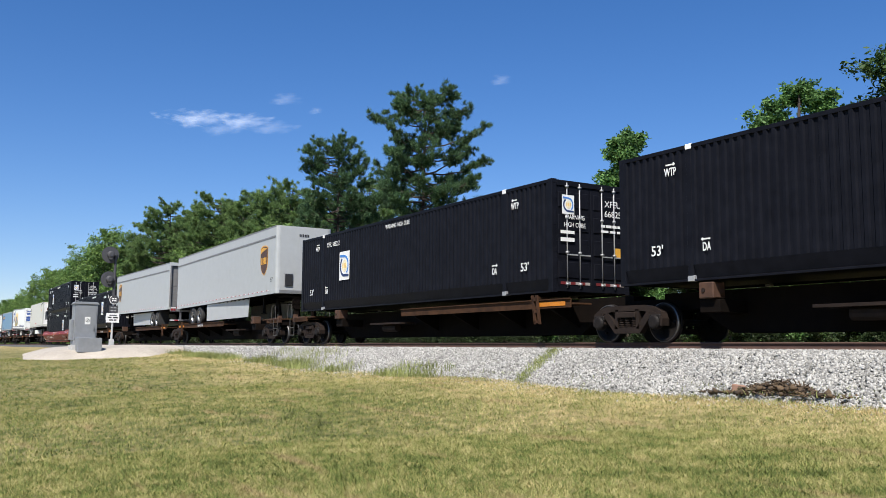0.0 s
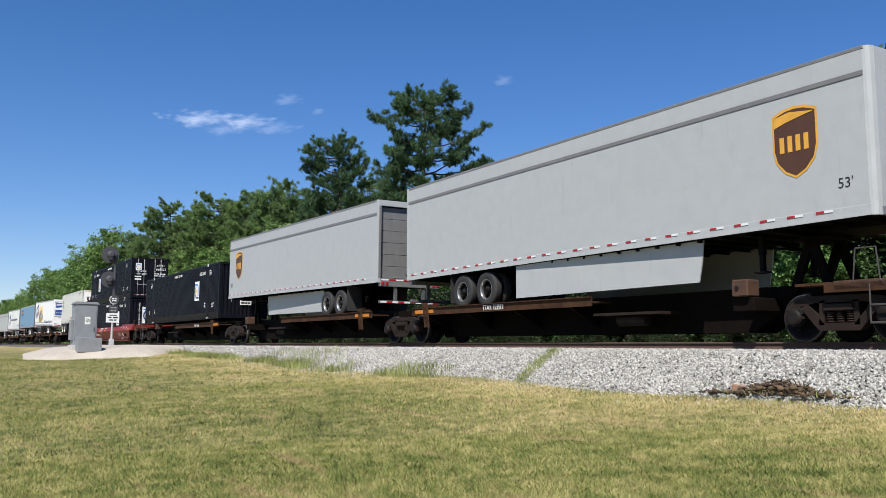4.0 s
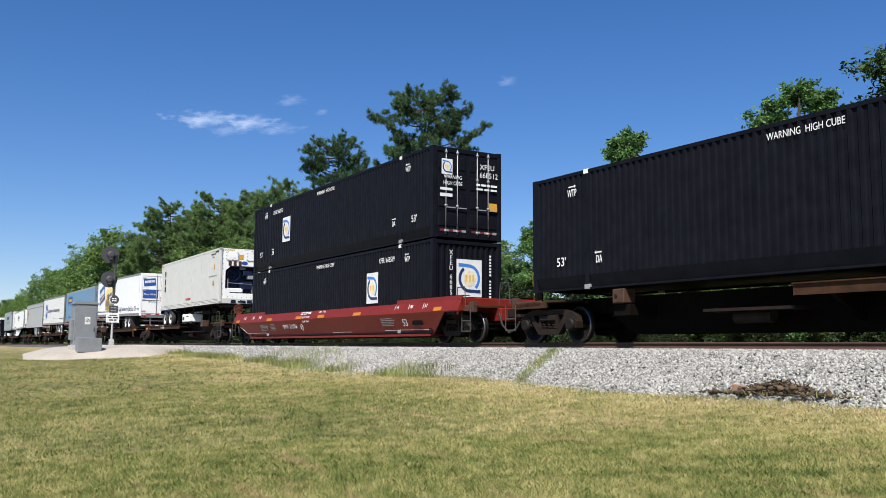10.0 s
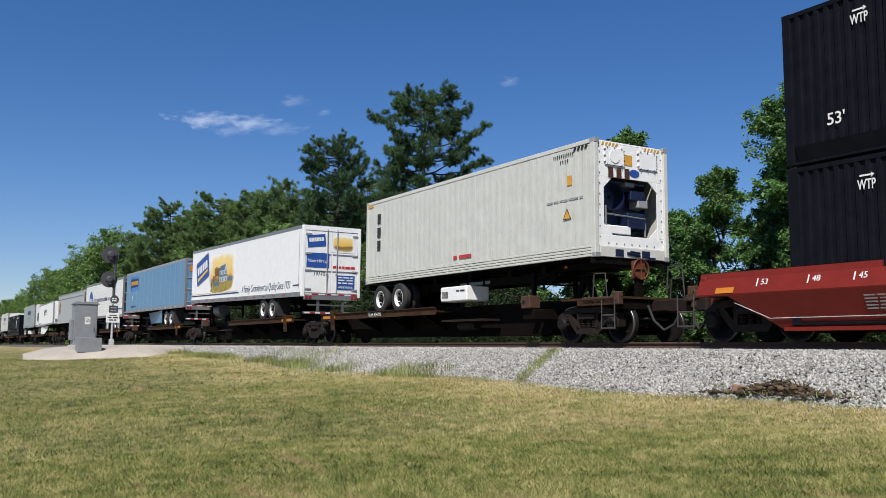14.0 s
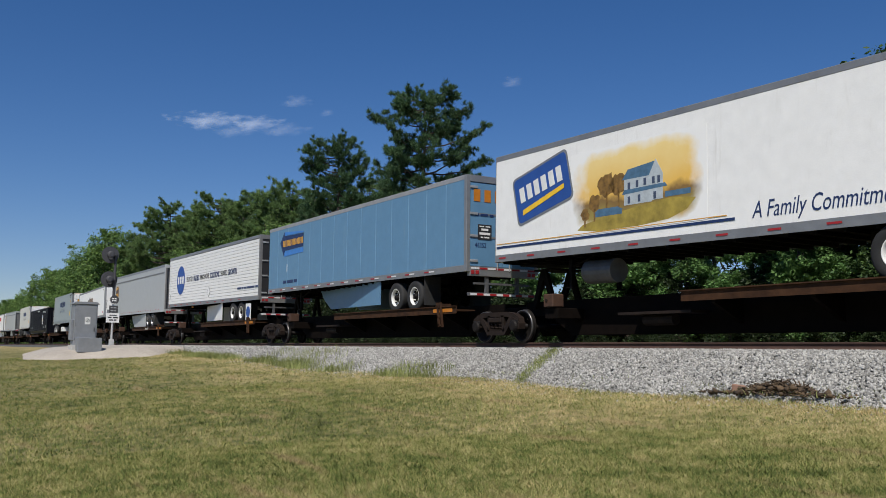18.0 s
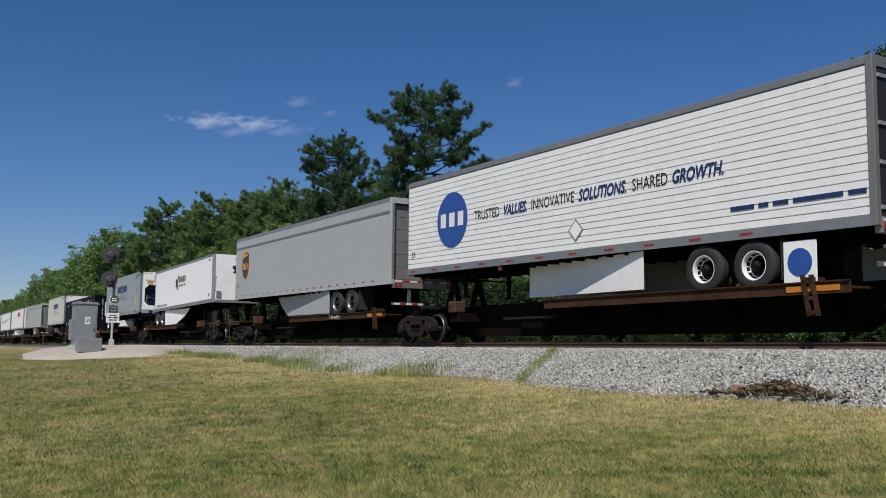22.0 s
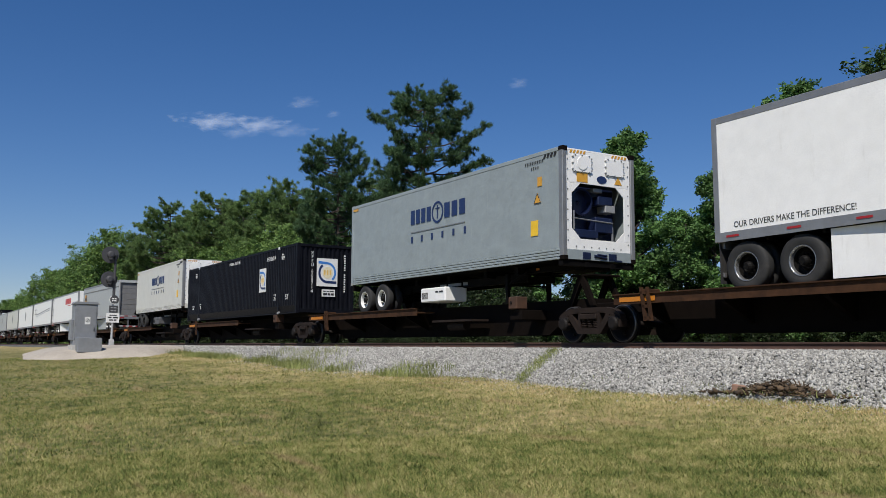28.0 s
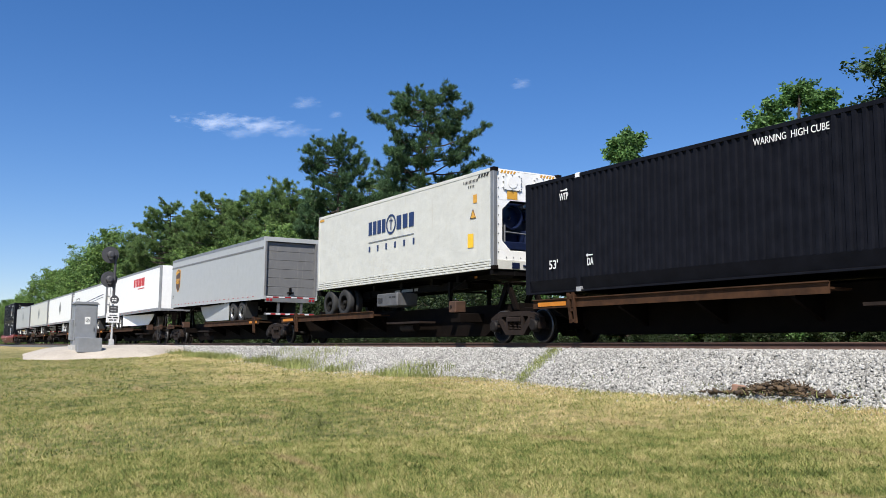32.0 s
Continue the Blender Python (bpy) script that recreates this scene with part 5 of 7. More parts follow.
def coupler_end(c, x, sg, brake=False):
    """The outer end of a car: coupler, platform, ladder, hoses, and a hand brake."""
    bm = B()
    box(bm, min(x, x + sg * 0.75), max(x, x + sg * 0.75), -0.16, 0.16, 0.72, 0.98, 0.02)
    box(bm, x + sg * 0.75 - 0.16, x + sg * 0.75 + 0.16, -0.2, 0.14, 0.68, 1.0, 0.04)
    part("coupler", bm, M_TRUCK, c, "knuckle coupler")
    bm = B()
    pts = [Vector((x + sg * 0.2, -0.4, 0.85)), Vector((x + sg * 0.4, -0.42, 0.5)), Vector((x + sg * 0.65, -0.36, 0.28)), Vector((x + sg * 0.85, -0.25, 0.4)), Vector((x + sg * 0.95, -0.2, 0.6))]
    for a, b in zip(pts, pts[1:]):
        cyl(bm, a, b, 0.03, n=8)
    part("air_hose", bm, M_TYRE, c)
    bm = B()
    box(bm, min(x + sg * 0.15, x - sg * 1.9), max(x + sg * 0.15, x - sg * 1.9), -1.25, 1.25, 1.0, 1.05)
    part("end_platform", bm, M_DECK, c, "rusty end platform")
    for s in (-1, 1):
        y = s * 1.27
        bm = B()
        for xx in (x - 0.42, x + 0.02):
            cyl(bm, (xx, y, 0.3), (xx, y, 0.98), 0.016, n=6)
        for z in (0.32, 0.62):
            cyl(bm, (x - 0.42, y, z), (x + 0.02, y, z), 0.02, n=6)
        part("step_stirrup", bm, M_PALEPIPE, c, "pale hanging step stirrup")
        bm = B()
        cyl(bm, (x - 0.72, y, 1.02), (x - 0.66, y, 1.6), 0.014, n=6)
        cyl(bm, (x - 0.66, y, 1.6), (x - 0.28, y, 1.6), 0.014, n=6)
        cyl(bm, (x - 0.28, y, 1.6), (x - 0.22, y, 1.02), 0.014, n=6)
        part("handrail", bm, M_PALEPIPE, c, "bent pale grab rail")
        bm = box(B(), x + sg * 0.05 - 0.1, x + sg * 0.05 + 0.1, min(y, y - s * 0.16), max(y, y - s * 0.16), 0.86, 1.16, 0.015)
        part("end_block", cyl(bm, (x + sg * 0.05, y + s * 0.01, 1.0), (x + sg * 0.05, y - s * 0.02, 1.0), 0.05, n=10), M_ENDTAN, c, "rust-streaked tan end block")
        part("end_beam", box(B(), min(x, x - sg * 1.1), max(x, x - sg * 1.1), min(y, y - s * 0.06), max(y, y - s * 0.06), 0.9, 1.06, 0.008), M_ENDTAN, c, "rusty tan end beam")
    bm = B()
    for q, z in ((-0.8, 0.62), (-0.3, 0.5), (0.25, 0.66)):
        cyl(bm, (x - sg * 1.3, q, z), (x + sg * 0.1, q, z + 0.06), 0.022, n=6)
    cyl(bm, (x - sg * 0.2, -0.95, 0.56), (x - sg * 0.2, 0.9, 0.56), 0.03, n=8)
    part("brake_rigging", bm, M_PALEPIPE, c)
    if brake:
        ring = B()
        for k in range(16):
            a, b = 2 * math.pi * k / 16, 2 * math.pi * (k + 1) / 16
            cyl(ring, (0, 0.24 * math.cos(a), 0.24 * math.sin(a)), (0, 0.24 * math.cos(b), 0.24 * math.sin(b)), 0.02, n=6)
        for k in range(4):
            a = math.pi * k / 2
            cyl(ring, (0, 0, 0), (0, 0.24 * math.cos(a), 0.24 * math.sin(a)), 0.015, n=6)
        box(ring, -0.18, -0.02, -0.16, 0.16, -0.22, 0.2, 0.02)
        moved(part("hand_brake", ring, M_GOLD if brake == 2 else M_BRAKE if brake == 3 else M_RUST, c, "hand brake wheel and gear case"), pose(x - 0.05, -0.35, 1.72))
        part("brake_post", box(B(), x - 0.2, x - 0.08, -0.45, -0.25, 1.0, 1.55, 0.01), M_RUST, c)


def spine_car(X0, X1, deck, hitch=None, ends=(False, False), trucks=(True, False), mark="", brake=(0, 0)):
    """One platform of a spine car between two truck centres; deck: 'l' or 'r', the end with the wheel platforms."""
    Lu = X1 - X0
    l = Lu / 2
    c = thing("spine_car", "rusty dark brown spine flatcar platform on the rails", "railway car", "spine cars")
    bm = B()
    prism(bm, [(-l + 0.5, 1.1), (-l + 0.5, 0.72), (-l + 1.5, 0.72), (-l + 2.4, 0.2), (l - 2.4, 0.2), (l - 1.5, 0.72), (l - 0.5, 0.72), (l - 0.5, 1.1)], -0.36, 0.36, "y")
    for s in (-1, 1):
        box(bm, s * l - 0.7, s * l + 0.7, -0.36, 0.36, 0.72, 0.98, 0.02)
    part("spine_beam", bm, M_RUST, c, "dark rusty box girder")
    d0, d1 = (l - 10.2, l - 1.7) if deck == "r" else (-l + 1.1, -l + 9.6)
    for s in (-1, 1):
        bm = B()
        ya, yb = min(s * 0.62, s * 1.27), max(s * 0.62, s * 1.27)
        box(bm, d0, d1, ya, yb, 0.93, 0.97)
        part("wheel_platform", bm, M_DECK, c, "rusty tread plate for trailer wheels")
        bm = B()
        y = s * 1.28
        box(bm, d0, d1, min(y, y - s * 0.02), max(y, y - s * 0.02), 0.85, 1.07)
        box(bm, d0, d1, min(y, y + s * 0.045), max(y, y + s * 0.045), 1.055, 1.08)
        sill = part("side_sill", bm, M_DECK, c, "tan rusted side sill")
        xo = d1 - 0.75 if deck == "r" else d0 + 0.75
        decal("reflector_strip", rect(B(), xo - 0.55, xo + 0.55, 0.9, 1.01), M_ORANGE, sill, side_pose(0, 0, 1.284, s > 0), "faded orange reflector strip")
        if mark:
            letters(mark, 0.2, M_MARKW, c, side_pose((d0 + d1) / 2 - s * 0.2, 0.955, 1.284, s > 0), squeeze=0.85)
        for k in range(4):
            x = d0 + 0.8 + k * (d1 - d0 - 1.6) / 3
            pr = prism(B(), [(s * 0.3, 0.35), (s * 1.22, 0.8), (s * 1.22, 0.93), (s * 0.3, 0.93)], x - 0.05, x + 0.05, "x")
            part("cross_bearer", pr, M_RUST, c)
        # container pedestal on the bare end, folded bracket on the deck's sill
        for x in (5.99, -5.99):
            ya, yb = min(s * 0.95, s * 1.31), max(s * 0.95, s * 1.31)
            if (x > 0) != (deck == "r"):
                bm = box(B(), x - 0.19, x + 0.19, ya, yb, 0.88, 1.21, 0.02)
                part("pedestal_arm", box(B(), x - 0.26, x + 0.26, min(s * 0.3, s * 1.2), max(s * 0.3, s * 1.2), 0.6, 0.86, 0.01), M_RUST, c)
                part("container_pedestal", bm, M_ENDTAN, c, "rust-streaked tan container pedestal")
                part("pedestal_pin", cyl(B(), (x - 0.06, s * 1.31, 1.05), (x - 0.06, s * 1.33, 1.05), 0.045, n=10), M_TRUCK, c)
                continue
            bm = B()
            yo, yi = s * 1.3, s * 1.345
            for q in (-0.13, 0.05):
                prism(bm, [(x + q, 1.2), (x + q + 0.08, 1.2), (x + q + 0.2, 0.46), (x + q + 0.12, 0.46)], min(yo, yi), max(yo, yi), "y")
            for z, q in ((1.08, 0.0), (0.78, 0.05), (0.52, 0.09)):
                box(bm, x + q - 0.1, x + q + 0.12, min(yo, yi), max(yo, yi), z - 0.035, z + 0.035)
            box(bm, x - 0.12, x + 0.12, ya, yb, 1.082, 1.16, 0.01)
            part("container_bracket", bm, M_DECK, c, "folded rusty container bracket")
        o = -1 if deck == "r" else 1
        bm = B()
        box(bm, o * 2.6 - 1.1, o * 2.6 + 1.1, min(s * 0.5, s * 1.1), max(s * 0.5, s * 1.1), 0.62, 0.68)
        cyl(bm, (o * 2.6 - 0.5, s * 0.8, 0.5), (o * 2.6 + 0.4, s * 0.8, 0.5), 0.13, n=12)
        part("brake_cylinder", bm, M_TRUCK, c)
    if hitch:
        x, z = hitch
        bm = B()
        for y in (-0.45, 0.45):
            prism(bm, [(x - 0.5, 0.92), (x - 0.35, 0.92), (x + 0.1, z - 0.12), (x - 0.1, z - 0.12)], y - 0.05, y + 0.05, "y")
            prism(bm, [(x + 0.5, 0.92), (x + 0.35, 0.92), (x - 0.1, z - 0.12), (x + 0.1, z - 0.12)], y - 0.05, y + 0.05, "y")
        box(bm, x - 0.4, x + 0.4, -0.5, 0.5, z - 0.13, z - 0.08, 0.01)
        part("hitch_stand", bm, M_RUST, c, "trailer hitch stand")
    for has, x in zip(trucks, (-l, l)):
        if has:
            make_truck(c, x)
    for has, x, s, b in zip(ends, (-l - 1.15, l + 1.15), (-1, 1), brake):
        if has:
            coupler_end(c, x, s, b)
            part("end_sill", box(B(), x - 0.1, x + 0.1, -1.2, 1.2, 0.75, 0.98, 0.02), M_RUST, c)
            part("end_beam", box(B(), min(x, x - s * 0.9), max(x, x - s * 0.9), -0.34, 0.34, 0.7, 0.97, 0.02), M_RUST, c)
            for y in (-1.24, 1.24):
                part("end_side_sill", box(B(), min(x, x - s * 1.3), max(x, x - s * 1.3), y - 0.03, y + 0.03, 0.86, 1.02, 0.006), M_DECK, c, "tan rusted sill")
    on_train(c, (X0 + X1) / 2)
    return c


# ---- the well car ----
def well_car(X):
    c = thing("well_car", "red double-stack well car with white stencils, on the rails", "railway car")
    out = [(-10.0, 0.9), (-9.25, 0.9), (-8.15, 0.22), (8.15, 0.22), (9.25, 0.9), (10.0, 0.9)]
    for s in (-1, 1):
        bm = B()
        # lower side, leaning in towards the rail
        lo = [bm.verts.new((x, s * (1.49 if z > 0.8 else 1.2), z)) for x, z in out]
        fold = [bm.verts.new((x, s * 1.5, 0.93)) for x in (-10.0, 10.0)]
        li = [bm.verts.new((v.co.x, v.co.y - s * 0.03, v.co.z)) for v in lo]
        fi = [bm.verts.new((v.co.x, v.co.y - s * 0.03, v.co.z)) for v in fold]
        bm.faces.new(lo + fold[::-1])
        bm.faces.new((li + fi[::-1])[::-1])
        ring, inner = lo + fold[::-1], li + fi[::-1]
        for i in range(len(ring)):
            j = (i + 1) % len(ring)
            bm.faces.new((ring[i], ring[j], inner[j], inner[i]))
        part("lower_side", bm, M_RED, c, "dusty red lower side sheet")
        bm = B()
        prism(bm, [(s * 1.5, 0.93), (s * 1.37, 1.24), (s * 1.31, 1.24), (s * 1.31, 0.93)], -10.0, 10.0, "x")
        part("top_chord", bm, M_RED, c, "red top chord")
        for a, b in ((-10.0, -6.1), (6.1, 10.0)):
            part("raised_sill", prism(B(), [(s * 1.365, 1.24), (s * 1.345, 1.36), (s * 1.31, 1.36), (s * 1.31, 1.24)], a, b, "x"), M_RED, c)
            bm = B()
            box(bm, a + 0.1, b - 0.1, min(s * 1.3, s * 1.0), max(s * 1.3, s * 1.0), 1.36, 1.375)
            part("walkway", bm, M_RUST, c)
        # stencils
        up = lambda x, z: pose(x, s * (1.505 - (z - 0.93) * 0.42 + 0.004), z) @ pose(0, 0, 0, 0, 0, 0 if s < 0 else 180) @ pose(0, 0, 0, -22.7)
        dn = lambda x, z: pose(x, s * (1.492 - (0.9 - z) * 0.426 + 0.006), z) @ pose(0, 0, 0, 0, 0, 0 if s < 0 else 180) @ pose(0, 0, 0, 23.1)
        g = -s
        letters("SMW  210766", 0.26, M_MARKW, c, dn(g * -3.0, 0.66))
        letters("53", 0.34, M_MARKW, c, dn(g * 6.7, 0.62))
        letters("LD LMT  183200", 0.11, M_MARKW, c, up(g * -1.2, 1.0))
        letters("SMW  210766", 0.11, M_MARKW, c, up(g * 0.3, 1.17))
        letters("LT WT  56600", 0.1, M_MARKW, c, dn(g * -1.2, 0.83))
        bm = bars(B(), -0.5, 0.5, 0.03, 0.035, (4, 2, 3, 4))
        bars(bm, -0.5, 0.5, -0.03, 0.035, (3, 4, 4))
        decal("small_writing", bm, M_MARKW, c, up(g * -1.3, 1.16))
        for x, word in ((-8.4, "53"), (-7.3, "48"), (-6.4, "45"), (6.3, "45"), (7.2, "48"), (8.1, "53")):
            letters(word, 0.17, M_MARKW, c, up(g * x, 1.12))
            decal("stencil_mark", rect(B(), -0.012, 0.012, -0.08, 0.08), M_MARKW, c, up(g * (x - 0.16), 1.12))
        for x in (-9.3, -5.2, -1.9, 0.3, 3.4, 8.85):
            decal("reflector_strip", rect(B(), -0.3 if abs(x) < 8 else -0.22, 0.3 if abs(x) < 8 else 0.22, -0.06, 0.06), M_ORANGE, c, up(g * x, 1.0), "orange yellow reflector strip")
        bm = B()
        for a, b in (((-9.1, 0.82), (-8.4, 0.48)), ((-8.4, 0.48), (-6.0, 0.48)), ((-6.0, 0.48), (-5.7, 0.4)), ((5.2, 0.44), (8.2, 0.44)), ((1.0, 0.42), (2.6, 0.42))):
            d = (Vector((b[0], 0, b[1])) - Vector((a[0], 0, a[1]))).normalized()
            n = Vector((-d.z, 0, d.x)) * 0.006
            flat(bm, [(a[0] - n.x, a[1] - n.z), (b[0] - n.x, b[1] - n.z), (b[0] + n.x, b[1] + n.z), (a[0] + n.x, a[1] + n.z)])
        ob = decal("white_line", bm, M_MARKW, c, dn(0, 0.0) @ pose(0, 0.0, 0))
        for x, w in ((-5.9, 0.5), (5.6, 0.5), (-4.9, 0.3)):
            bm = B()
            for q in range(5):
                bars(bm, -w, w * (0.6 + 0.1 * ((q * 7) % 4)), 0.13 - q * 0.06, 0.022, (4, 3, 5, 2))
            decal("small_writing", bm, M_GALV, c, dn(g * x, 0.66))
        bm = arc(B(), 0, 0, 0.115, 0.13, 0, 360, 20)
        bars(bm, -0.05, 0.05, 0.02, 0.03, (1, 1))
        decal("ring_mark", bm, M_MARKW, c, dn(g * -1.75, 0.62))
        part("rib_plate", box(B(), g * 7.5 - 0.3, g * 7.5 + 0.3, min(s * 1.3, s * 1.4), max(s * 1.3, s * 1.4), 0.55, 0.73), M_RUST, c)
    bm = B()
    box(bm, -8.1, 8.1, -1.3, 1.3, 0.2, 0.27)
    part("well_floor", bm, M_RED, c)
    for s in (-1, 1):
        bm = B()
        box(bm, min(s * 8.2, s * 10.6), max(s * 8.2, s * 10.6), -0.4, 0.4, 0.62, 1.0, 0.02)
        box(bm, min(s * 9.85, s * 10.0), max(s * 9.85, s * 10.0), -1.38, 1.38, 0.9, 1.3, 0.02)
        part("end_sill", bm, M_RED, c)
        make_truck(c, s * 9.05)
        coupler_end(c, s * 10.3, s, 0)
    on_train(c, X)
    return c


# ---- cooled containers and their chassis ----
def reefer(label, paint, dark, ribs=True):
    L, h, H = 12.05 / 2, 1.219, 2.896
    c = thing("refrigerated_container", label, "container")
    for sg in (-1, 1):
        bm = corrugated(-L + 0.12, L - 0.12, 0.3, H - 0.12, sg * (h - 0.012), 0.004, 0.3, sg) if ribs else box(B(), -L + 0.12, L - 0.12, min(sg * (h - 0.01), sg * (h - 0.06)), max(sg * (h - 0.01), sg * (h - 0.06)), 0.3, H - 0.12)
        part("side_panel", bm, paint, c)
        part("top_rail", box(B(), -L + 0.1, L - 0.1, min(sg * h, sg * (h - 0.07)), max(sg * h, sg * (h - 0.07)), H - 0.12, H - 0.012, 0.01), M_CREAM if ribs else paint, c)
        for k in range(4):
            z = 0.02 + k * 0.072
            part("bottom_rail", box(B(), -L + 0.12, L - 0.12, min(sg * (h + 0.002), sg * (h - 0.06)), max(sg * (h + 0.002), sg * (h - 0.06)), z, z + 0.058, 0.008), paint, c)
        for x in (-L + 0.08, L - 0.08):
            part("corner_post", box(B(), x - 0.08, x + 0.08, min(sg * h, sg * (h - 0.13)), max(sg * h, sg * (h - 0.13)), 0.1, H - 0.1, 0.012), paint if x < 0 or not dark else M_STEEL, c)
            for z in (0.06, H - 0.06):
                moved(part("corner_casting", casting(M_RUST if dark and x > 0 else M_GALV), None, c), pose(x, sg * (h - 0.08), z))
    part("roof", box(B(), -L + 0.1, L - 0.1, -h + 0.06, h - 0.06, H - 0.06, H - 0.02), M_WHITE, c)
    part("floor", box(B(), -L + 0.1, L - 0.1, -h + 0.06, h - 0.06, 0.03, 0.2), M_CHASSIS, c)
    part("rear_wall", box(B(), -L + 0.02, -L + 0.08, -h + 0.13, h - 0.13, 0.05, H - 0.1), paint, c)
    # machinery end at +x
    x = L - 0.05
    bm = B()
    for y0, y1, z0, z1 in ((-h + 0.13, h - 0.13, 1.98, H - 0.08), (-h + 0.13, h - 0.13, 0.28, 0.56), (-h + 0.13, -h + 0.34, 0.56, 1.98), (h - 0.34, h - 0.13, 0.56, 1.98)):
        box(bm, x - 0.03, x, y0, y1, z0, z1, 0.006)
    for s in (-1, 1):
        for z, zz in ((1.98, 1.72), (0.56, 0.82)):
            prism(bm, [(s * (h - 0.34), z), (s * (h - 0.62), z), (s * (h - 0.34), zz)], x - 0.028, x - 0.002, "x")
    part("machinery_frame", bm, M_WHITE, c, "white machinery end frame")
    part("end_sill", box(B(), x - 0.08, L - 0.004, -h + 0.16, h - 0.16, 0.02, 0.27, 0.008), paint, c)
    m = part("machine_recess", box(box(B(), x - 0.5, x - 0.48, -h + 0.3, h - 0.3, 0.5, 2.0), x - 0.48, x - 0.03, -h + 0.3, h - 0.3, 0.53, 0.56), M_GLASSY, c, "dark recess with cooling machinery")
    part("fan_shroud", revolve(B(), [(0.36, x - 0.46), (0.36, x - 0.2), (0.32, x - 0.19), (0.3, x - 0.4), (0.06, x - 0.38), (0.001, x - 0.3)], 24, "x"), M_GLASSY, m).location = (0, -0.38, 1.55)
    for y, z, a, b, mm in ((0.35, 1.62, 0.5, 0.24, M_GLASSY), (0.52, 1.42, 0.34, 0.2, M_GALV), (-0.35, 0.72, 0.9, 0.22, M_WHITE if not dark else M_GLASSY), (0.3, 0.98, 0.6, 0.4, M_GLASSY), (0.1, 1.88, 0.3, 0.12, M_STEEL)):
        part("machine_unit", box(B(), x - 0.47, x - 0.12, y - a / 2, y + a / 2, z - b / 2, z + b / 2, 0.02), mm, m)
    bm = B()
    for y, z0, z1 in ((0.05, 0.6, 1.1), (0.6, 0.6, 0.95), (-0.7, 0.6, 1.3)):
        cyl(bm, (x - 0.15, y, z0), (x - 0.15, y, z1), 0.03, n=8)
    cyl(bm, (x - 0.12, -0.7, 1.1), (x - 0.12, 0.6, 1.05), 0.02, n=8)
    part("pipes", bm, M_STEEL, m)
    end = pose(L - 0.046, 0, 0, 0, 0, 90)
    for yc in (-0.55, 0.55):
        bm = rect(B(), yc - 0.3, yc + 0.3, 2.28, 2.7, 0.03)
        if yc < 0:
            disc(bm, yc, 2.5, 0.17, 20, t=0.045)
        p = decal("access_panel", bm, M_WHITE, c, end)
        bb = B()
        for k in range(12):
            a = 2 * math.pi * k / 12
            px, pz = yc + 0.31 * max(-1, min(1, 1.5 * math.cos(a))), 2.49 + 0.21 * max(-1, min(1, 1.5 * math.sin(a)))
            disc(bb, px, pz, 0.02, 6, t=0.045)
        decal("panel_bolts", bb, M_STEEL, p, pose(0, 0, 0))
    bb = B()
    for k in range(9):
        for yy in (-h + 0.2, h - 0.2):
            disc(bb, yy, 0.5 + k * 0.26, 0.022, 6)
    for k in range(7):
        disc(bb, -0.75 + k * 0.25, 0.36, 0.022, 6)
    decal("frame_bolts", bb, M_STEEL, c, end)
    decal("orange_label", rect(B(), -0.2, 0.05, 2.32, 2.58) if ribs else rect(B(), -0.72, -0.36, 2.02, 2.26), M_GOLD, c, end, "orange warning label")
    decal("maker_badge", disc(B(), 0.12, 2.14, 0.1, 16, 1.7), M_ROYAL if ribs else M_NAVY, c, end, "small oval badge")
    if not ribs:
        decal("warning_triangle", flat(B(), [(0.55, 2.06), (0.81, 2.06), (0.68, 2.28)]), M_GOLD, c, end)
    bm = B()
    for k in range(5):
        flat(bm, [(-0.95 + k * 0.11, 2.75), (-0.89 + k * 0.11, 2.75), (-0.85 + k * 0.11, 2.83), (-0.91 + k * 0.11, 2.83)])
        flat(bm, [(0.45 + k * 0.11, 2.75), (0.51 + k * 0.11, 2.75), (0.55 + k * 0.11, 2.83), (0.49 + k * 0.11, 2.83)])
    decal("hazard_stripes", bm, M_GOLD, c, end)
    for y in (-0.45, 0.42):
        part("lift_pocket", box(B(), L - 0.004, L + 0.01, y - 0.13, y + 0.13, 0.05, 0.22, 0.003), M_GLASSY, c)
    part("cable_coil", box(cyl(cyl(B(), (L, -0.2, 0.14), (L, 0.2, 0.1), 0.04, n=8), (L + 0.02, -0.1, 0.18), (L + 0.02, 0.2, 0.16), 0.025, n=8), L, L + 0.03, 0.5, 0.72, 0.02, 0.07), M_GLASSY, c)
    # side marks
    at = lambda xx, z: side_pose(xx, z, h, False, 0.0)
    bm = bars(bars(B(), -0.36, 0.4, 0.05, 0.08, (1,) * 11, 0.6), -0.1, 0.2, -0.1, 0.08, (1,) * 4, 0.6)
    decal("small_writing", bm, M_MARKB, c, at(4.85, 2.58))
    decal("yellow_label", rect(B(), -0.09, 0.09, -0.12, 0.12), M_GOLD, c, at(5.1, 1.97 if ribs else 2.1))
    decal("warning_triangle", flat(B(), [(-0.15, -0.12), (0.15, -0.12), (0, 0.16)]), M_GOLD, c, at(5.0, 1.13 if ribs else 1.66), "yellow warning triangle")
    decal("triangle_edge", flat(flat(flat(B(), [(-0.15, -0.12), (0.15, -0.12), (0.13, -0.105), (-0.13, -0.105)]), [(0.15, -0.12), (0.0, 0.16), (0.0, 0.125), (0.125, -0.105)]), [(-0.15, -0.12), (-0.125, -0.105), (0.0, 0.125), (0.0, 0.16)]), M_MARKB, c, at(5.0, 1.13 if ribs else 1.66) @ pose(0, -0.004, 0))
    bm = B()
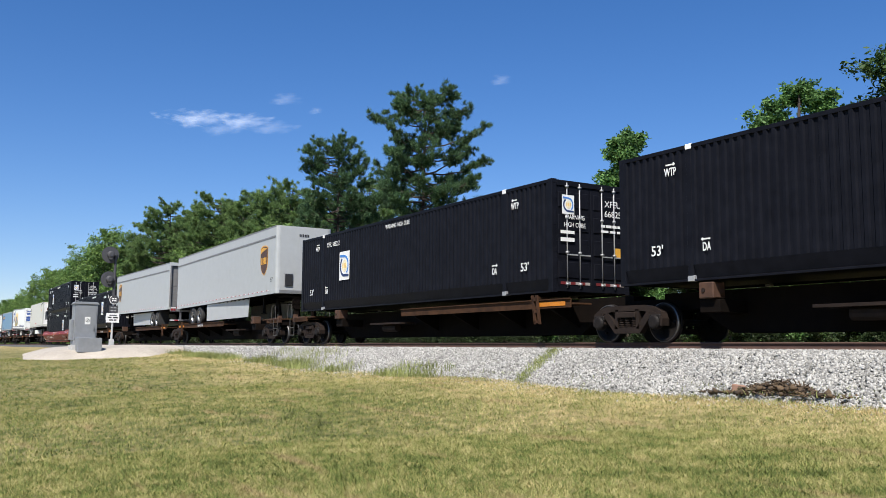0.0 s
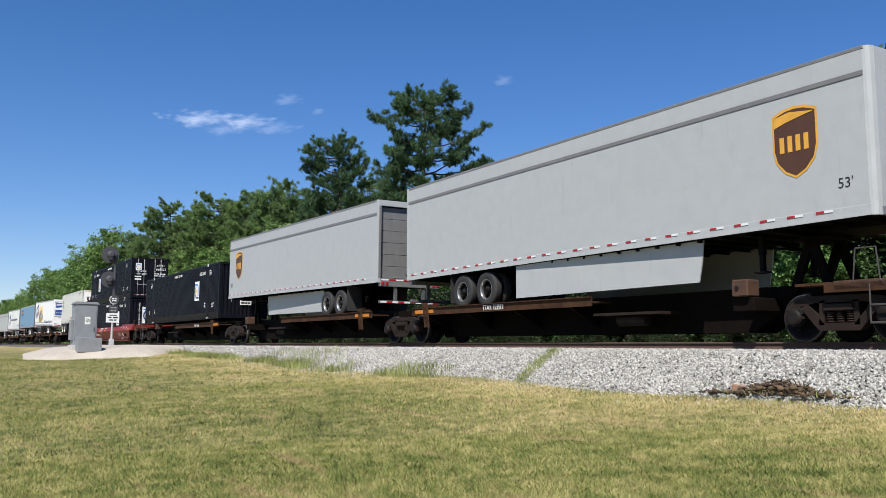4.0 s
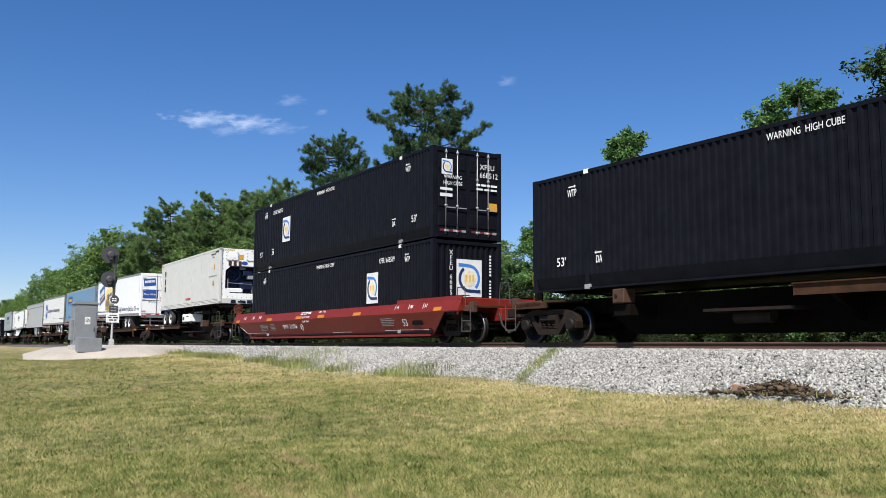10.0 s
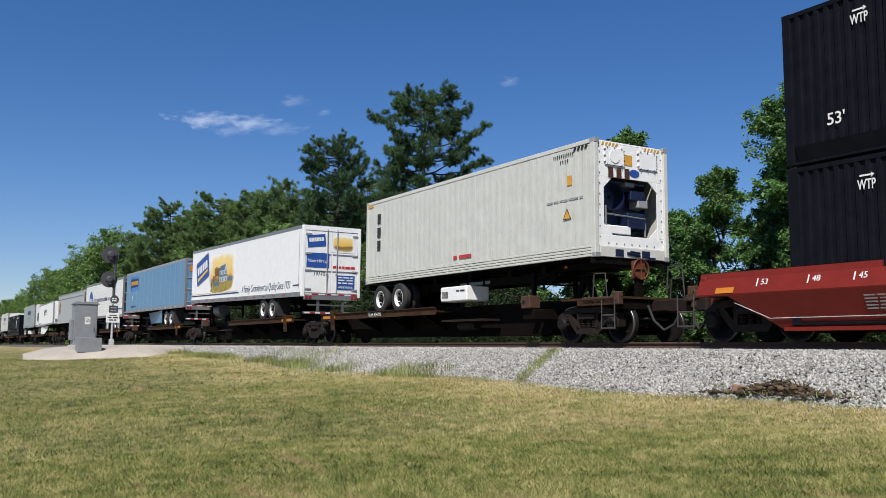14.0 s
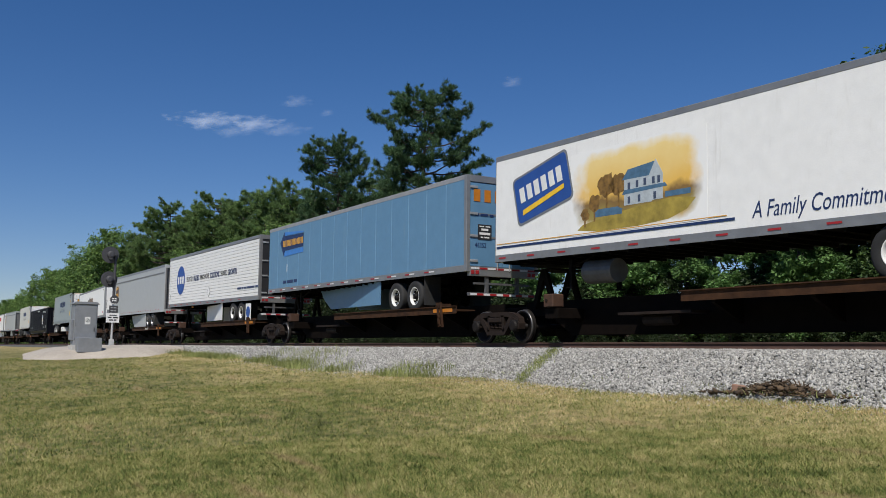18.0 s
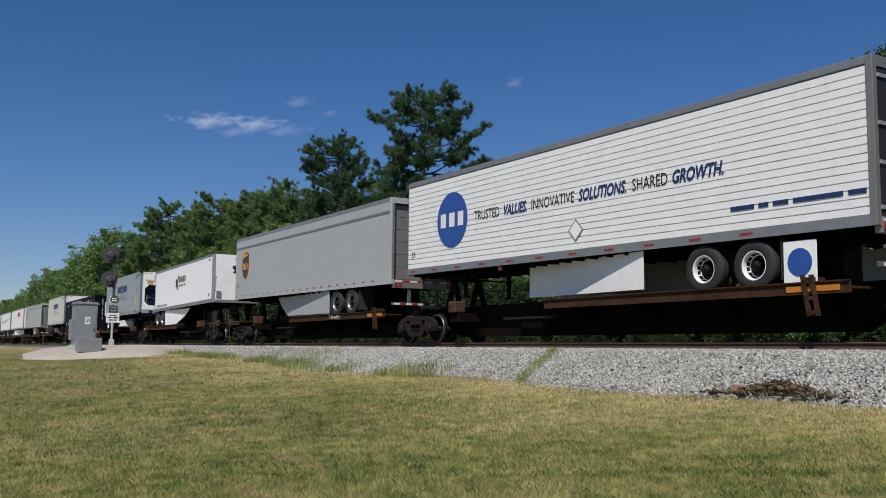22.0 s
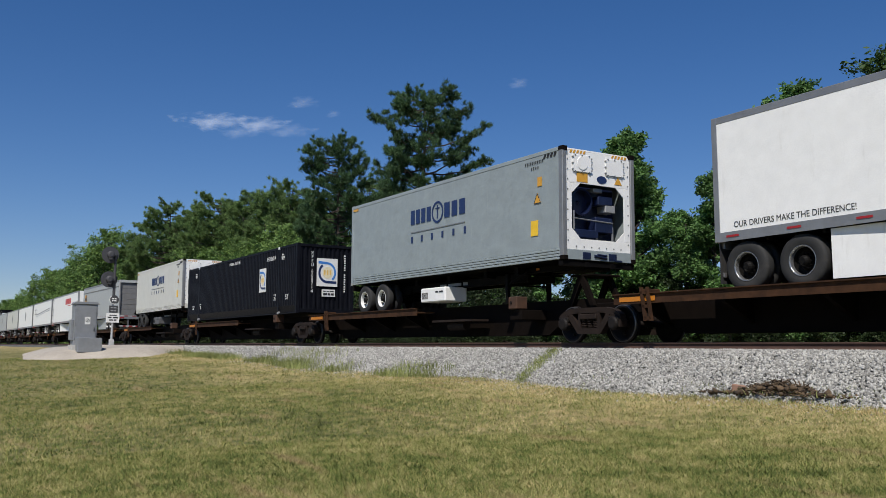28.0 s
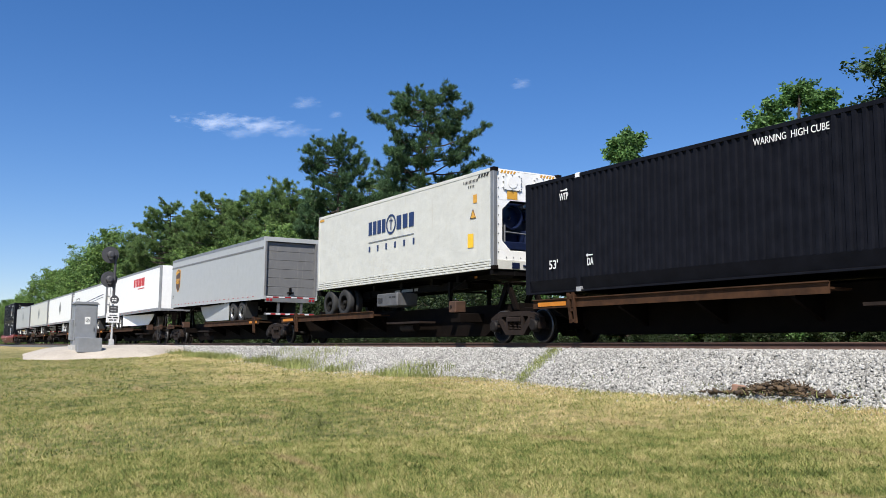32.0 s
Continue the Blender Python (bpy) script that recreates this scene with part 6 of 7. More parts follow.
    for k in range(4):
        flat(bm, [(-0.3 + k * 0.14, -0.05), (-0.22 + k * 0.14, -0.05), (-0.17 + k * 0.14, 0.05), (-0.25 + k * 0.14, 0.05)])
    decal("hazard_stripes", bm, M_MARKB, c, at(5.55, 2.72))
    decal("hazard_stripes", flat(B(), [(-0.2, -0.04), (0.2, -0.04), (0.2, 0.04), (-0.2, 0.04)]), M_GOLD, c, at(-5.7, 2.72))
    return c


def chassis(label, genset=True):
    """A 40-foot container chassis; z = 0 is the underside of the container, wheels at -x."""
    c = thing("container_chassis", label, "chassis", "container chassis")
    bm = B()
    for y in (-0.42, 0.42):
        box(bm, -6.0, 3.6, y - 0.06, y + 0.06, -0.38, -0.14, 0.006)
        box(bm, 3.4, 6.0, y - 0.06, y + 0.06, -0.16, -0.02, 0.006)
    for x in (-5.9, -4.0, -2.0, 0.0, 2.0, 3.5, 5.9):
        box(bm, x - 0.08, x + 0.08, -1.2 if abs(x) > 5.5 else -0.8, 1.2 if abs(x) > 5.5 else 0.8, -0.2 if x < 5.5 else -0.14, -0.012)
    part("frame", bm, M_CHASSIS, c, "dark steel twin-rail frame")
    bogie(c, [-5.0, -3.7], -0.2, 0.97 + 0.5 - 2.02, M_RIM if genset else M_DARKRIM, 1.22)
    landing_gear(c, 3.0, -0.15, -0.95, 1.22)
    part("coupler_plate", box(B(), 4.6, 5.9, -0.45, 0.45, -0.2, -0.15), M_CHASSIS, c)
    part("rear_guard", box(box(box(B(), -6.05, -5.95, -1.1, 1.1, -0.9, -0.8), -6.05, -5.95, -0.6, -0.5, -0.8, -0.2), -6.05, -5.95, 0.5, 0.6, -0.8, -0.2), M_CHASSIS, c)
    p = part("generator_box", box(B(), -1.1, 0.35, -1.15, -0.35, -0.8, -0.36, 0.03), M_WHITE if genset else M_GUARD, c, "white generator box under the frame" if genset else "dull grey box under the frame")
    bm = B()
    for k in range(6):
        rect(bm, -1.0 + k * 0.06, -0.97 + k * 0.06, -0.7, -0.5)
    bars(bm, -0.2, 0.25, -0.5, 0.05, (2, 3))
    decal("vent_slots", bm, M_MARKB, p, pose(0, -1.153, 0))
    decal("small_writing", bars(B(), -1.0, 0.6, -0.26, 0.09, (3, 6, 2)), M_STEEL, c, pose(0, -0.49, 0))
    part("frame_lamp", box(B(), 4.0, 4.12, -0.5, -0.47, -0.1, -0.04), M_ORANGE, c)
    return c


# ---- railway cars, from the head of the train ----
spine_car(-14.95, 2.1, "r", trucks=(True, True), mark="")
spine_car(-33.1, -14.95, "r", ends=(True, False), trucks=(True, False), brake=(3, 0))
spine_car(-53.2, -37.3, "l", hitch=(7.0, 2.08), ends=(False, True), trucks=(True, True), mark="TTAX 753512", brake=(0, 1))
spine_car(-70.3, -53.2, "r", hitch=(-7.0, 2.05), trucks=(True, False))
spine_car(-87.9, -70.3, "r", ends=(True, False), trucks=(True, False), mark="TTAX 753512", brake=(2, 0))
well_car(-101.5)
spine_car(-131.6, -115.3, "l", hitch=(7.4, 1.8), ends=(False, True), trucks=(True, True), mark="TTAX 654292", brake=(0, 3))
spine_car(-148.8, -131.6, "r", hitch=(-7.2, 2.05), trucks=(True, False))
spine_car(-166.0, -148.8, "r", hitch=(-7.2, 2.1), trucks=(True, False))
spine_car(-183.05, -166.0, "r", hitch=(-7.2, 2.05), trucks=(True, False))
spine_car(-199.9, -183.05, "r", hitch=(-7.2, 2.05), ends=(True, False), trucks=(True, False), mark="TTAX 654293", brake=(1, 0))
spine_car(-220.6, -204.4, "l", hitch=(7.2, 2.08), ends=(False, True), trucks=(True, True), brake=(0, 1))
spine_car(-238.1, -220.6, "l", hitch=(7.8, 1.8), trucks=(True, False))
spine_car(-255.3, -238.1, "l", trucks=(True, False))
spine_car(-272.8, -255.3, "l", hitch=(7.6, 1.8), trucks=(True, False))
spine_car(-289.4, -272.8, "r", hitch=(-7.2, 2.05), ends=(True, False), trucks=(True, False), brake=(1, 0))
spine_car(-310.0, -293.9, "l", hitch=(7.2, 2.05), ends=(False, True), trucks=(True, True), brake=(0, 1))
for k in range(4):
    spine_car(-310.0 - 17.5 * (k + 1), -310.0 - 17.5 * k, "r", hitch=(-7.2, 2.05), ends=(k == 3, False), trucks=(True, False))

# ---- black containers ----
BOX = "black corrugated steel container, white markings, "
on_train(container53("XFEU 668501", BOX + "on a spine car"), -6.82, 1.25)
on_train(container53("XFEU 668252", BOX + "doors leading"), -25.4, 1.25, 0, 180)
on_train(container53("XFEU 668501", BOX + "plain end leading"), -80.17, 1.26)
on_train(container53("XFEU 668512", BOX + "top of a double stack"), -101.35, 3.24, 0, 180)
on_train(container53("XFEU 668569", BOX + "bottom of a double stack"), -101.35, 0.3)
on_train(container53("XFEU 668714", BOX + "near a cooled container"), -246.43, 1.22)
for z in (0.3, 3.24):
    on_train(container53("XFEU 668714", BOX + "in the far stack"), -391.1, z)
well_far = well_car(-391.2)
well_far["label"] = "rust-red well car at the far end of the train"


# ---- trailers ----
def ups_marks(c, l, far_sides=(False, True)):
    for far in far_sides:
        shield(c, side_pose(-6.52, 1.55, HALF, far), 1.08)
        letters("53'", 0.26, M_MARKB, c, side_pose(-7.5, 0.62, HALF, far))
    nose = pose(-l - 0.006, 0, 0, 0, 0, -90)
    decal("fleet_number", bars(B(), -0.25, 0.2, 2.58, 0.12, (1, 1, 1, 1, 1, 1), 0.35), M_MARKB, c, nose)
    for y in (-0.72, 0.62):
        p = decal("nose_hatch", rect(B(), y - 0.17, y + 0.17, 0.35, 0.85, 0.05), M_MARKB, c, nose, "dark connection hatch")
        decal("hatch_frame", rect(rect(rect(rect(B(), y - 0.2, y - 0.17, 0.32, 0.88), y + 0.17, y + 0.2, 0.32, 0.88), y - 0.2, y + 0.2, 0.85, 0.88), y - 0.2, y + 0.2, 0.32, 0.35), M_GALV, p, pose(0, -0.01, 0))


def pitch_of(deg, l, a):
    return math.tan(radians(deg)) * (l - sum(a) / 2)


def place_trailer(c, X, floor, deg, flip=False):
    return on_train(c, X, floor, -deg if flip else deg, 180 if flip else 0)


GREY = "light grey box trailer, brown shield emblem, "
for X, fl, deg, H, axles, flip, lab in ((-44.4, 2.06, 0.6, 2.98, (4.4, 3.2), True, "nose leading"), (-62.55, 2.11, 0.47, 2.86, (4.3, 3.1), False, "roll-up door leading"),
                                        (-192.38, 2.01, 0.5, 2.92, (4.4, 3.1), False, "side skirts, dark wheels"), (-282.0, 2.03, 0.55, 2.82, (4.4, 3.1), False, "grey rear door")):
    late = X < -100
    c = trailer(GREY + lab, 16.1, H, M_UPSGREY, "rollup", axles, rim=M_CHROME, walls="banded", toprail=M_STEEL if late else M_UPSDOOR, botrail=M_UPSGREY,
                skirt=(-3.5 if not flip else -4.1, 3.0 if not flip else 2.25, 0.87, 1.5 if late else 0.15), tuck=0.45 if late else 0.12, skirt_in=0.06 if late or flip else 0.27, cap=1 if late else 0,
                floor=fl - pitch_of(deg, 8.05, axles), door_mat=M_UPSDOOR, post=M_UPSGREY, group="grey shield trailers", both=not late, tapestep=0.61 if not late else 0.72)
    ups_marks(c, 8.05)
    place_trailer(c, X, fl, deg, flip)

# white trailer with the blue tilted panel and the farm picture
c = trailer("white cooled trailer with a blue panel and a farm picture", 16.15, 2.92, M_WHITE, "swing", (4.6, 3.45), skirt=None, floor=2.03 - pitch_of(1.1, 8.07, (4.6, 3.45)), tank=True, tapestep=1.25, both=False, post=M_WHITE)
for far in (False, True):
    at = side_pose(-5.93, 1.78, HALF, far) @ pose(0, 0, 0, 0, -13.5, 0)
    rnd = lambda w, h, r: [(sx * (w - r) + r * math.cos(radians(a)), sz * (h - r) + r * math.sin(radians(a))) for sx, sz, a0 in ((1, -1, 270), (1, 1, 0), (-1, 1, 90), (-1, -1, 180)) for a in range(a0, a0 + 91, 30)]
    p = decal("panel_border", flat(B(), rnd(1.16, 0.66, 0.14), 0.005), M_STEEL, c, at)
    decal("blue_panel", flat(B(), rnd(1.1, 0.6, 0.12), 0.008), M_ROYAL, p, pose(0, 0, 0), "royal blue rounded panel")
    bm = bars(B(), -0.9, 0.85, 0.12, 0.4, (3, 3, 3, 3, 3, 3), 0.3)
    decal("white_bars", bm, M_MARKW, p, pose(0, -0.009, 0))
    decal("yellow_stroke", flat(B(), [(-0.88, -0.42), (0.85, -0.3), (0.88, -0.18), (-0.86, -0.28)]), M_YELLOW, p, pose(0, -0.009, 0))
    at = side_pose(-2.63, 1.45, HALF, far)
    p = decal("farm_picture", rect(B(), -2.15, 2.15, -1.0, 1.0, 0.004), PIC_SKY, c, at, "printed farm scene with a golden sky")
    hill = [(-1.9, -0.88), (-1.2, -0.96), (0.2, -0.95), (1.1, -0.88), (1.6, -0.72), (1.85, -0.5), (1.2, -0.42), (0.2, -0.5), (-0.8, -0.62), (-1.7, -0.76)]
    decal("picture_field", flat(B(), hill, 0.005), PIC_FIELD, p, pose(0, 0, 0))
    decal("picture_shed", flat(rect(B(), -1.25, -0.35, -0.62, -0.52, 0.0065), [(-1.3, -0.52), (-0.3, -0.52), (-0.5, -0.44), (-1.15, -0.44)], 0.0065), PIC_HOUSE, p, pose(0, 0, 0))
    decal("picture_house", rect(B(), -0.28, 0.6, -0.45, 0.16, 0.007), PIC_WALL, p, pose(0, 0, 0))
    decal("picture_roof", flat(flat(B(), [(-0.34, 0.14), (0.5, 0.14), (0.68, 0.44), (-0.16, 0.36)], 0.0085), [(-0.34, -0.2), (1.05, -0.16), (0.98, -0.08), (-0.28, -0.1)], 0.0085), PIC_HOUSE, p, pose(0, 0, 0))
    decal("picture_gable", flat(B(), [(0.5, -0.42), (0.92, -0.42), (0.92, 0.14), (0.71, 0.48), (0.5, 0.14)], 0.0075), PIC_WALL, p, pose(0, 0, 0))
    for wx, wz in ((-0.12, -0.02), (0.14, 0.0), (0.38, 0.02), (0.64, 0.02), (0.8, 0.02), (-0.12, -0.34), (0.2, -0.33), (0.68, -0.32)):
        decal("picture_window", rect(B(), wx - 0.04, wx + 0.04, wz - 0.08, wz + 0.08, 0.0095), PIC_DARK, p, pose(0, 0, 0))
    decal("picture_wing", rect(B(), 0.98, 1.7, -0.4, -0.28, 0.0065), PIC_HOUSE, p, pose(0, 0, 0))
    rr = random.Random(4)
    for tx, tz, tw in ((-0.86, 0.1, 0.3), (-0.46, 0.08, 0.28), (-1.28, -0.3, 0.22), (-1.62, -0.52, 0.16)):
        crown = [(tx + tw * rr.uniform(0.75, 1.15) * math.cos(q), tz + tw * rr.uniform(0.75, 1.15) * math.sin(q)) for q in [2 * math.pi * k / 18 for k in range(18)]]
        decal("picture_tree", rect(flat(B(), crown, 0.006), tx - 0.03, tx + 0.03, tz - 1.9 * tw, tz - 0.5 * tw, 0.006), PIC_TREE, p, pose(0, 0, 0))
    letters("A Family Commitment to Quality Since 1920", 0.47, M_NAVY, c, side_pose(3.7, 0.5, HALF, far), shear=0.25, squeeze=0.72)
    decal("navy_stripe", rect(B(), -7.9, 0.2, 0.36, 0.42), M_NAVY, c, side_pose(0, 0, HALF, far))
    decal("navy_stripe", rect(B(), 7.1, 7.75, 0.44, 0.5), M_NAVY, c, side_pose(0, 0, HALF, far))
    decal("gold_stripe", rect(B(), -7.9, 0.0, 0.47, 0.49), M_GOLD, c, side_pose(0, 0, HALF, far))
    bm = B()
    for k in range(28):
        disc(bm, 7.72, 0.35 + k * 0.085, 0.028, 6)
    decal("bolt_row", bm, M_STEEL, c, side_pose(0, 0, HALF, far))
end = pose(8.075 - 0.014, 0, 0, 0, 0, 90)
p = decal("blue_panel", rect(B(), -0.4, 0.4, -0.25, 0.25), M_ROYAL, c, end @ pose(-0.7, 0, 2.3, 0, -7, 0))
bar_row("white_bar", (-0.32, 0.32, 0.05, 0.16, (1, 1, 1, 1, 1, 1)), M_MARKW, p, pose(0, -0.007, 0))
decal("farm_picture", rect(B(), -0.5, 0.5, -0.34, 0.34), PIC_SKY, c, end @ pose(0.5, 0, 2.2))
p = decal("hiring_sign", rect(B(), -0.5, 0.5, -0.3, 0.3), M_ROYAL, c, end @ pose(-0.62, 0, 1.5))
letters("Now Hiring!", 0.2, M_MARKW, p, pose(0, -0.008, -0.03), squeeze=0.9)
letters("19770", 0.26, M_MARKB, c, end @ pose(-0.55, 0, 0.95), squeeze=0.8)
decal("small_writing", bars(B(), 0.05, 1.05, 1.25, 0.1, (4, 2, 2, 4, 3)), M_REDMARK, c, end)
p = decal("notice_board", rect(B(), 0.22, 1.05, 0.32, 0.92), M_ROYAL, c, end, "dark blue notice")
decal("small_writing", bars(bars(bars(B(), 0.3, 0.97, 0.83, 0.05, (3, 4, 2)), 0.3, 0.97, 0.72, 0.05, (4, 4)), 0.3, 0.97, 0.6, 0.06, (2, 3, 3)), M_MARKW, p, pose(0, -0.007, 0))
letters("WIDE TURNS", 0.13, M_MARKW, p, pose(0.63, -0.008, 0.42), squeeze=0.85)
place_trailer(c, -140.53, 2.03, 1.1)

# light blue trailer
c = trailer("light blue box trailer with pale vertical seams", 16.12, 2.84, M_BLUE, "swing", (4.35, 3.1), walls="posts", skirt=(-4.1, 2.6, 0.8, 1.4), floor=2.1 - pitch_of(0.4, 8.06, (4.35, 3.1)), tapestep=1.22, toprail=M_GALV)
for far in (False, True):
    p = decal("arrow_emblem", flat(B(), [(-1.3, 0.05), (-0.85, -0.55), (-0.75, -0.3), (1.25, -0.27), (1.25, 0.27), (-0.75, 0.32), (-0.85, 0.5)], 0.005), M_NAVY, c, side_pose(-5.35, 2.05, HALF, far), "blue arrow emblem with orange bars")
    decal("cyan_edge", flat(flat(B(), [(-0.85, -0.55), (1.25, -0.5), (1.25, -0.3), (-0.75, -0.32)]), [(-0.8, 0.34), (1.25, 0.3), (1.25, 0.36), (-0.8, 0.5)]), M_LOGOB, p, pose(0, -0.001, 0))
    bar_row("orange_bar", (-0.95, 1.2, 0.0, 0.26, (1,) * 16, 0.4), M_GOLD, p, pose(0, -0.007, 0))
    decal("small_writing", bars(B(), -6.2, -4.7, 0.42, 0.12, (3, 6, 3)), M_NAVY, c, side_pose(0, 0, HALF, far))
    decal("white_tick", rect(B(), -5.84, -5.79, 0.85, 1.15), M_MARKW, c, side_pose(0, 0, HALF, far))
end = pose(8.06 - 0.014, 0, 0, 0, 0, 90)
bar_row("orange_bar", (-1.05, 1.05, 2.25, 0.36, (2, 2, 2, 2, 2, 2), 0.35), M_ORANGE, c, end)
decal("small_writing", bars(B(), -1.0, -0.35, 1.68, 0.07, (3, 6, 3)), M_NAVY, c, end)
p = decal("notice_board", rect(B(), -0.9, -0.42, 0.95, 1.4), M_MARKB, c, end, "black notice with small print")
decal("small_writing", bars(bars(bars(bars(B(), -0.85, -0.47, 1.34, 0.03, (3, 3)), -0.78, -0.54, 1.25, 0.06, (1,)), -0.85, -0.47, 1.13, 0.07, (1,)), -0.8, -0.5, 1.02, 0.04, (1, 2)), M_MARKW, p, pose(0, -0.007, 0))
letters("46352", 0.2, M_NAVY, c, end @ pose(-0.8, 0, 0.78), squeeze=0.8)
place_trailer(c, -157.99, 2.1, 0.4)

# white ridged trailer with the blue disc
c = trailer("white ridged cooled trailer with a blue disc emblem", 16.16, 2.97, M_WHITE, "swing", (3.85, 2.6), walls="ridged", skirt=(-2.6, 2.5, 0.86, 0.0), floor=2.05 - pitch_of(0.68, 8.08, (3.85, 2.6)), tapestep=1.3, both=False, door_mat=M_MARKB)
for far in (False, True):
    p = decal("blue_disc", disc(B(), 0, 0, 0.83, 32), M_ROYAL, c, side_pose(-5.33, 1.52, HALF, far), "royal blue disc emblem")
    bar_row("white_bar", (-0.62, 0.62, 0.0, 0.42, (2, 2, 2), 0.3), M_MARKW, p, pose(0, -0.007, 0))
    x = -4.2
    for word, mm, sh, w in (("TRUSTED", M_MARKB, 0.0, 1.36), ("VALUES.", M_NAVY, 0.25, 1.28), ("INNOVATIVE", M_MARKB, 0.0, 1.88), ("SOLUTIONS.", M_NAVY, 0.25, 1.82), ("SHARED", M_MARKB, 0.0, 1.3), ("GROWTH.", M_NAVY, 0.25, 1.4)):
        letters(word, 0.4, mm, c, side_pose(x + w / 2 if not far else -(x + w / 2) + 0.3, 1.48, HALF, far), shear=sh, squeeze=0.74, bold=0.012 if sh else 0.0)
        x += w
    decal("small_writing", bars(B(), 5.0, 7.9, 0.62, 0.09, (5, 2, 3, 9, 3)), M_NAVY, c, side_pose(0, 0, HALF, far))
    letters("53", 0.24, M_MARKB, c, side_pose(-7.6, 0.62, HALF, far))
    p = decal("placard_frame", flat(B(), [(0, -0.28), (0.28, 0), (0, 0.28), (-0.28, 0)]), M_STEEL, c, side_pose(0.3, 0.66, HALF, far), "diamond placard frame")
    decal("placard", flat(B(), [(0, -0.23), (0.23, 0), (0, 0.23), (-0.23, 0)]), M_WHITE, p, pose(0, -0.007, 0))
    q = part("wheel_cover", box(B(), 6.15, 6.85, -HALF + 0.06 if not far else HALF - 0.08, -HALF + 0.08 if not far else HALF - 0.06, -0.95, -0.12, 0.004), M_WHITE, c, "white wheel cover with a blue disc")
    decal("blue_disc", disc(B(), 6.5 if not far else -6.5, -0.52, 0.26, 20), M_ROYAL, q, side_pose(0, 0, HALF - 0.06, far))
decal("placard", flat(B(), [(-0.55, 0.4), (-0.3, 0.65), (-0.55, 0.9), (-0.8, 0.65)]), M_MARKW, c, pose(8.08 - 0.014, 0, 0, 0, 0, 90))
part("spare_lamp", box(B(), -3.02, -2.9, -HALF + 0.05, -HALF + 0.12, -0.12, -0.02), M_ORANGE, c)
place_trailer(c, -175.22, 2.05, 0.68)

# short white trailer with the black bird
c = trailer("short white box trailer with a black bird emblem", 12.4, 2.55, M_WHITE, "swing", (1.95, 0.7), rim=M_CHROME, skirt=(-1.2, 3.65, 0.9, 2.6), tuck=0.2, floor=2.05 - pitch_of(0.65, 6.2, (1.95, 0.7)), tapestep=1.4, both=False)


def bird(c, m, s):
    bm = B()
    body = [(68, 235), (85, 210), (105, 195), (135, 190), (165, 210), (192, 240), (215, 275), (210, 290), (185, 290), (166, 270), (160, 242), (140, 248), (105, 240), (85, 228)]
    wing = [(105, 205), (75, 180), (65, 155), (77, 152), (72, 132), (88, 145), (92, 128), (102, 142), (111, 131), (118, 145), (130, 158), (145, 180), (150, 202)]
    high = [(132, 197), (165, 150), (185, 100), (191, 113), (203, 80), (204, 98), (222, 92), (216, 108), (232, 110), (222, 128), (230, 135), (215, 155), (200, 180), (180, 212), (160, 216)]
    foot = [(138, 246), (156, 243), (150, 262), (130, 275), (110, 272), (132, 262)]
    for pts in (body, wing, high, foot):
        flat(bm, [((x - 150) / 175 * s, (190 - z) / 175 * s) for x, z in pts][::-1], 0.006 if pts is body else 0.0055)
    return decal("bird_emblem", bm, M_MARKB, c, m, "black bird silhouette")


for far in (False, True):
    bird(c, side_pose(0.85, 1.5, HALF, far), 0.75)
    bar_row("brown_bar", (-0.65 if not far else -0.65, 0.75, 0.1, 0.34, (2, 2, 2, 2, 2)), BRONZE, c, side_pose(-0.2, 1.55, HALF, far))
    decal("small_writing", bars(B(), -0.65, 0.75, -0.2, 0.1, (6, 2, 3)), BRONZE, c, side_pose(-0.2, 1.5, HALF, far))
    letters("OUR DRIVERS MAKE THE DIFFERENCE!", 0.17, M_MARKB, c, side_pose(4.4, 0.31, HALF, far), squeeze=0.9)
    letters("H2961", 0.13, M_MARKB, c, side_pose(-5.6, 2.27, HALF, far))
    decal("flag_mark", rect(B(), -0.12, 0.12, -0.06, 0.06), M_REDMARK, c, side_pose(-5.65, 0.43, HALF, far))
nose = pose(-6.206, 0, 0, 0, 0, -90)
bird(c, nose @ pose(0.1, 0, 1.75), 0.72)
letters("H2961", 0.15, M_MARKB, c, nose @ pose(0.1, 0, 2.32))
for i, ch in enumerate("H2961"):
    letters(ch, 0.17, M_MARKB, c, nose @ pose(-1.12, 0, 1.3 - 0.17 * i))
for y in (-0.95, 0.7):
    decal("nose_hatch", rect(B(), y - 0.12, y + 0.12, 0.25, 0.6, 0.04), M_STEEL, c, nose)
place_trailer(c, -210.3, 2.05, 0.65, True)

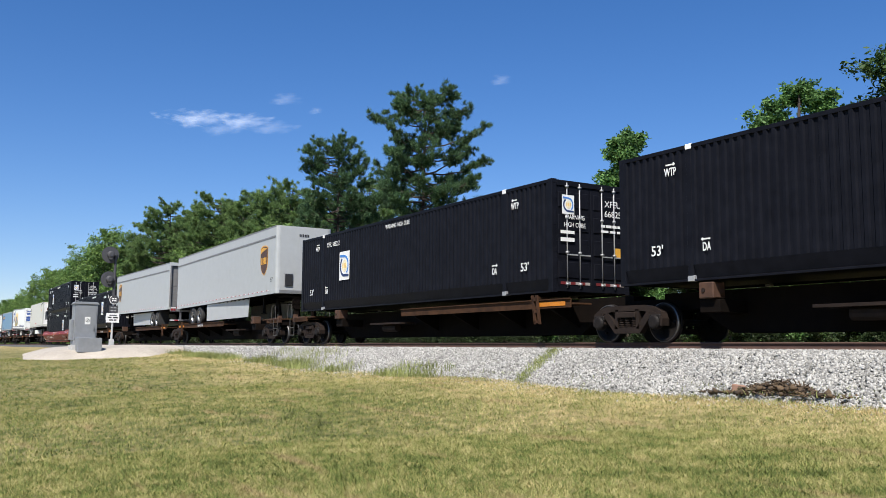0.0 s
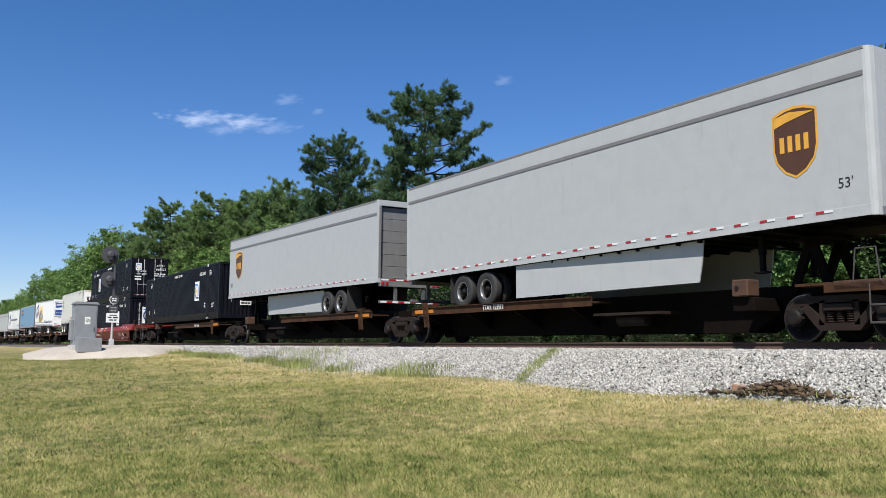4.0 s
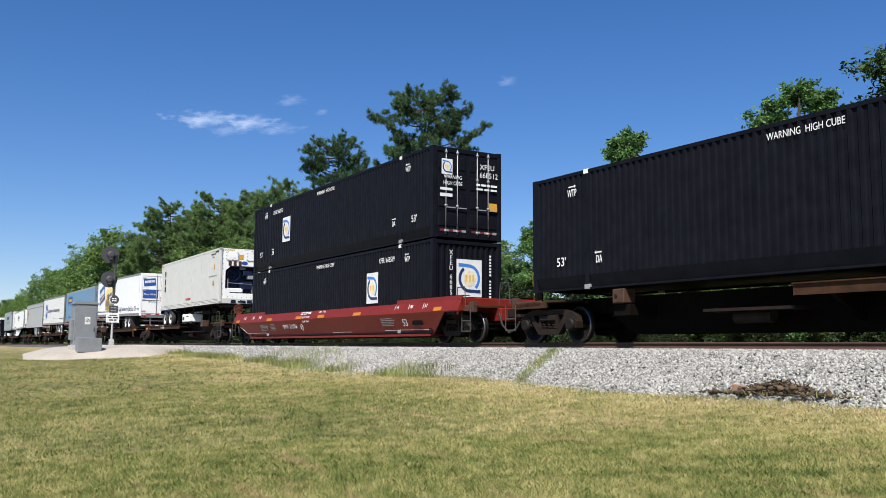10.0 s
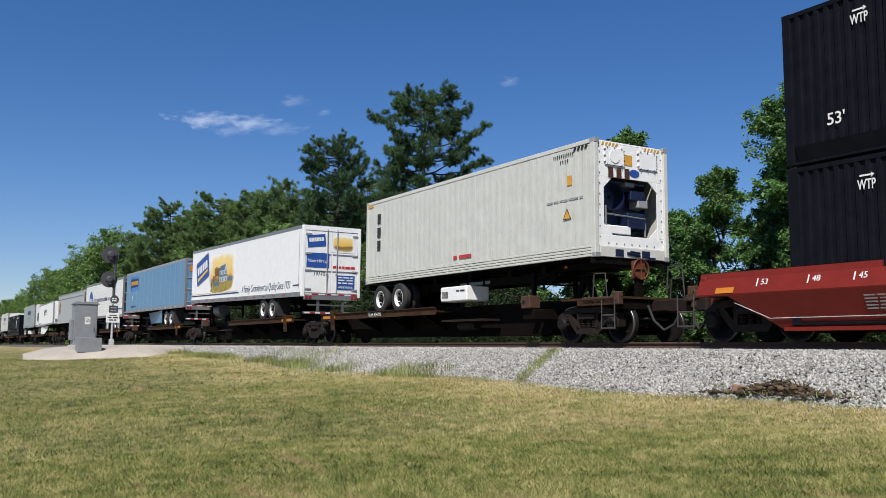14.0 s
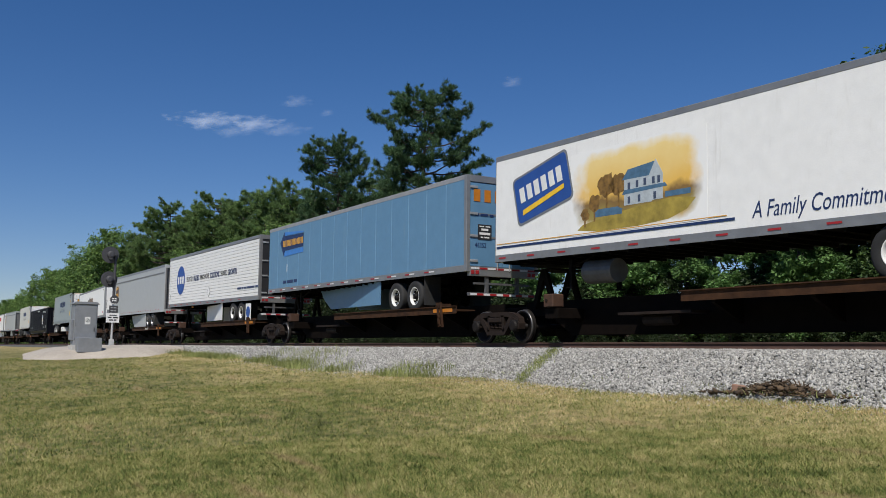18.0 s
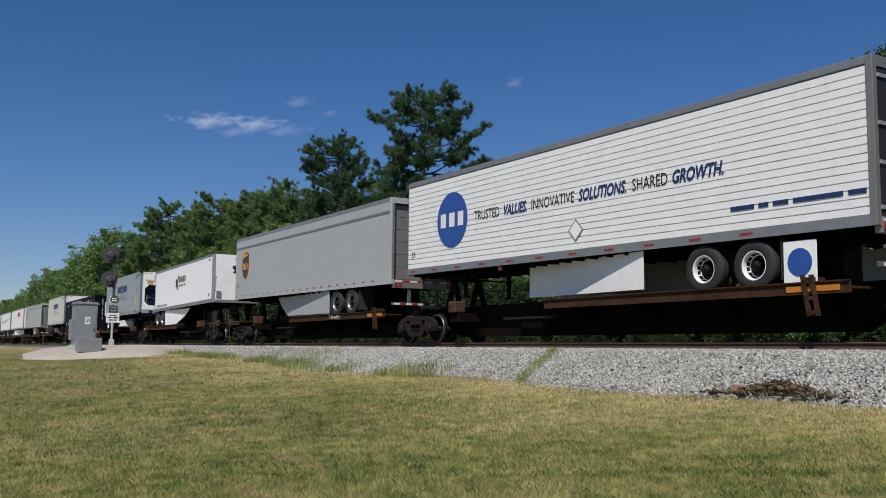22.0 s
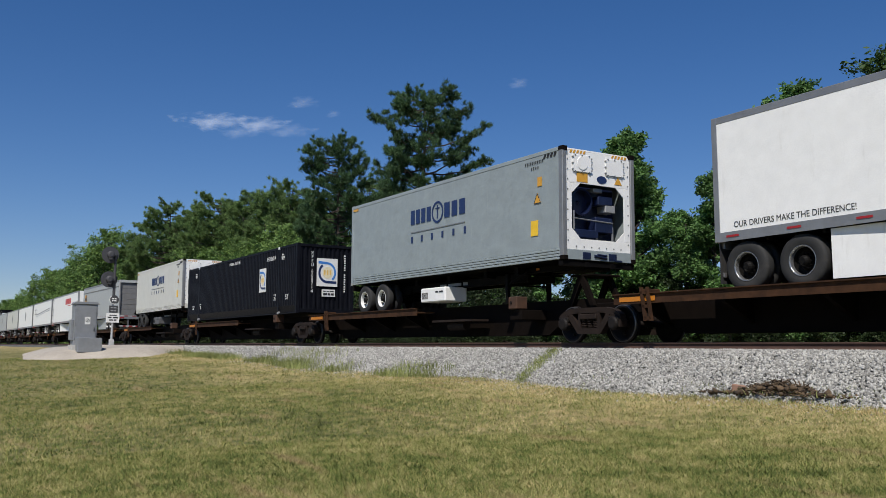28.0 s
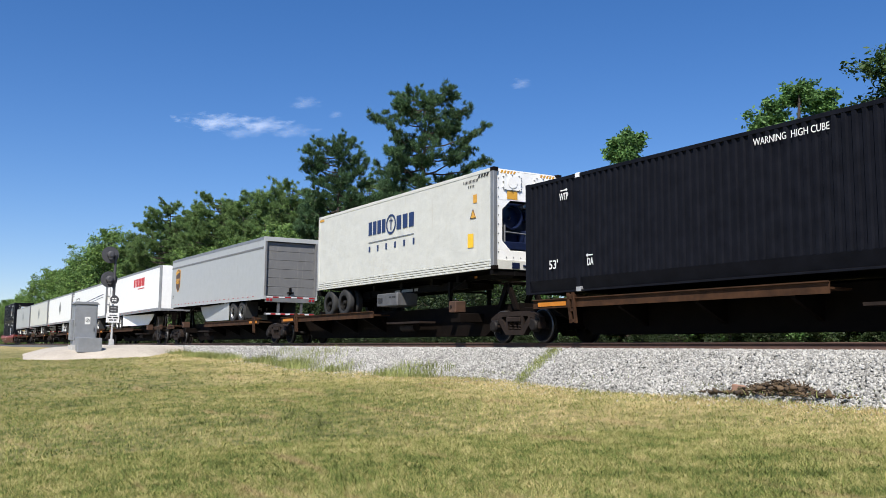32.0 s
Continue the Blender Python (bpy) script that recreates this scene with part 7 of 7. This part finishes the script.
# white trailers towards the far end
for X, lab, red in ((-301.1, "white box trailer with red block lettering, on a spine car", True), (-318.9, "white trailer with dark slanted stripes, on a spine car", False),
                    (-336.5, "plain white box trailer far along the train", False), (-354.0, "off-white box trailer far along the train", False), (-371.3, "pale grey box trailer far along the train", False)):
    c = trailer(lab, 16.1, 2.88, M_WHITE if X > -350 else M_CREAM if X > -360 else M_UPSGREY, "swing", (4.3, 3.1), skirt=(-3.5, 3.0, 0.8, 1.2), floor=2.05, tapestep=1.3, both=False, group="far trailers")
    for far in (False, True):
        if red:
            bar_row("red_bar", (-3.3, 0.0, 0.0, 0.55, (2, 1, 2, 3, 3)), M_REDMARK, c, side_pose(-3.8 + (3.3 if far else 0) * 0, 2.1, HALF, far))
            decal("red_underline", rect(B(), -1.9, 0.0, -0.46, -0.4), M_REDMARK, c, side_pose(-3.8, 2.1, HALF, far))
        elif X > -330:
            decal("slanted_stripes", flat(flat(B(), [(-5.5, 1.4), (7.0, 1.9), (7.0, 1.96), (-5.5, 1.46)]), [(-5.5, 1.2), (7.0, 1.7), (7.0, 1.74), (-5.5, 1.24)]), M_NAVY, c, side_pose(0, 0, HALF, far))
            decal("emblem_outline", rect(rect(rect(rect(B(), -6.6, -6.5, 1.5, 2.1), -5.0, -4.9, 1.5, 2.1), -6.6, -4.9, 2.05, 2.12), -6.6, -4.9, 1.48, 1.55), M_MARKB, c, side_pose(0, 0, HALF, far))
        else:
            decal("pale_emblem", flat(B(), [(-0.8, 1.6), (0, 0.9), (0.8, 1.6), (0, 2.3)]), M_STEEL, c, side_pose(0.5, 0, HALF, far))
    if red:
        nose = pose(-8.056, 0, 0, 0, 0, -90)
        decal("placard", flat(B(), [(0.0, 0.45), (0.45, 0.9), (0.0, 1.35), (-0.45, 0.9)]), M_STEEL, c, nose)
        decal("letter_bars", rect(rect(B(), -0.35, 0.35, 2.35, 2.42), -0.06, 0.06, 2.05, 2.35), M_NAVY, c, nose)
    place_trailer(c, X, 2.05, 0.0, red)

# ---- cooled containers on chassis ----
for X, fl, lab, paint, dark, ribs, k in ((-120.85, 2.02, "white ribbed refrigerated container on a chassis", M_CREAM, False, True, 0), (-227.38, 2.05, "grey dented refrigerated container on a chassis", M_REEFGREY, True, False, 1),
                                         (-262.1, 2.02, "cream stained refrigerated container on a chassis", M_CREAM, True, False, 1)):
    on_train(chassis("dark steel container chassis standing on a spine car", X > -250), X, fl)
    c = reefer(lab, paint, dark, ribs)
    if k == 0:
        for z in (2.22, 1.75, 1.3):
            decal("black_bar", rect(B(), -0.11, 0.11, -0.17, 0.17), M_MARKB, c, side_pose(-5.05, z, 1.219))
        decal("red_writing", bars(B(), -0.25, 0.7, 0.48, 0.1, (2, 7)), M_REDMARK, c, side_pose(0.0, 0, 1.219))
        decal("small_writing", bars(B(), 4.2, 5.6, 1.5, 0.03, (4, 3, 5, 6, 2)), M_GALV, c, side_pose(0, 0, 1.219))
        bar_row("black_bar", (-0.74, -0.05, 2.1, 0.26, (2, 2, 2), 0.3), M_BROWN, c, pose(6.025 - 0.04, 0, 0, 0, 0, 90))
    else:
        mark = side_pose(0.0, 1.95, 1.219, False, 0.0)
        for row in ((-1.65, -0.4, 0.0, 0.46, (2, 2, 2, 2), 0.2), (0.4, 1.55, 0.0, 0.46, (2, 2, 2), 0.2), (-1.62, 1.6, -0.72, 0.2, (1,) * 6, 0.8)):
            bar_row("letter_bar", row, M_NAVY, c, mark)
        ring = arc(B(), 0.0, 0.0, 0.27, 0.34, 0, 360, 24)
        decal("ring_emblem", rect(rect(ring, -0.03, 0.03, -0.2, 0.22), -0.12, 0.12, 0.1, 0.14), M_NAVY, c, mark)
        decal("thin_line", rect(B(), -1.65, 1.55, -0.5, -0.47), M_STEEL, c, mark)
        decal("yellow_label", rect(B(), -0.15, 0.15, -0.2, 0.2), M_YELLOW, c, side_pose(4.87, 0.9, 1.219, False, 0.0), "yellow warning label")
    on_train(c, X, fl)

# ---- lineside things ----
M_CABINET = mat("grey_aluminium_cabinet", (0.25, 0.26, 0.27), 0.5, metal=0.25, vary=0.1, dirt=(0.25, 0.25, 0.25), dirt_amount=0.2, streak=True)
M_SIGNBLACK = mat("black_signal_paint", (0.05, 0.05, 0.054), 0.6, vary=0.15)
M_MAST = mat("weathered_silver_mast", (0.45, 0.45, 0.44), 0.5, metal=0.2, vary=0.12)
M_WEED = leaf_material("pale_green_weeds", (0.13, 0.17, 0.045), (0.36, 0.38, 0.14))
M_STRAW = leaf_material("dry_straw", (0.2, 0.14, 0.06), (0.5, 0.38, 0.19))
# darker weed colour, with the shade behind the train painted in
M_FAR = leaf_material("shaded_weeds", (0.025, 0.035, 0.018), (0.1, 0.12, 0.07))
M_CLAY = mat("red_clay_brick", (0.26, 0.15, 0.105), 0.9, vary=0.3)
M_TWIG = mat("dead_brown_twigs", (0.075, 0.05, 0.028), 0.95, vary=0.3, island=0.5)

cab = thing("equipment_cabinet", "grey metal signal cabinet on a concrete base, door shut", "cabinet")
part("body", box(B(), -0.45, 0.45, -0.58, 0.58, 0.0, 2.25, 0.015), M_CABINET, cab)
part("roof", box(prism(B(), [(-0.64, 2.25), (0.64, 2.25), (0.55, 2.36), (-0.55, 2.36)], -0.5, 0.5, "x"), -0.52, 0.52, -0.66, 0.66, 2.235, 2.26), M_CABINET, cab, "shallow overhanging lid")
d = part("door", box(B(), 0.45, 0.475, -0.52, 0.52, 0.12, 2.18, 0.008), M_CABINET, cab)
part("handle", box(cyl(B(), (0.475, 0.4, 1.0), (0.52, 0.4, 1.0), 0.03, n=10), 0.5, 0.53, 0.38, 0.42, 0.86, 1.02), M_STEEL, d)
p = part("sticker", box(B(), 0.475, 0.48, -0.06, 0.22, 1.15, 1.55), M_MARKW, d, "white notice with a dark symbol")
moved(part("symbol", arc(rect(B(), -0.015, 0.015, -0.1, 0.1), 0, 0, 0.08, 0.1, 0, 360, 16), M_MARKB, p), pose(0.482, 0.08, 1.36, 0, 0, 90) @ pose(0, 0, 0, 0, 35, 0))
for z in (0.4, 1.15, 1.9):
    part("hinge", cyl(B(), (0.47, -0.54, z - 0.06), (0.47, -0.54, z + 0.06), 0.022, n=8), M_STEEL, d)
part("side_box", box(B(), -0.3, 0.3, -0.72, -0.58, 0.3, 1.4, 0.015), M_CABINET, cab)
part("plinth", box(B(), 0.3, 1.3, -0.5, 0.72, -0.35, 0.42, 0.02), M_CABINET, cab, "low metal battery box")
part("footing", box(B(), -0.55, 0.6, -0.68, 0.7, -0.4, 0.04, 0.02), M_CONCRETE, cab)
cab.matrix_basis = pose(-45.2, 8.15, EYE + 0.42) @ Matrix.Scale(0.88, 4)

sig = thing("railway_signal", "two-headed railway signal mast with black discs and signs", "signal")
part("base", box(box(B(), -0.2, 0.2, -0.2, 0.2, -0.25, 0.1, 0.02), -0.13, 0.13, -0.13, 0.13, 0.1, 0.42, 0.015), M_MAST, sig)
part("mast", cyl(B(), (0, 0, 0.3), (0, 0, 2.9), 0.065, 0.06, 14), M_MAST, sig, "silver painted steel mast")
part("upper_mast", cyl(B(), (0, 0, 2.9), (0, 0, 5.5), 0.085, 0.075, 14), M_SIGNBLACK, sig, "dark upper mast")
for z, r in ((5.42, 0.5), (3.95, 0.48)):
    h = part("target_disc", revolve(B(), [(0.001, 0.02), (r * 0.98, 0.02), (r, 0.0), (r * 0.98, -0.02), (0.001, -0.02)], 28, "x"), M_SIGNBLACK, sig, "round black signal background disc")
    moved(h, pose(-0.05, -0.3, z))
    part("lamp_housing", box(revolve(B(), [(0.001, 0.0), (0.2, 0.0), (0.22, 0.1), (0.2, 0.32), (0.12, 0.36), (0.001, 0.36)], 18, "x"), 0.05, 0.3, -0.1, 0.1, -0.3, 0.0, 0.02), M_SIGNBLACK, h, "black lamp housing")
    part("hood", cyl(B(), (-0.02, 0, 0), (-0.3, 0, -0.02), 0.13, 0.13, 16, False), M_SIGNBLACK, h)
    part("bracket", box(box(B(), -0.05, 0.2, 0.06, 0.34, -0.06, 0.03, 0.01), 0.1, 0.16, 0.02, 0.1, -0.4, 0.05), M_SIGNBLACK, h)
    part("cable", cyl(cyl(B(), (0.1, 0.15, -0.25), (0.12, 0.27, -0.75), 0.02, n=6), (0.12, 0.27, -0.75), (0.06, 0.33, -0.95), 0.02, n=6), M_SIGNBLACK, h)
p = part("round_sign", revolve(B(), [(0.001, 0.0), (0.27, 0.0), (0.27, 0.02), (0.001, 0.02)], 24, "x"), M_SIGNBLACK, sig, "round black sign with white rim")
moved(p, pose(0.08, 0.02, 2.75))
moved(part("rim", arc(bars(bars(B(), -0.13, 0.13, 0.06, 0.07, (2, 2)), -0.13, 0.13, -0.06, 0.07, (1, 1, 1)), 0, 0, 0.235, 0.27, 120, 300, 20), M_MARKW, p), pose(0.022, 0, 0, 0, 0, 90))
p = part("number_plate", box(B(), 0.07, 0.09, -0.24, 0.26, 1.98, 2.4), M_SIGNBLACK, sig, "black plate with pale bars")
moved(part("bars", bars(bars(B(), -0.15, 0.17, 2.28, 0.07, (2, 3)), -0.15, 0.17, 2.1, 0.07, (3, 2)), M_GALV, p), pose(0.092, 0, 0, 0, 0, 90))
p = part("white_sign", box(B(), 0.07, 0.09, -0.38, 0.36, 1.4, 1.95), M_MARKW, sig, "white notice with dark print")
moved(part("bars", bars(bars(bars(B(), -0.2, 0.2, 1.83, 0.05, (1,)), -0.3, 0.28, 1.7, 0.08, (4, 5)), -0.22, 0.2, 1.55, 0.07, (3, 2)), M_MARKB, p), pose(0.092, 0, 0, 0, 0, 90))
sig.matrix_basis = pose(-55.1, 11.5, EYE + 0.5)

# heap of debris at the foot of the ballast
heap = thing("debris_heap", "heap of dark soil, twigs and weeds at the ballast foot", "debris")
r = np.random.default_rng(3)
n = 700
t = np.clip(r.normal(0, 0.55, n), -1.1, 1.1)
px_, py_ = t, r.normal(0, 0.14, n)
hz = 0.22 * np.exp(-(t / 0.55) ** 2) * np.exp(-(py_ / 0.2) ** 2) * r.uniform(0.2, 1.2, n)
bm = B()
for a, b, c_ in zip(px_, py_, hz):
    e = r.normal(size=3) * np.array([0.07, 0.06, 0.025])
    cyl(bm, (a, b, c_), (a + e[0], b + e[1], c_ + abs(e[2]) + 0.01), 0.011, 0.006, 4)
tagged(part("twig_tangle", bm, M_TWIG, heap, "dead brown twigs and roots"), kind="stuff")
v = np.stack([r.normal(0, 0.5, 260), r.normal(0, 0.13, 260), np.zeros(260)], -1)
v[:, 2] = 0.2 * np.exp(-(v[:, 0] / 0.6) ** 2) * r.uniform(0.0, 1.0, 260)
soil = stones("loose_soil", v, 0.055, M_TWIG)
soil.parent = heap
tagged(soil, kind="stuff")
m_ = blades("heap_weeds", r.normal(0.1, 0.5, 150), r.normal(-0.12, 0.12, 150), np.full(150, 0.0), 0.1, 0.006, M_WEED, 0.8)
m_.parent = heap
heap.matrix_basis = pose(-9.25, 12.2, EYE - 0.55, 0, 0, 2) @ Matrix.Diagonal((1.3, 1.1, 0.9, 1))
brick = thing("broken_brick", "broken reddish brick lying by the ballast", "brick")
part("brick_body", box(B(), -0.1, 0.1, -0.055, 0.055, 0.0, 0.12, 0.015), M_CLAY, brick)
brick.matrix_basis = pose(-10.02, 12.08, EYE - 0.54, 0, 8, 25) @ Matrix.Scale(1.1, 4)

# weeds growing up the ballast
def weeds(n, s0, s1, l0, l1, height, width, label, seed, leaf=None):
    q = np.random.default_rng(seed)
    S, lat = q.uniform(s0, s1, n), q.uniform(l0, l1, n)
    k = np.sin(S * 1.7) + np.sin(S * 0.63 + 1) + q.normal(0, 0.6, n) > -0.1
    S, lat = S[k], lat[k]
    w = to_world(S, lat, bed_up(lat))
    z = np.maximum(w[:, 2], lawn_z(w[:, 0], w[:, 1]))
    return tagged(blades("trackside_weeds", w[:, 0], w[:, 1], z - 0.02, height, width, leaf or M_WEED, 0.35), label, "weeds", kind="stuff")


weeds(9500, -45, -19, -4.0, -3.0, 0.24, 0.008, "pale green weeds along the ballast foot", 1)
weeds(1500, -34, -26, -3.6, -2.3, 0.26, 0.007, "taller thin weeds growing up the ballast", 2)
q3 = np.random.default_rng(3)
k3 = q3.uniform(0, 1, 1500)
S3, l3 = -15.9 - 0.3 * k3 + q3.normal(0, 0.13, 1500), -3.6 + 1.5 * k3 + q3.normal(0, 0.05, 1500)
w3 = to_world(S3, l3, bed_up(l3))
tagged(blades("trackside_weeds", w3[:, 0], w3[:, 1], w3[:, 2], 0.1, 0.006, M_WEED, 0.6), "yellowish strip of weeds across the ballast", "weeds", kind="stuff")
weeds(2600, -22, -5, -3.9, -3.1, 0.1, 0.006, "low weeds and straw at the ballast foot", 4)
weeds(9000, -24, -3, -4.3, -3.4, 0.06, 0.006, "dry straw along the ballast foot", 8, M_STRAW)
# these two strips use the weed colour with shade painted in
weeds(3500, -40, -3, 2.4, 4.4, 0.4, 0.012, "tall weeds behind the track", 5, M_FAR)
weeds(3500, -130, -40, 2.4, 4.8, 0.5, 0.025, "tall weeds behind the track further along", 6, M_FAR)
weeds(900, -60, -5, -0.5, 0.6, 0.16, 0.008, "sparse weeds between the rails", 7)


# clouds
def cloud_material(name, strength):
    m = bpy.data.materials.new(name)
    m.use_nodes = True
    N, L = m.node_tree.nodes, m.node_tree.links
    b = N["Principled BSDF"]
    b.inputs["Base Color"].default_value, b.inputs["Roughness"].default_value = (0.9, 0.92, 0.95, 1), 1.0
    b.inputs["Specular IOR Level"].default_value = 0.0
    # faint emission stands in for sunlight scattered through the wisp
    b.inputs["Emission Color"].default_value, b.inputs["Emission Strength"].default_value = (0.75, 0.85, 1.0, 1), 0.3
    co = N.new("ShaderNodeTexCoord")
    mp = N.new("ShaderNodeMapping")
    mp.inputs["Scale"].default_value = (1.0, 1.0, 3.0)
    n = N.new("ShaderNodeTexNoise")
    n.inputs["Scale"].default_value, n.inputs["Detail"].default_value, n.inputs["Roughness"].default_value = 0.035, 8, 0.62
    L.new(co.outputs["Object"], mp.inputs["Vector"])
    L.new(mp.outputs[0], n.inputs["Vector"])
    g = N.new("ShaderNodeTexGradient")
    g.gradient_type = "SPHERICAL"
    m2 = N.new("ShaderNodeMapping")
    m2.inputs["Location"].default_value, m2.inputs["Scale"].default_value = (-1, 0, -1), (2, 0, 2)
    L.new(co.outputs["Generated"], m2.inputs["Vector"])
    L.new(m2.outputs[0], g.inputs["Vector"])
    a = N.new("ShaderNodeMath")
    a.operation = "MULTIPLY_ADD"
    a.inputs[1].default_value, a.inputs[2].default_value = 2.6, -1.35
    L.new(n.outputs["Fac"], a.inputs[0])
    s = N.new("ShaderNodeMath")
    s.operation = "ADD"
    L.new(a.outputs[0], s.inputs[0])
    L.new(g.outputs["Fac"], s.inputs[1])
    r_ = N.new("ShaderNodeMapRange")
    r_.inputs[1].default_value, r_.inputs[2].default_value, r_.inputs[4].default_value = 0.3, 1.4, strength
    L.new(s.outputs[0], r_.inputs[0])
    L.new(r_.outputs[0], b.inputs["Alpha"])
    return m


M_CLOUD, M_FAINT = cloud_material("thin_white_cloud", 0.17), cloud_material("faint_cloud", 0.07)
CLOUDS = []
look_way = CAM_POSE.to_3x3()
for px, py, w, h in ((350, 207, 95, 20), (432, 212, 62, 18), (395, 226, 55, 15), (480, 226, 60, 16), (505, 176, 40, 14), (560, 196, 18, 7), (888, 142, 26, 12)):
    f = 784 / math.tan(radians(52.94 / 2))
    way = look_way @ Vector(((px - 784) / f, (441 - py) / f, -1))
    c = thing("cloud", "small thin white wisp of cloud in the blue sky", "cloud", "clouds")
    k = 1500 / f
    bm = B()
    bmesh.ops.create_uvsphere(bm, u_segments=20, v_segments=10, radius=1.0, matrix=Matrix.Diagonal((w * k, 4.0, h * k, 1)))
    for vv in bm.verts:
        vv.co.z += 0.25 * h * k * math.sin(vv.co.x / (w * k) * 4 + px)
    ob = part("wisp", bm, M_CLOUD if py in (207, 212) else M_FAINT, c, "", True)
    ob.visible_shadow = False
    m0 = Matrix.Translation(Vector((0, 0, EYE)) + way * 1500) @ pose(0, 0, 0, 0, 0, 57.91)
    c.matrix_basis = m0
    CLOUDS.append((c, m0))


# ---- movement ----
def motions():
    times = [2.0 * i for i in range(17)]
    for ob, X, up, pitch, turn in MOVING:
        walk(ob, [(t, on_track(X + travel(t), 0, up) @ pose(0, 0, 0, 0, pitch) @ pose(0, 0, 0, 0, 0, turn)) for t in times])
    for ob, m in CLOUDS:
        drift = m.to_3x3() @ Vector((34.0, 0.0, -6.0))
        walk(ob, [(0.0, m), (32.0, Matrix.Translation(drift) @ m)])
    steps = [i / 15 for i in range(481)]
    for ob, radius, place in WHEELS:
        walk(ob, [(t, place @ Matrix.Rotation(travel(t) / radius, 4, "Y")) for t in steps])


motions()
